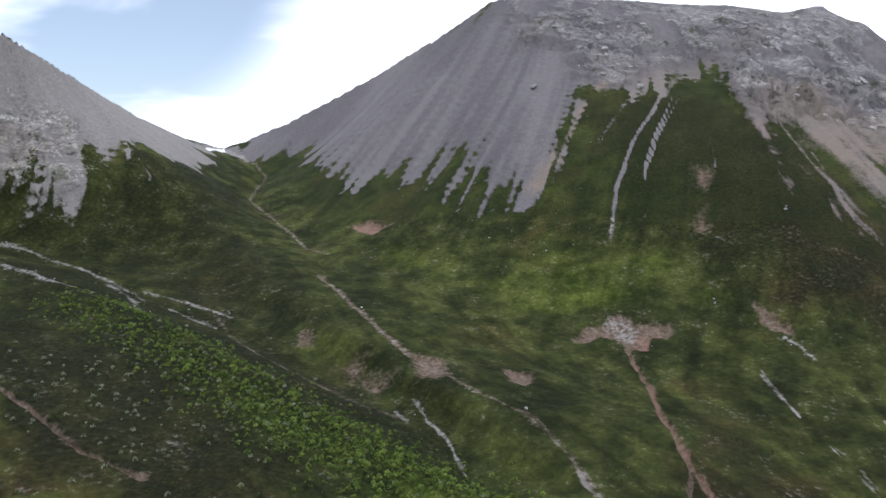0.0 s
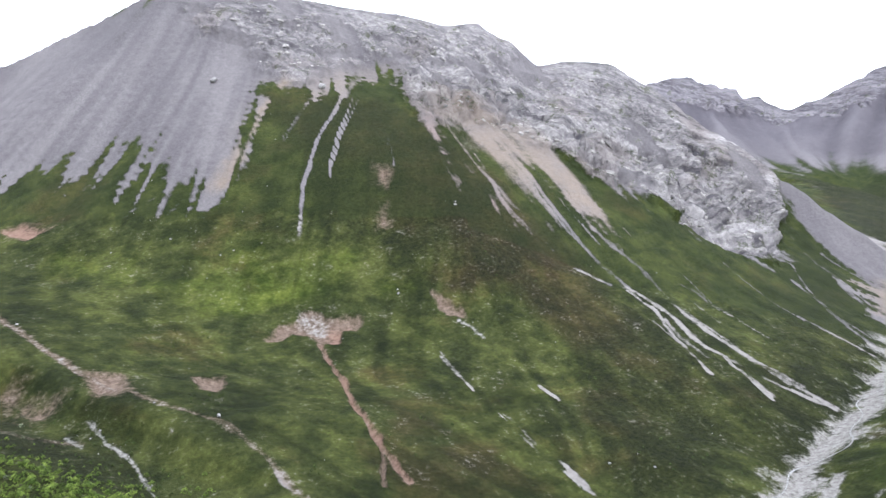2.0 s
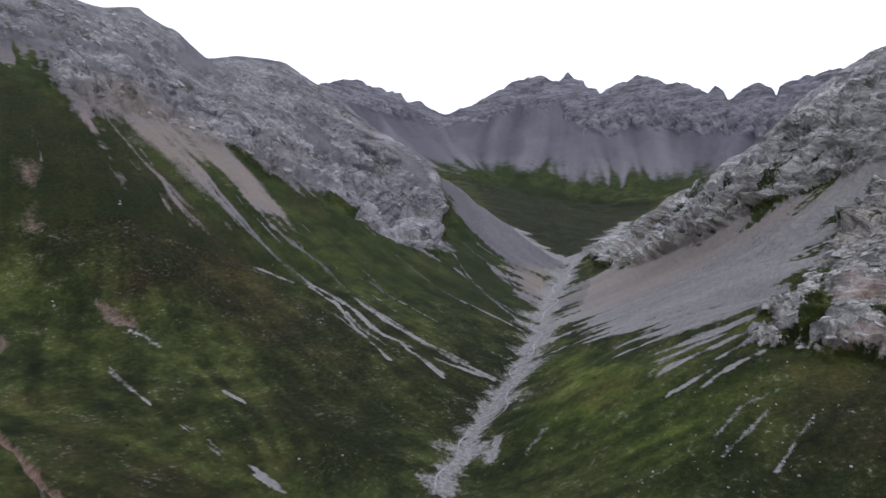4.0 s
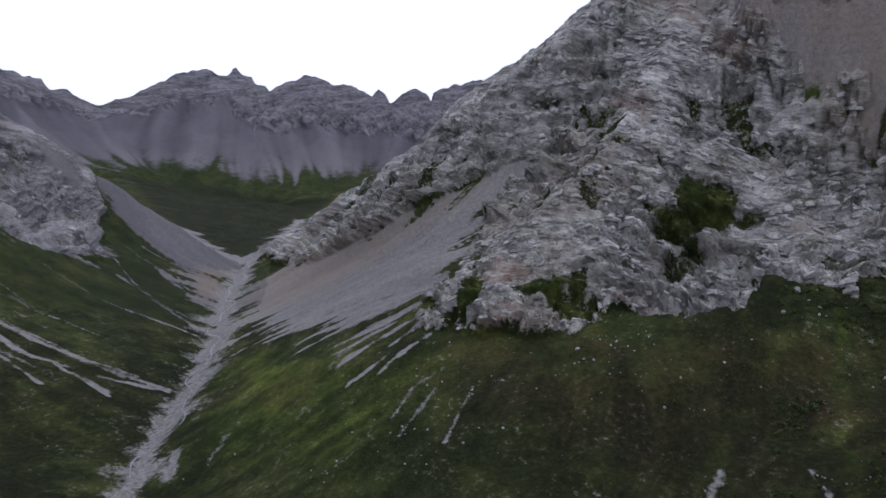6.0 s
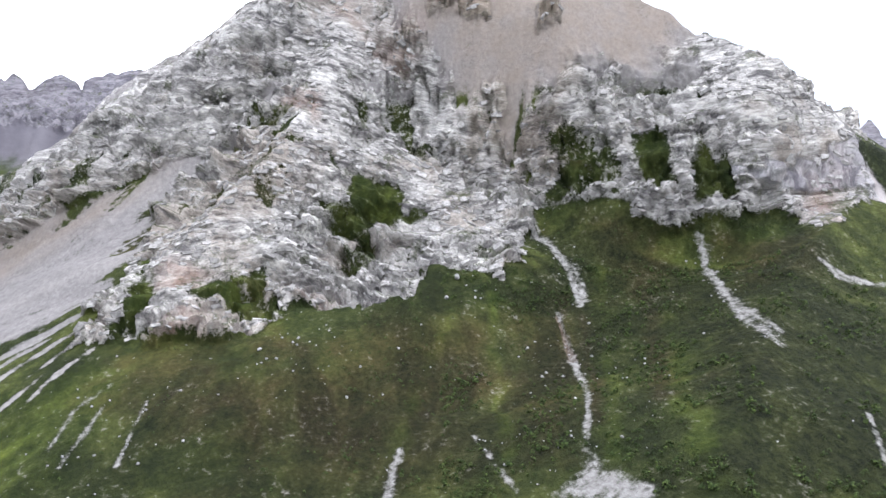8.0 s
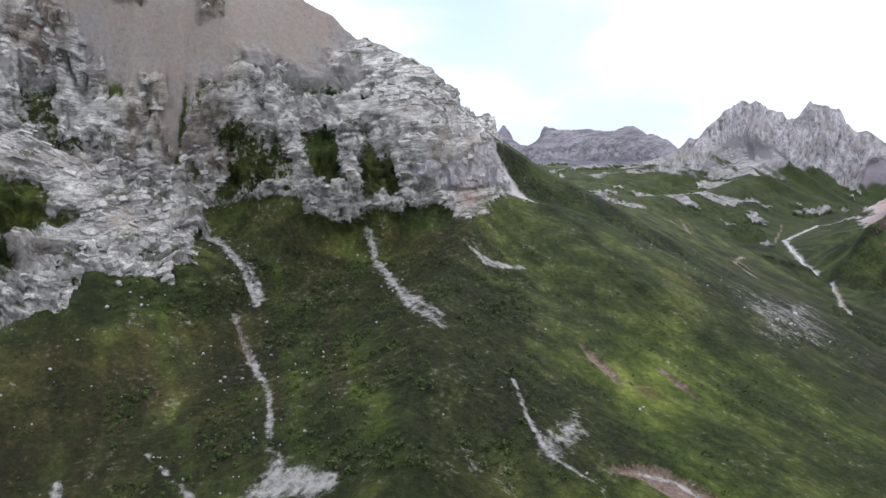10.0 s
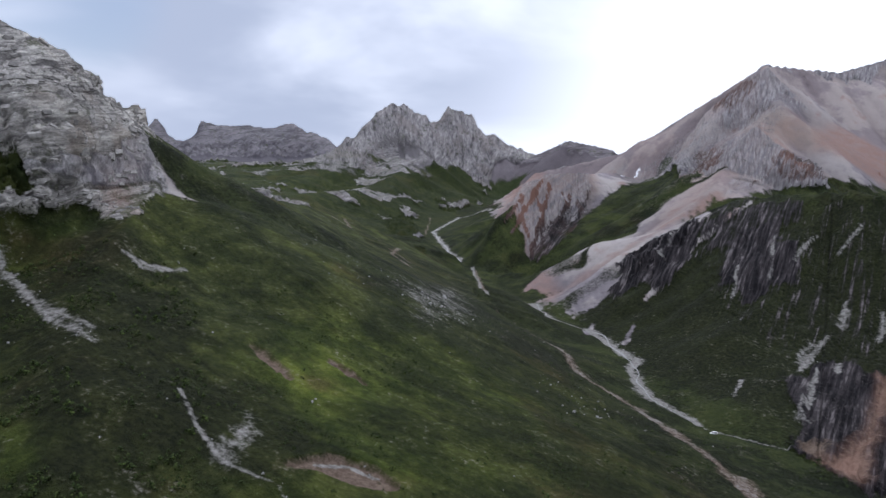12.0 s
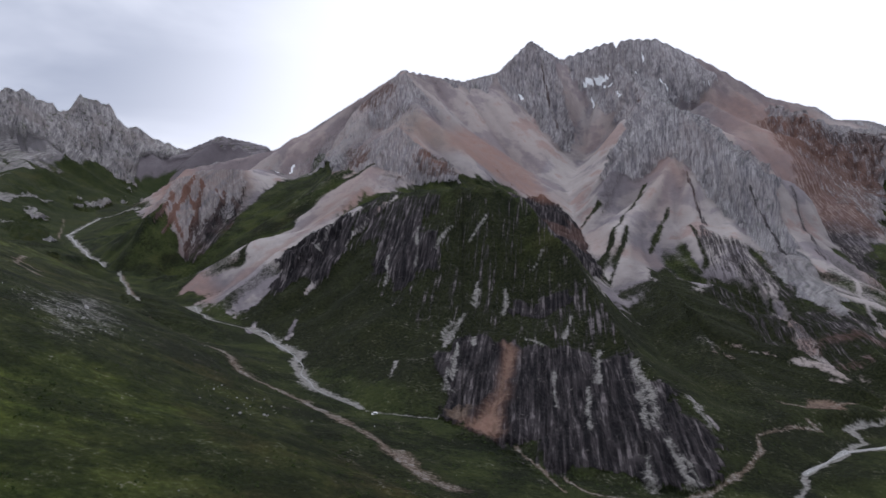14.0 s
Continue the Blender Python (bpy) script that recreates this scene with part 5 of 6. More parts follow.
streak("pale", [(414.9, 142.1), (372.4, 160.5), (359.1, 164.6)], 2, 0.6)
streak("pale", [(321.2, 201.6), (307.0, 203.4)], 3.5, 0.6)
streak("pale", [(226.2, -199.3), (202.6, -185.6), (183.7, -179.3), (164.2, -185.5), (153.9, -179.7)], 1.3, 0.6)
streak("track", [(1.9, -382.2), (19.1, -388.8), (29.5, -409.2), (37.7, -430.8)], 9, 0.95)
streak("track", [(33.2, -416.9), (56.8, -448.9), (95.9, -503.3), (130.0, -541.0), (178.5, -577.3), (225.5, -637.5)], 6, 0.95)
streak("track", [(506.3, -1056.2), (370.8, -805.5)], 4, 0.95)
streak("track", [(561.3, -912.6), (509.1, -806.7), (460.5, -774.5)], 3.5, 0.95)
streak("track", [(659.7, -872.2), (614.6, -856.7)], 5, 0.95)
streak("track", [(-66.0, -440.0), (-79.4, -416.2), (-111.0, -408.6), (-149.4, -425.0), (-187.6, -462.4), (-209.2, -493.1), (-218.2, -520.7), (-254.3, -546.2), (-279.5, -548.8), (-274.9, -562.7)], 2.6, 0.95)
streak("track", [(-39.1, -484.9), (-52.9, -450.4), (-62.8, -417.5)], 2.2, 0.95)
streak("track", [(-264.2, -600.2), (-289.3, -583.7), (-373.7, -627.3)], 2.4, 0.95)
streak("gravel", [(254.9, 219.9), (282.8, 232.9), (318.2, 251.4), (362.5, 261.9)], 11, 0.95)
streak("gravel", [(362.5, 261.9), (426.9, 290.6), (528.8, 342.4), (662.6, 410.0), (759.1, 453.2), (849.9, 480.8), (1341.2, 660.2)], 18, 0.95)
streak("gravel", [(295.9, 221.1), (316.7, 229.7)], 5, 0.95)
streak("gravel", [(737.1, -1688.3), (860.5, -1693.6), (792.5, -1427.9), (628.0, -1200.2), (569.4, -1126.1)], 7, 0.95)
streak("gravel", [(524.4, -1083.1), (358.5, -778.9)], 2.5, 0.95)
streak("gravel", [(335.0, -879.1), (276.6, -781.6), (230.6, -788.2), (161.8, -694.1), (143.1, -626.4), (123.1, -593.0), (79.7, -556.5)], 7.5, 0.95)
streak("gravel", [(74.4, -549.8), (16.5, -541.7)], 1.8, 0.95)
streak("gravel", [(-200.4, -410.9), (-229.0, -468.0), (-281.7, -515.4), (-310.5, -517.9)], 3.5, 0.95)
streak("gravel", [(-307.8, -565.6), (-304.5, -534.8), (-281.7, -515.4)], 4.5, 0.95)
streak("gravel", [(-302.2, -563.3), (-353.7, -587.4)], 4, 0.95)
streak("snow", [(-332.3, -2014.9), (-406.9, -2045.7)], 7, 1.0)
streak("snow", [(-373.2, -2029.1), (-401.6, -2000.7)], 5, 1.0)
streak("snow", [(-346.8, -2007.9), (-349.8, -1967.0)], 3, 1.0)
streak("snow", [(-537.1, -2020.2), (-550.1, -2002.5)], 4, 1.0)
streak("snow", [(-499.7, -2085.5), (-505.1, -2072.9)], 4, 1.0)
streak("snow", [(-472.7, -2064.6), (-482.6, -2051.2)], 3, 1.0)
streak("snow", [(-401.0, -1936.4), (-406.0, -1890.1)], 3, 1.0)
streak("snow", [(-144.7, -1869.2), (-148.4, -1859.3)], 3, 1.0)
streak("snow", [(-649.8, -2027.3), (-670.9, -2036.9)], 2.5, 0.8)
streak("snow", [(-142.1, -1873.6), (-146.9, -1858.1)], 2.5, 0.8)
streak("snow", [(420.1, -1634.5), (402.9, -1727.2)], 4, 0.9)
streak("dark_and_shaded_rock", [(486.9, -1267.2), (457.7, -1225.2), (429.3, -1157.5)], 6, 0.7)
streak("dark_and_shaded_rock", [(452.5, -1312.8), (427.0, -1280.3), (418.5, -1223.1)], 5, 0.7)
streak("dark_and_shaded_rock", [(708.0, -1715.4), (470.1, -1169.1), (440.6, -1137.9)], 5, 0.7)

# far mountains: bare crests above screes
ridge_names = [n for n, _, _ in RIDGES]
_lumps = np.where(np.isin(OWNER, [ridge_names.index(n) for n in ("castle_peak", "castle_tower", "castle_foot")]), 0.26, 0.07)
HEIGHT_SHARE = U + _lumps * fbm(X, Y, 150, 5, 41, 0.6) + 0.22 * (GULLY_RUN - 0.5) + 0.16 * (WIDE_RUN - 0.5)
for name, rock_from, scree_from, rust in (("far_cirque_mountain", 0.80, 0.30, 0.0), ("far_cirque_mountain_b", 0.66, 0.30, 0.0), ("castle_tower", 0.5, 0.40, 0.0), ("far_ridge", 0.45, 0.25, 0.0), ("castle_peak", 0.52, 0.50, 0.0), ("castle_foot", 0.80, 0.62, 0.0),
                                          ("far_hill", 0.85, 0.45, 0.1), ("red_mountain", 0.97, 0.45, 0.2)):
    own = OWNER == ridge_names.index(name)
    MASK["rock"][own] = np.maximum(MASK["rock"], smooth(rock_from - 0.03, rock_from + 0.03, HEIGHT_SHARE))[own]
    MASK["scree"][own] = np.maximum(MASK["scree"], smooth(scree_from - 0.20, scree_from + 0.20, HEIGHT_SHARE))[own]
    MASK["rust"][own] = np.maximum(MASK["rust"][own], rust)
_foot = np.isin(OWNER, [ridge_names.index(n) for n in ("castle_foot", "castle_peak")])
_alt = 1 - _foot * (1 - smooth(205, 253, Z + 40 * fbm(X, Y, 150, 5, 41, 0.6)))
MASK["rock"], MASK["scree"] = MASK["rock"] * _alt, MASK["scree"] * _alt
MASK["rock"] = np.maximum(MASK["rock"], 0.7 * _foot * smooth(0.30, 0.44, fbm(X, Y, 170, 5, 43, 0.62) + 0.35 * (U - 0.3)))
# lilac-grey tone: haze painted on by distance, and darker rock nearer by
HAZE_STONE = smooth(1400, 2500, R)
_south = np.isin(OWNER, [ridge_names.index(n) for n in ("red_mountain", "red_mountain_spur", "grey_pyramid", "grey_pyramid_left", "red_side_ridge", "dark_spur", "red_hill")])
HAZE_STONE = np.where(np.isin(OWNER, [ridge_names.index(n) for n in ("castle_peak", "castle_tower", "castle_foot")]), 0.66 * smooth(900, 1500, R), HAZE_STONE)
HAZE_STONE = np.where(_south, 0.35 * smooth(700, 900, R), HAZE_STONE)
# upright beds; the same mask darkens the southern turf as if in shade
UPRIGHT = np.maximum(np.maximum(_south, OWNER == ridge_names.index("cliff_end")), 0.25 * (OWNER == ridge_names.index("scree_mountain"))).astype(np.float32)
MASK["rust"] = np.maximum(MASK["rust"], (_south & (OWNER != ridge_names.index("dark_spur"))) * 0.35 * smooth(0.15, 0.45, fbm(X, Y, 260, 4, 45) + 0.5 * (WIDE_RUN - 0.5)))
_gully_turf = _south * smooth(0.55, 0.72, GULLY_RUN) * smooth(0.62, 0.40, U) * smooth(1300, 1100, R)
MASK["scree"] = MASK["scree"] * (1 - 0.75 * _gully_turf)
MASK["pale"] = np.maximum(MASK["pale"], MASK["gravel"])
MASK["earth"] = np.maximum(MASK["earth"], MASK["track"] * 0.78)
MASK["pale"] = np.maximum(MASK["pale"], MASK["track"] * 0.40)

# ledges with turf or scree between the rocks
_near_rock = np.isin(OWNER, [ridge_names.index(n) for n in ("rock_mountain", "rock_mountain_buttress", "rock_mountain_knoll", "cliff_end", "scree_mountain")])
_ledge = fbm(X, Y, 75, 5, 141, 0.6) + 0.9 * (WIDE_RUN - 0.5)
MASK["rock"] = MASK["rock"] * (1 - 0.62 * _near_rock * smooth(0.20, 0.44, _ledge))
_high = np.where(OWNER == ridge_names.index("scree_mountain"), smooth(235, 300, Z) * smooth(0.15, 0.4, MASK["rock"]), smooth(262, 285, Z))
MASK["scree"] = np.maximum(MASK["scree"], _near_rock * _high)
HAZE_STONE = np.maximum(HAZE_STONE, _near_rock * np.where(OWNER == ridge_names.index("scree_mountain"), 0.66, 0.12 * smooth(640, 820, R)))

# the limestone walls stand steeply above the meadow: the slope behind their foot is drawn in along the rays to the eye,
# to keep its look from the camera
def wall_factor(far_way, az):
    """Share of its distance at which a place of the gentle slope stands."""
    steps = np.linspace(0, 5200, 2601)
    held = np.cumsum(0.56 * smooth(385, 440, steps) * (1 - smooth(700, 900, steps))) * 2.0
    return 1 - np.interp(far_way, steps, held) * smooth(60, 76, az) * (1 - smooth(123, 131, az)) / np.maximum(far_way, 1)


DRAWN = wall_factor(R, AZW)
X, Y, Z = X * DRAWN, Y * DRAWN, EYE_Z + (Z - EYE_Z) * DRAWN

# relief
soft = smooth(30, 160, R)
ROCKY = np.maximum(MASK["rock"], MASK["dark_and_shaded_rock"] * 0.8)
CLIFF = MASK["dark_and_shaded_rock"] * (1 - MASK["rock"])
big = smooth(1100, 2200, R)
Z = Z + soft * (1 - ROCKY) * (2.6 * fbm(X, Y, 95, 3, 51) + 0.8 * fbm(X, Y, 22, 3, 57)) * smooth(4, 45, DV)
Z = Z + (1 - ROCKY) * (0.15 * (FINE_RUN - 0.5) + (WIDE_RUN - 0.5) * 1.6 + (GULLY_RUN - 0.5) * (6 + 80 * big)) * smooth(10, 90, DV) * smooth(8, 60, DC) * np.clip(nearest((STEEP,), X, Y)[0] * 1.6, 0, 1)
_ribbed = _south * smooth(560, 900, R) * (1 - big) * smooth(0.05, 0.25, U) * smooth(0, 70, DC)
Z = Z + _ribbed * ((GULLY_RUN - 0.5) * 34 + (WIDE_RUN - 0.5) * 12)
_toothed = np.isin(OWNER, [ridge_names.index(n) for n in ("castle_peak", "castle_tower", "far_ridge", "far_cirque_mountain", "far_cirque_mountain_b")])
Z = Z + _toothed * smooth(80, 0, DC) * ((ridged(X, Y, 75, 3, 171, 0.55) - 0.6) * 20 + 2)
Z = Z - 0.9 * MASK["gravel"] - 2.6 * smooth(0.3, 0.9, MASK["earth"]) * (1 - MASK["track"])


def normals(x, y, z):
    p = np.stack([x, y, z], -1)
    da = np.roll(p, -1, 0) - np.roll(p, 1, 0)
    dr = np.empty_like(p)
    dr[:, 1:-1], dr[:, 0], dr[:, -1] = p[:, 2:] - p[:, :-2], p[:, 1] - p[:, 0], p[:, -1] - p[:, -2]
    n = np.cross(da, dr)
    n *= np.sign(n[..., 2:3].mean())
    return n / (np.linalg.norm(n, axis=-1, keepdims=True) + 1e-9)


N = normals(X, Y, Z)
# beds of the rock: how steeply they rise along the bearing, mountain by mountain
BEARINGS = np.arange(-180, 180.01, 0.5)
RISE = np.interp(BEARINGS, [-40, 0, 14, 24, 44, 54, 62, 78, 84, 88, 92, 98, 101, 107, 112, 122, 132, 150, 180], [0.1, -0.1, -0.25, -0.40, -0.45, 0.1, 0.10, 0.12, 0.05, -0.15, -0.32, -0.32, 0.1, 0.25, -0.15, 0.2, 0.2, 0.2, 0.1])
FOLD = np.cumsum(RISE) * radians(0.5)


def owned(*names):
    return np.isin(OWNER, [ridge_names.index(n) for n in names])


DEPTH = np.where(owned("scree_mountain"), 800.0, np.where(R > 1200, 2200.0, 480.0))
along = DEPTH * np.radians(AZW)
bed = Z - DEPTH * np.interp(AZW, BEARINGS, FOLD) + 7 * fbm(X, Y, 130, 3, 61)
on_end = (UPRIGHT > 0.5) | owned("castle_peak", "castle_tower")
bed, along = np.where(on_end, along + 9 * fbm(X, Y, 90, 3, 63), bed), np.where(on_end, Z, along)


def ledges(q):
    f = q % 1.0
    return smooth(0.0, 0.7, f) - smooth(0.72, 1.0, f)


def cells(u, v, seed):
    """Distance to the edges between irregular cells, about 0 to 1."""
    iu, iv = np.floor(u).astype(np.int32), np.floor(v).astype(np.int32)
    f1, f2 = np.full(u.shape, 9.0, np.float32), np.full(u.shape, 9.0, np.float32)
    for i in (-1, 0, 1):
        for j in (-1, 0, 1):
            h = lattice(iu + i, iv + j, seed) / (2 * math.pi)
            k = (h * 37.7) % 1.0
            d = np.hypot(iu + i + h - u, iv + j + k - v).astype(np.float32)
            f2 = np.minimum(f2, np.maximum(f1, d))
            f1 = np.minimum(f1, d)
    return f2 - f1


block_a = smooth(0.0, 0.30, cells(along / 26 + 0.9 * WARP_A, bed / 13 + 0.9 * WARP_B, 91))
block_b = smooth(0.0, 0.35, cells(along / 10 + 0.8 * WARP_C, bed / 5.5 + 0.8 * WARP_A, 95))
block_d = smooth(0.0, 0.20, cells(along / 62 + 0.7 * WARP_B, bed / 40 + 0.7 * WARP_A, 99))
block_c = smooth(0.0, 0.30, cells(along / 85 + 0.9 * WARP_A, bed / 45 + 0.9 * WARP_B, 97))
rough_a, rough_b = fbm(X, Y, 70, 3, 67), ridged(X + 0.7 * Z, Y - 0.4 * Z, 20, 4, 75, 0.6)
crag_near = (ridged(X, Y + 0.8 * Z, 120, 4, 71, 0.5) - 0.55) * 26 + (rough_b - 0.5) * 3.0 + (block_a - 0.8) * 2.2 * (0.6 + rough_a) + (block_b - 0.8) * 1.2 + (block_d - 0.9) * 7.0
crag_near = crag_near + (ledges(bed / 19.0 + 0.25 * rough_a) - 0.5) * (6.0 + 6 * rough_a) + (ledges(bed / 7.5 + 0.2 * WARP_A) - 0.5) * (3.8 + 3 * rough_a)
crag_far = (block_c - 0.8) * 16 + (ridged(X, Y + 0.5 * Z, 230, 5, 81, 0.55) - 0.55) * 46 + (ledges(bed / 40.0) - 0.5) * 4 + (rough_b - 0.5) * 12 + (ridged(X + 0.7 * Z, Y, 70, 3, 77, 0.6) - 0.5) * 17
CRAG = np.maximum(ROCKY, 0.97 * MASK["crag"])
push = CRAG * (crag_near * (1 - big) + crag_far * big) * (1 - (0.90 + 0.04 * big) * smooth(70 + 130 * big, 0, DC)) + 2.0 * smooth(0.3, 0.9, ROCKY)
push = push * (1 - 0.8 * CLIFF) + CLIFF * ((FINE_RUN - 0.5) * 3.5 + (WIDE_RUN - 0.5) * 5 + (rough_b - 0.5) * 3)
push = push + MASK["scree"] * (1 - ROCKY) * 0.5 * fbm(X, Y, 9, 2, 91)
X, Y, Z = X + N[..., 0] * push, Y + N[..., 1] * push, Z + N[..., 2] * push
N = normals(X, Y, Z)

# ---- meshes of the mountains and the valley ----
n_a, n_r = X.shape
COORDS = np.stack([X, Y, Z], -1).reshape(-1, 3).astype(np.float32)
NORMALS = N.reshape(-1, 3).astype(np.float32)


def rgba(a, b, c, d=None):
    return np.stack([a, b, c, np.ones_like(a) if d is None else d], -1).reshape(-1, 4).astype(np.float32)


MASK["shrub_and_shade"] = MASK["shrub_and_shade"] * (1 - 0.8 * MASK["ledge"])
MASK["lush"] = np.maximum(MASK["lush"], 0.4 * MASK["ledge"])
LAYERS = {"cover": rgba(MASK["rock"], MASK["scree"], MASK["earth"], MASK["shrub_and_shade"]), "cover_b": rgba(MASK["pale"], MASK["dark_and_shaded_rock"], MASK["snow"]),
          "tone": rgba(MASK["lush"], MASK["rust"], MASK["ochre"], UPRIGHT), "strata": rgba(along, 0.25 * along, bed), "tone_b": rgba(RUN, MASK["heath"], HAZE_STONE, FINE_RUN * (1 - _mid) + WIDE_RUN * _mid)}
_idx = np.arange(n_a * n_r).reshape(n_a, n_r)
_next = np.roll(_idx, -1, axis=0)
_idx[:, 0] = _idx[0, 0]
_next = np.roll(_idx, -1, axis=0)
QUADS = np.stack([_idx[:, :-1], _idx[:, 1:], _next[:, 1:], _next[:, :-1]], -1).reshape(-1, 4).astype(np.int32)[:, ::-1]


def patch(name, quads, material, parent=None, label=""):
    """One mesh object from some of the quads of the ground grid."""
    used, inverse = np.unique(quads.ravel(), return_inverse=True)
    me = bpy.data.meshes.new(name)
    me.vertices.add(len(used))
    me.vertices.foreach_set("co", COORDS[used].ravel())
    me.loops.add(quads.size)
    me.loops.foreach_set("vertex_index", inverse.astype(np.int32).ravel())
    me.polygons.add(len(quads))
    me.polygons.foreach_set("loop_start", np.arange(0, quads.size, 4, dtype=np.int32))
    me.update(calc_edges=True)
    me.polygons.foreach_set("use_smooth", np.ones(len(quads), bool))
    for key, values in LAYERS.items():
        me.attributes.new(key, "FLOAT_COLOR", "POINT").data.foreach_set("color", values[used].ravel())
    me.normals_split_custom_set_from_vertices(NORMALS[used])
    me.materials.append(material)
    ob = new(name, me)
    ob.parent = parent
    return tagged(ob, label)


q_first = QUADS[:, 0]
flat_mask = lambda a: a.reshape(-1)[q_first]
q_owner, q_u = OWNER.reshape(-1)[q_first], U.reshape(-1)[q_first]
q_rock, q_scree = flat_mask(ROCKY) > 0.5, flat_mask(MASK["scree"]) > 0.5
MOUNTAINS = [
    ("scree_mountain", ("scree_mountain",), "grey scree mountain with a rocky crest above green turf"),
    ("scree_mountain", ("western_scree_mountain",), "grey scree mountain beside a low saddle"),
    ("cirque_mountain", ("far_cirque_mountain", "far_cirque_mountain_b"), "distant lilac-grey mountain wall with a jagged crest"),
    ("rock_mountain", ("rock_mountain", "rock_mountain_buttress", "rock_mountain_knoll", "cliff_end"), "pale grey layered limestone mountain with cliffs over meadow"),
    ("mountain_ridge", ("far_ridge",), "distant dark grey rocky ridge under cloud"),
    ("castle_peak", ("castle_peak", "castle_tower", "castle_foot"), "towering grey rock peak with green foothills"),
    ("hill", ("far_hill",), "distant bare grey-brown rounded hill"),
    ("red_hill", ("red_hill",), "small bare red and ochre eroded hill beside river"),
    ("red_mountain", ("red_mountain", "red_mountain_spur"), "large reddish grey mountain with scree and snow patches"),
    ("dark_spur", ("dark_spur",), "dark cliffed spur with turf above the river"),
    ("grey_peak", ("grey_pyramid", "grey_pyramid_left", "red_side_ridge"), "grey pyramid-shaped rock peak with pale scree fans"),
    ("hill", ("south_hills",), "plain green hills closing the valley"),
]
taken = np.zeros(len(QUADS), bool)
for name, lines, label in MOUNTAINS:
    own = np.isin(q_owner, [ridge_names.index(n) for n in lines]) & (q_u > 0.33)
    taken |= own
    peak = new(name)
    first = COORDS[QUADS[own][:, 0]]
    tagged(peak, label, "mountain" if "hill" not in name else "hill", kind="structure")
    for part_name, pick in (("rock_face", own & q_rock), ("scree_slope", own & q_scree & ~q_rock), ("turf_slope", own & ~q_scree & ~q_rock)):
        if pick.any():
            patch(part_name, QUADS[pick], GROUND_MAT, peak)
q_gravel, q_track = flat_mask(MASK["gravel"]) > 0.5, flat_mask(MASK["track"]) > 0.5
tagged(patch("river_bed", QUADS[~taken & q_gravel], GROUND_MAT), "pale stony river bed with braided channels", "river", kind="structure")
tagged(patch("dirt_track", QUADS[~taken & q_track & ~q_gravel], GROUND_MAT), "trodden pale brown dirt track through turf", "track", kind="structure")
tagged(patch("ground", QUADS[~taken & ~q_gravel & ~q_track], GROUND_MAT), "green alpine turf with bare patches and stones", "ground", kind="structure")

# ---- lookups on the finished ground ----
AZ_STEP = AZ[1] - AZ[0]


def sample(field, x, y):
    """A grid field at plan places within the finely meshed sector."""
    x, y = np.asarray(x, float), np.asarray(y, float)
    a = np.clip(((np.degrees(np.arctan2(x, y)) + 36) % 360) / AZ_STEP, 0, 249 / AZ_STEP)
    r = np.clip(np.interp(np.hypot(x, y), RAD, np.arange(len(RAD))), 0, len(RAD) - 1.001)
    ia, ir = np.floor(a).astype(int), np.floor(r).astype(int)
    u, v = a - ia, r - ir
    return (field[ia, ir] * (1 - u) + field[ia + 1, ir] * u) * (1 - v) + (field[ia, ir + 1] * (1 - u) + field[ia + 1, ir + 1] * u) * v


def ground_z(x, y):
    return sample(Z, x, y)


def on_ground(x, y):
    """Places on the finished ground for places of the plan."""
    return np.stack([sample(X, x, y), sample(Y, x, y), sample(Z, x, y)], -1)


# ---- materials of the loose things ----
def plain_material(name, low, high, scale, rough=0.9, spread=0.25, island=False):
    """A stone or leaf surface: two tones of noise, varied from piece to piece."""
    m = bpy.data.materials.new(name)
    m.use_nodes = True
    t = m.node_tree
    bsdf = t.nodes["Principled BSDF"]
    pos = t.nodes.new("ShaderNodeNewGeometry")
    n = noise_node(t, pos.outputs["Position"], scale, 5, 0.7)
    col = mixed(t, ramp(t, n, 0.35, 0.65), (*low, 1), (*high, 1))
    rnd = pos.outputs["Random Per Island"] if island else t.nodes.new("ShaderNodeObjectInfo").outputs["Random"]
    hsv = node(t, "ShaderNodeHueSaturation", Color=col, Value=ramp(t, rnd, 0.0, 1.0, 1 - spread, 1 + spread))
    t.links.new(hsv.outputs[0], bsdf.inputs["Base Color"])
    bsdf.inputs["Roughness"].default_value, bsdf.inputs["Specular IOR Level"].default_value = rough, 0.08
    t.links.new(node(t, "ShaderNodeBump", Strength=0.6, Distance=0.3, Height=n).outputs[0], bsdf.inputs["Normal"])
    return m


STONE = plain_material("pale_stone", (0.16, 0.156, 0.152), (0.35, 0.342, 0.333), 1.6)
STONES = plain_material("pale_stones", (0.15, 0.146, 0.142), (0.33, 0.322, 0.314), 1.6, island=True)
LEAF = plain_material("shrub_leaf", (0.036, 0.062, 0.012), (0.130, 0.175, 0.036), 0.25, 0.7, 0.4)
LEAVES = plain_material("shrub_leaves", (0.036, 0.062, 0.012), (0.130, 0.175, 0.036), 0.25, 0.7, 0.45, True)
DARK_LEAVES = plain_material("dwarf_shrub_leaves", (0.014, 0.024, 0.008), (0.052, 0.072, 0.020), 0.6, 0.8, 0.45, True)
BLOOM = plain_material("pale_shrub_leaf", (0.07, 0.09, 0.045), (0.21, 0.23, 0.16), 0.8, 0.7, 0.35)
BLOOMS = plain_material("pale_shrub_leaves", (0.07, 0.09, 0.045), (0.21, 0.23, 0.16), 0.8, 0.7, 0.35, True)

rng = np.random.default_rng(21)


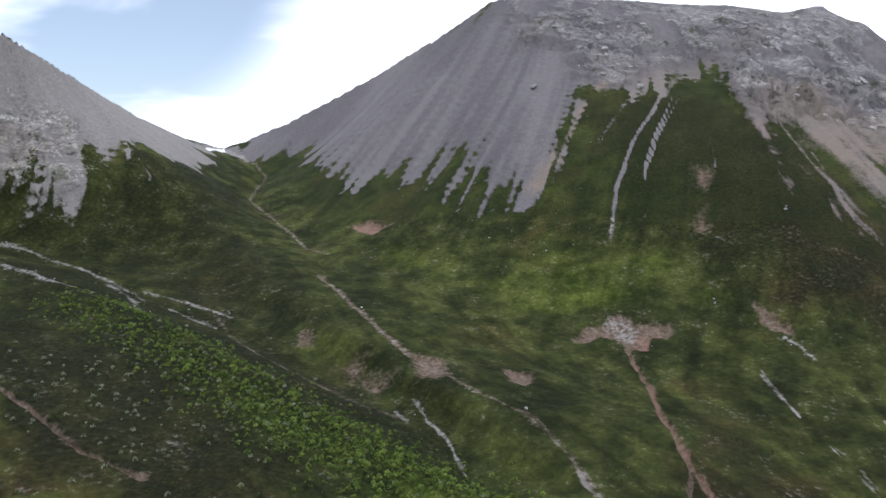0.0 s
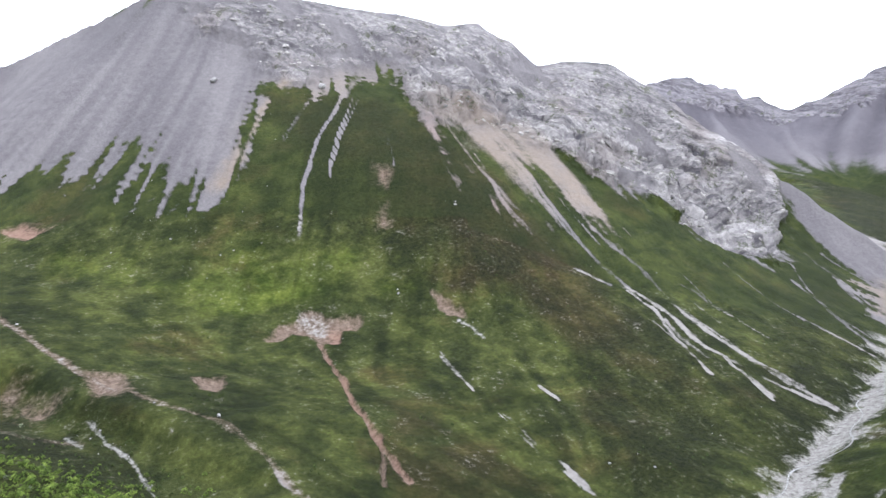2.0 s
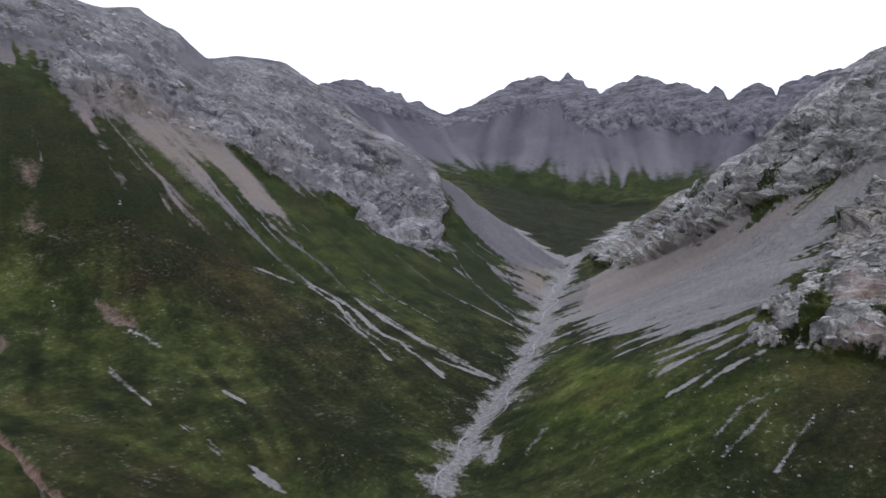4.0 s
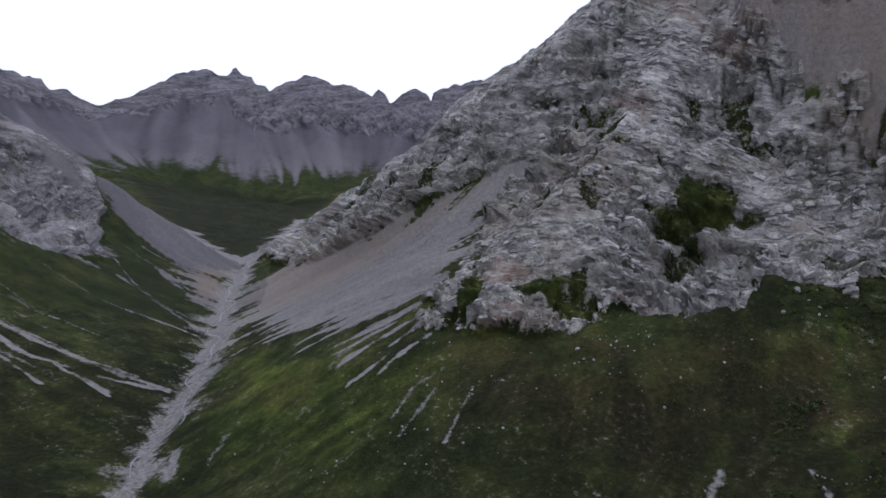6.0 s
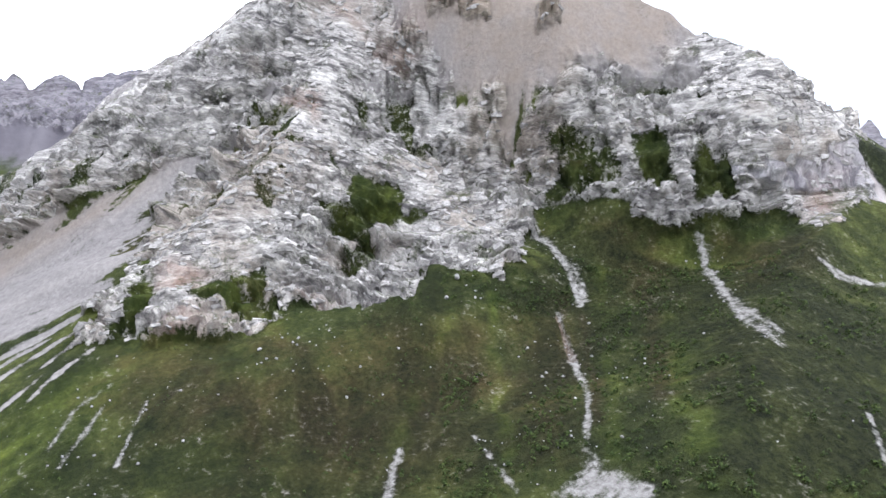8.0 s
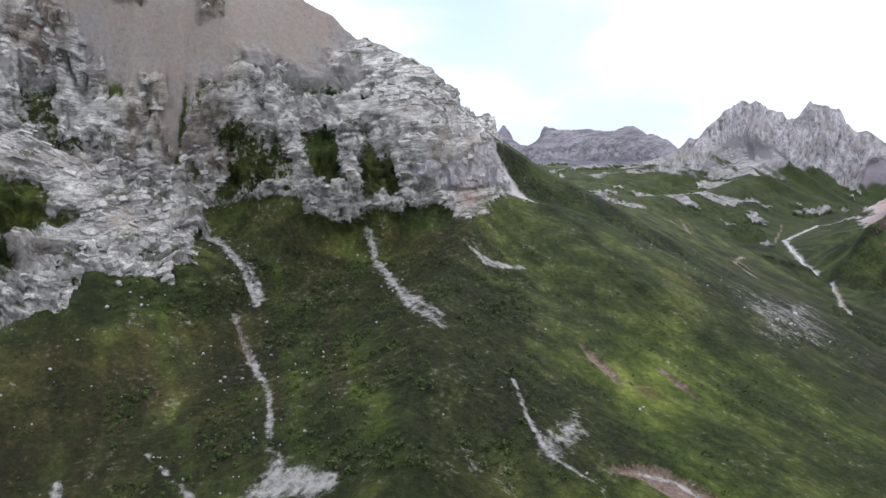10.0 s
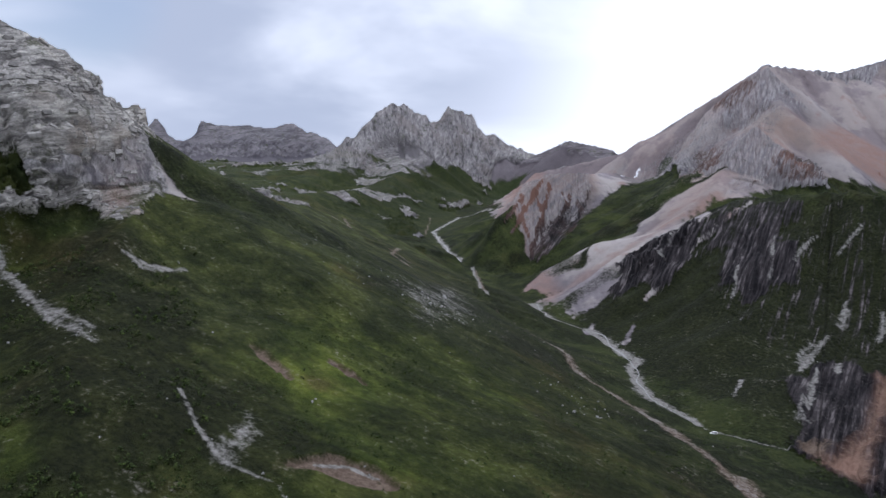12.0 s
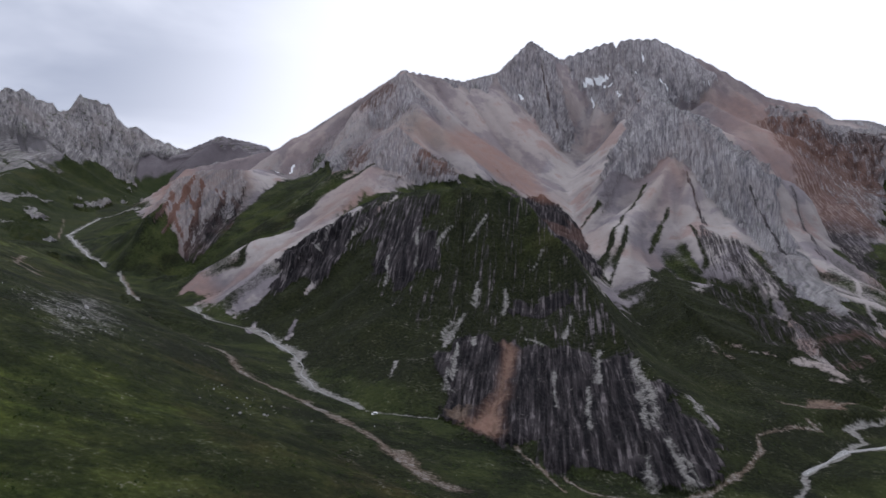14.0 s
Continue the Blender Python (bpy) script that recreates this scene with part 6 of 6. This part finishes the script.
def ball(level):
    bm = bmesh.new()
    bmesh.ops.create_icosphere(bm, subdivisions=level, radius=1)
    v = np.array([p.co[:] for p in bm.verts])
    f = np.array([[p.index for p in q.verts] for q in bm.faces])
    bm.free()
    return v, f


def boulder_shape(level=2):
    """Vertices and faces of an angular stone, about 1 m across, base at 0."""
    v, f = ball(level)
    for _ in range(7):
        n = rng.normal(size=3)
        n /= np.linalg.norm(n)
        d = v @ n
        cut = rng.uniform(0.45, 0.8)
        v = v - np.maximum(d - cut, 0)[:, None] * n
    v *= np.array([rng.uniform(0.42, 0.62), rng.uniform(0.38, 0.55), rng.uniform(0.32, 0.48)])
    v += rng.normal(scale=0.015, size=v.shape)
    v[:, 2] -= v[:, 2].min() + 0.10
    return v, f


def shrub_shape(pieces=84, lo=0.05, hi=0.12):
    """A low bush, about 1 m across: a dome of small leaf clumps with gaps between."""
    verts, faces, count = [], [], 0
    lean = rng.normal(scale=0.08, size=2)
    for _ in range(pieces):
        a, h = rng.uniform(0, 6.283), rng.random() ** 0.8
        rr2 = 0.5 * math.sqrt(max(0.0, 1 - h * h)) * rng.uniform(0.72, 1.08)
        c = np.array([rr2 * math.cos(a) + lean[0] * h, rr2 * math.sin(a) + lean[1] * h, 0.06 + 0.62 * h * rng.uniform(0.8, 1.1)])
        s = rng.uniform(lo, hi)
        e3 = c - np.array([0, 0, 0.15]) + rng.normal(scale=0.18, size=3)
        e3 /= np.linalg.norm(e3)
        e1 = np.cross(e3, rng.normal(size=3))
        e1 /= np.linalg.norm(e1)
        e2 = np.cross(e3, e1)
        verts += [c + s * e1, c + s * 0.8 * e2, c - s * e1, c - s * 0.8 * e2, c + s * 0.5 * e3]
        faces += [(count, count + 1, count + 4), (count + 1, count + 2, count + 4), (count + 2, count + 3, count + 4), (count + 3, count, count + 4)]
        count += 5
    return np.array(verts), np.array(faces)


def mesh_from(name, v, f, material, smooth_faces=False):
    me = bpy.data.meshes.new(name)
    me.from_pydata(v.tolist(), [], f.tolist())
    me.materials.append(material)
    me.polygons.foreach_set("use_smooth", np.full(len(f), smooth_faces))
    return me


def scatter_stuff(name, shapes, places, sizes, material, label, category):
    """Many small pieces joined into one object."""
    vs, fs, count = [], [], 0
    turn = rng.uniform(0, 6.283, len(places))
    for (x, y, z), s, a in zip(places, sizes, turn):
        v, f = shapes[rng.integers(len(shapes))]
        c, d = math.cos(a), math.sin(a)
        w = np.stack([v[:, 0] * c - v[:, 1] * d, v[:, 0] * d + v[:, 1] * c, v[:, 2]], -1) * s + (x, y, z)
        vs.append(w)
        fs.append(f + count)
        count += len(v)
    v, f = np.concatenate(vs), np.concatenate(fs)
    me = bpy.data.meshes.new(name)
    me.vertices.add(len(v))
    me.vertices.foreach_set("co", v.astype(np.float32).ravel())
    me.loops.add(f.size)
    me.loops.foreach_set("vertex_index", f.astype(np.int32).ravel())
    me.polygons.add(len(f))
    me.polygons.foreach_set("loop_start", np.arange(0, f.size, 3, dtype=np.int32))
    me.update(calc_edges=True)
    me.materials.append(material)
    return tagged(new(name, me), label, category, kind="stuff")


# ---- boulders ----
BOULDER_MESHES = [mesh_from("boulder", *boulder_shape(2), STONE) for _ in range(7)]


def boulder(x, y, size, label):
    ob = new("boulder", BOULDER_MESHES[rng.integers(len(BOULDER_MESHES))])
    ob.location = Vector(on_ground(x, y)) - Vector((0, 0, 0.04 * size))
    ob.rotation_euler = (rng.uniform(-0.15, 0.15), rng.uniform(-0.15, 0.15), rng.uniform(0, 6.28))
    ob.scale = (size, size * rng.uniform(0.8, 1.1), size * rng.uniform(0.8, 1.15))
    return tagged(ob, label, "boulder", "boulders on the meadow")


for x, y, size in [(383.4, -70.4, 2.9), (403.4, -79.7, 4.8), (383.4, -86.2, 2.3), (388.7, -87.7, 2.0), (310.6, -151.6, 1.7), (302.8, -154.3, 1.7), (284.3, -150.5, 1.1), (363.8, -53.5, 1.2), (350.9, -40.2, 1.5), (347.1, 19.0, 1.7), (365.7, 8.9, 1.8), (272.6, -80.2, 0.9), (356.9, 27.4, 2.4), (347.8, 23.7, 1.7), (362.4, 3.4, 1.2), (378.6, -5.2, 1.3), (216.7, -155.4, 0.8), (358.8, -142.8, 1.9), (328.5, -132.6, 1.8), (316.3, -113.6, 1.7), (288.5, -109.5, 1.5), (396.6, -122.6, 2.1), (349.2, -91.9, 1.0)]:
    boulder(x, y, size, "pale grey angular boulder lying on green turf")
for x, y, size in [(343.7, 27.8, 1.4), (368.1, 17.2, 1.5), (95.7, 777.3, 8.4), (196.8, 734.7, 9.5), (189.3, 497.4, 2.6), (264.5, 558.7, 2.6), (42.4, 355.4, 3.0), (-57.7, 506.4, 2.1), (195.7, 664.5, 2.3), (14.2, 379.2, 1.3), (200.5, -250.1, 1.6), (201.3, -253.4, 1.3), (132.6, -418.0, 2.5), (140.4, -419.1, 2.2), (262.2, -251.7, 1.5), (298.2, -558.6, 4.2), (264.0, -472.0, 3.1), (285.4, -496.8, 2.9), (262.1, -486.2, 3.2), (266.0, 561.0, 2.1), (190.3, 501.6, 1.8), (220.8, 284.1, 1.8), (237.3, 270.0, 1.8), (254.4, 231.3, 2.0)]:
    boulder(x, y, size, "pale grey angular boulder lying on green turf")


# smaller stones strewn below the cliffs and over the turf
STONE_SHAPES = [boulder_shape(1) for _ in range(5)]


def strewn(count, centre, spread, lo, hi):
    x, y = centre[0] + rng.normal(size=count) * spread, centre[1] + rng.normal(size=count) * spread
    return x, y, lo + (hi - lo) * rng.random(count) ** 3


px_, py_, ps_ = [], [], []
for count, centre, spread, lo, hi in [(60, (270.7, -488.5), 24, 0.4, 2.2), (30, (269.3, -544.9), 40, 0.4, 1.8), (40, (380.4, -90.3), 40, 0.4, 1.8), (60, (327.7, -123.4), 26, 0.4, 2.0), (40, (356.1, 14.1), 25, 0.5, 2.4), (70, (324.8, 94.9), 30, 0.4, 2.0), (30, (297.9, -437.7), 30, 0.4, 1.8), (80, (57.0, 629.2), 40, 0.4, 2.0), (40, (279.3, 429.5), 90, 0.3, 1.3), (60, (142.7, -462.4), 25, 0.5, 2.2), (40, (260.7, -101.1), 14, 0.4, 1.8)]:
    x, y, s = strewn(count, centre, spread, lo, hi)
    px_, py_, ps_ = px_ + list(x), py_ + list(y), ps_ + list(s)
for pts, width in STONY:
    for p, q in zip(pts[:-1], pts[1:]):
        count = int(np.hypot(*(q - p)) / 5) + 1
        k = rng.random(count)
        px_ += list(p[0] + (q[0] - p[0]) * k + rng.normal(size=count) * width * 1.5)
        py_ += list(p[1] + (q[1] - p[1]) * k + rng.normal(size=count) * width * 1.5)
        ps_ += list(0.35 + 1.5 * rng.random(count) ** 3)
a = np.radians(rng.uniform(-34, 212, 280))
r = np.exp(rng.uniform(math.log(190), math.log(900), 280))
px_, py_, ps_ = np.r_[px_, r * np.sin(a)], np.r_[py_, r * np.cos(a)], np.r_[ps_, 0.35 + 1.2 * rng.random(280) ** 5]
turf_here = (sample(ROCKY, px_, py_) < 0.3) & (sample(MASK["scree"], px_, py_) < 0.4)
px_, py_, ps_ = px_[turf_here], py_[turf_here], ps_[turf_here]
scatter_stuff("stones", STONE_SHAPES, on_ground(px_, py_), ps_, STONES, "pale grey stones strewn over the turf", "stones")

# ---- broken blocks on the limestone walls ----
BLOCKS = plain_material("limestone_blocks", (0.185, 0.176, 0.168), (0.32, 0.306, 0.292), 0.55, 0.9, 0.34, island=True)


def wall_blocks(count, az_from, az_to, r_from, r_to, lo, hi, least, label):
    """Angular slabs that lie along the beds and stand a little out of the rock."""
    az = rng.uniform(az_from, az_to, count)
    far_way = rng.uniform(r_from, r_to, count)
    x, y = far_way * np.sin(np.radians(az)), far_way * np.cos(np.radians(az))
    keep = (sample(ROCKY, x, y) > least) & (sample(MASK["ledge"], x, y) < 0.5) & (perlin(x / 38, y / 38, 201) + 0.6 * perlin(x / 14, y / 14, 203) > -0.12)
    x, y, az = x[keep], y[keep], az[keep]
    n = np.stack([sample(N[..., k], x, y) for k in range(3)], -1)
    n /= np.linalg.norm(n, axis=1, keepdims=True)
    rise = np.interp(az, BEARINGS, RISE) + rng.normal(scale=0.22, size=len(az))
    a = np.stack([np.cos(np.radians(az)), -np.sin(np.radians(az)), rise], -1)
    a -= n * (a * n).sum(1, keepdims=True)
    a /= np.linalg.norm(a, axis=1, keepdims=True)
    n = n + rng.normal(scale=0.22, size=n.shape)
    n -= a * (a * n).sum(1, keepdims=True)
    n /= np.linalg.norm(n, axis=1, keepdims=True)
    c = np.cross(n, a)
    size = lo + (hi - lo) * rng.random(len(az)) ** 2.2
    corner = np.array([(i, j, k) for i in (-1, 1) for j in (-1, 1) for k in (-1, 1)], float)
    form = corner[None] * (1 + rng.uniform(-0.48, 0.20, (len(az), 8, 3)))
    form[:, corner[:, 1] > 0, 0] *= 0.82
    form[:, corner[:, 1] > 0, 2] *= 0.82
    half = np.stack([size * rng.uniform(0.40, 0.62, len(az)), size * rng.uniform(0.10, 0.24, len(az)), size * rng.uniform(0.14, 0.36, len(az))], -1)
    form = form * half[:, None]
    v = on_ground(x, y)[:, None] + form[..., 0:1] * a[:, None] + form[..., 1:2] * n[:, None] + form[..., 2:3] * c[:, None]
    quads = np.array([(0, 1, 3, 2), (4, 6, 7, 5), (0, 4, 5, 1), (2, 3, 7, 6), (0, 2, 6, 4), (1, 5, 7, 3)])
    f = (quads[None] + 8 * np.arange(len(az))[:, None, None]).reshape(-1, 4)
    me = mesh_from("rock_blocks", v.reshape(-1, 3), f, BLOCKS)
    tagged(new("rock_blocks", me), label, "rocks", kind="stuff")


wall_blocks(19000, 66, 131, 385, 860, 1.0, 7.5, 0.45, "pale broken limestone blocks on the mountain walls")
wall_blocks(4500, 2, 50, 620, 940, 1.2, 8.0, 0.45, "pale broken limestone blocks on the rocky crest")

# ---- shrubs ----
SHRUB_SHAPES = [shrub_shape() for _ in range(6)]
SMALL_SHAPES = [shrub_shape(34, 0.08, 0.16) for _ in range(6)]
DWARF_SHAPES = [shrub_shape(16, 0.12, 0.22) for _ in range(6)]
shrub_meshes = [mesh_from("shrub", v, f, LEAF) for v, f in SHRUB_SHAPES]
bloom_meshes = [mesh_from("shrub", v, f, BLOOM) for v, f in SHRUB_SHAPES]
BAND = np.array([(-245.1, 467.1), (-171.3, 411.7), (-114.6, 374.4), (-71.0, 336.2), (-36.2, 313.8), (-5.4, 294.0), (13.0, 278.9)], dtype=float)


def along_band(count, spread):
    k = rng.uniform(0, len(BAND) - 1.001, count)
    i = k.astype(int)
    p = BAND[i] + (BAND[i + 1] - BAND[i]) * (k - i)[:, None]
    return p[:, 0] + rng.normal(size=count) * spread, p[:, 1] + rng.normal(size=count) * spread


sx, sy = along_band(260, 13)
for x, y in zip(sx, sy):
    pale = rng.random() < 0.18
    ob = new("shrub", (bloom_meshes if pale else shrub_meshes)[rng.integers(6)])
    s = rng.uniform(1.6, 3.4)
    ob.location, ob.scale = (x, y, float(ground_z(x, y)) - 0.1), (s, s, s * rng.uniform(0.75, 1.0))
    ob.rotation_euler = (0, 0, rng.uniform(0, 6.28))
    tagged(ob, "pale flowering low shrub on the hillside" if pale else "bright green low shrub on the hillside", "shrub", "shrubs on the hillside")
sx, sy = along_band(2600, 15)
scatter_stuff("shrubs", SMALL_SHAPES, on_ground(sx, sy) - (0, 0, 0.1), 0.9 + 2.2 * rng.random(len(sx)) ** 1.6, LEAVES, "dense low green shrubs covering the hillside", "shrubs")
a = np.radians(np.r_[rng.uniform(-34, 212, 5200), rng.uniform(-34, 8, 1800), rng.uniform(92, 200, 6000)])
r = np.exp(np.r_[rng.uniform(math.log(180), math.log(640), 5200), rng.uniform(math.log(190), math.log(420), 1800), rng.uniform(math.log(180), math.log(700), 6000)])
sx, sy = r * np.sin(a), r * np.cos(a)
keep = (sample(ROCKY, sx, sy) < 0.3) & (sample(MASK["scree"], sx, sy) < 0.3) & (sample(MASK["earth"], sx, sy) < 0.2) & (sample(MASK["pale"], sx, sy) < 0.2) & (fbm(sx, sy, 60, 3, 131) > 0.0)
sx, sy = sx[keep], sy[keep]
scatter_stuff("shrubs", DWARF_SHAPES, on_ground(sx, sy) - (0, 0, 0.1), rng.uniform(0.7, 2.2, len(sx)), DARK_LEAVES, "scattered dark green dwarf shrubs in the turf", "shrubs")
a, r = np.radians(rng.uniform(100, 133, 3600)), rng.uniform(235, 470, 3600)
sx, sy = r * np.sin(a), r * np.cos(a)
keep = (sample(ROCKY, sx, sy) < 0.4) & (sample(MASK["pale"], sx, sy) < 0.25) & (fbm(sx, sy, 34, 3, 133) > 0.04)
sx, sy = sx[keep], sy[keep]
scatter_stuff("shrubs", DWARF_SHAPES, on_ground(sx, sy) - (0, 0, 0.1), 0.9 + 2.4 * rng.random(len(sx)) ** 1.5, DARK_LEAVES, "dark green dwarf shrubs clumped below the cliffs", "shrubs")
wx, wy = (-135.3, 335.3)
sx, sy = wx + rng.normal(size=200) * 40, wy + rng.normal(size=200) * 40
scatter_stuff("shrubs", SMALL_SHAPES, on_ground(sx, sy) - (0, 0, 0.1), rng.uniform(1.0, 2.8, len(sx)), BLOOMS, "pale whitish dwarf shrubs dotting dark turf", "shrubs")


# ---- water in the river beds ----
def water_material():
    m = bpy.data.materials.new("stream_water")
    m.use_nodes = True
    t = m.node_tree
    bsdf = t.nodes["Principled BSDF"]
    pos = t.nodes.new("ShaderNodeNewGeometry").outputs["Position"]
    n = noise_node(t, pos, 0.8, 5, 0.7)
    t.links.new(mixed(t, ramp(t, n, 0.42, 0.62), (0.10, 0.10, 0.10, 1), (0.33, 0.325, 0.31, 1)), bsdf.inputs["Base Color"])
    bsdf.inputs["Roughness"].default_value = 0.3
    t.links.new(node(t, "ShaderNodeBump", Strength=0.5, Distance=0.2, Height=n).outputs[0], bsdf.inputs["Normal"])
    return m


WATER = water_material()


def stream(pts, half, sway, label):
    pts = np.array(pts, dtype=float)
    seg = np.r_[0, np.cumsum(np.hypot(*np.diff(pts, axis=0).T))]
    k = np.arange(0, seg[-1], 3.0)
    x, y = np.interp(k, seg, pts[:, 0]), np.interp(k, seg, pts[:, 1])
    tx, ty = np.gradient(x), np.gradient(y)
    ln = np.hypot(tx, ty) + 1e-6
    off = sway * (np.sin(k / 23.0) + 0.6 * np.sin(k / 9.7 + 1.0))
    x, y = x - ty / ln * off, y + tx / ln * off
    w = half * (0.75 + 0.45 * np.sin(k / 13.0 + 2) * np.sin(k / 31.0))
    verts, faces = [], []
    for i in range(len(k)):
        for side in (-1, 0, 1):
            vx, vy = x[i] - side * ty[i] / ln[i] * w[i], y[i] + side * tx[i] / ln[i] * w[i]
            verts.append((vx, vy, float(ground_z(vx, vy)) + 0.22))
        if i:
            a0, b0 = 3 * i - 3, 3 * i
            faces += [(a0, b0, b0 + 1, a0 + 1), (a0 + 1, b0 + 1, b0 + 2, a0 + 2)]
    me = bpy.data.meshes.new("stream")
    me.from_pydata(verts, [], faces)
    me.materials.append(WATER)
    me.polygons.foreach_set("use_smooth", np.ones(len(faces), bool))
    tagged(new("stream", me), label, "stream", kind="structure")


stream([(256.7, 220.4), (285.9, 233.9), (317.4, 249.1), (362.5, 261.9), (426.9, 290.6), (528.8, 342.4), (662.6, 410.0), (759.1, 453.2), (849.9, 480.8)], 0.55, 5.5, "shallow pale mountain stream in a gravel bed")
stream([(860.5, -1693.6), (792.5, -1427.9), (628.0, -1200.2), (569.4, -1126.1)], 1.4, 1.5, "shallow pale mountain stream in a gravel bed")
stream([(335.0, -879.1), (276.6, -781.6), (230.6, -788.2), (161.8, -694.1), (143.1, -626.4), (123.1, -593.0), (79.7, -556.5)], 0.9, 2.5, "shallow pale mountain stream in a gravel bed")
stream([(-229.0, -468.0), (-281.7, -515.4), (-317.3, -524.7)], 2.2, 1.0, "shallow pale mountain stream in a gravel bed")


# ---- van beside the river ----
def part(name, bm, material, parent, label=""):
    me = bpy.data.meshes.new(name)
    bm.to_mesh(me)
    bm.free()
    me.materials.append(material)
    ob = new(name, me)
    ob.parent = parent
    return tagged(ob, label)


def paint(name, colour, rough, metal=0.0):
    m = bpy.data.materials.new(name)
    m.use_nodes = True
    s = m.node_tree.nodes["Principled BSDF"]
    s.inputs["Base Color"].default_value = (*colour, 1)
    s.inputs["Roughness"].default_value, s.inputs["Metallic"].default_value = rough, metal
    return m


def prism(profile, half):
    """A side profile (x, z) drawn out across to both sides, with rounded edges."""
    bm = bmesh.new()
    a = [bm.verts.new((x, -half, z)) for x, z in profile]
    c = [bm.verts.new((x, half, z)) for x, z in profile]
    bm.faces.new(a)
    bm.faces.new(c[::-1])
    for i in range(len(a)):
        j = (i + 1) % len(a)
        bm.faces.new((a[j], a[i], c[i], c[j]))
    bmesh.ops.recalc_face_normals(bm, faces=bm.faces)
    bmesh.ops.bevel(bm, geom=list(bm.edges), offset=0.06, segments=2, affect="EDGES")
    return bm


def van(x, y, heading):
    white, glass, rubber, steel = paint("white_paint", (0.8, 0.8, 0.8), 0.3), paint("dark_glass", (0.02, 0.025, 0.03), 0.08), paint("tyre_rubber", (0.02, 0.02, 0.02), 0.8), paint("wheel_steel", (0.5, 0.5, 0.5), 0.35, 0.9)
    body = tagged(new("car"), "white off-road car parked beside the river", "car")
    body.matrix_world = pose(x, y, float(ground_z(x, y)) + 0.05, 0, 0, heading)
    part("body", prism([(-2.3, 0.4), (2.3, 0.4), (2.35, 0.95), (1.15, 1.12), (0.55, 1.78), (-2.2, 1.80), (-2.35, 1.0)], 0.9), white, body)
    part("windscreen", prism([(0.72, 1.66), (1.20, 1.15), (1.26, 1.16), (0.80, 1.68)], 0.76), glass, body, "dark windscreen")
    for side in (-1, 1):
        for x0, x1 in ((-2.05, -1.0), (-0.9, 0.5)):
            bm = prism([(x0, 1.15), (x1 + 0.35 * (x1 > 0), 1.15), (x1, 1.66), (x0, 1.66)], 0.02)
            bmesh.ops.translate(bm, verts=bm.verts, vec=(0, side * 0.9, 0))
            part("side_window", bm, glass, body, "dark side window")
        for wx2 in (-1.45, 1.45):
            bm = bmesh.new()
            bmesh.ops.create_cone(bm, cap_ends=True, segments=20, radius1=0.38, radius2=0.38, depth=0.24, matrix=pose(wx2, side * 0.82, 0.36, 90))
            wheel = part("wheel", bm, rubber, body, "black rubber wheel")
            bm = bmesh.new()
            bmesh.ops.create_cone(bm, cap_ends=True, segments=16, radius1=0.22, radius2=0.2, depth=0.27, matrix=pose(wx2, side * 0.83, 0.36, 90))
            part("rim", bm, steel, wheel, "steel rim")
    return body


van(*(66.3, -536.7, 25))
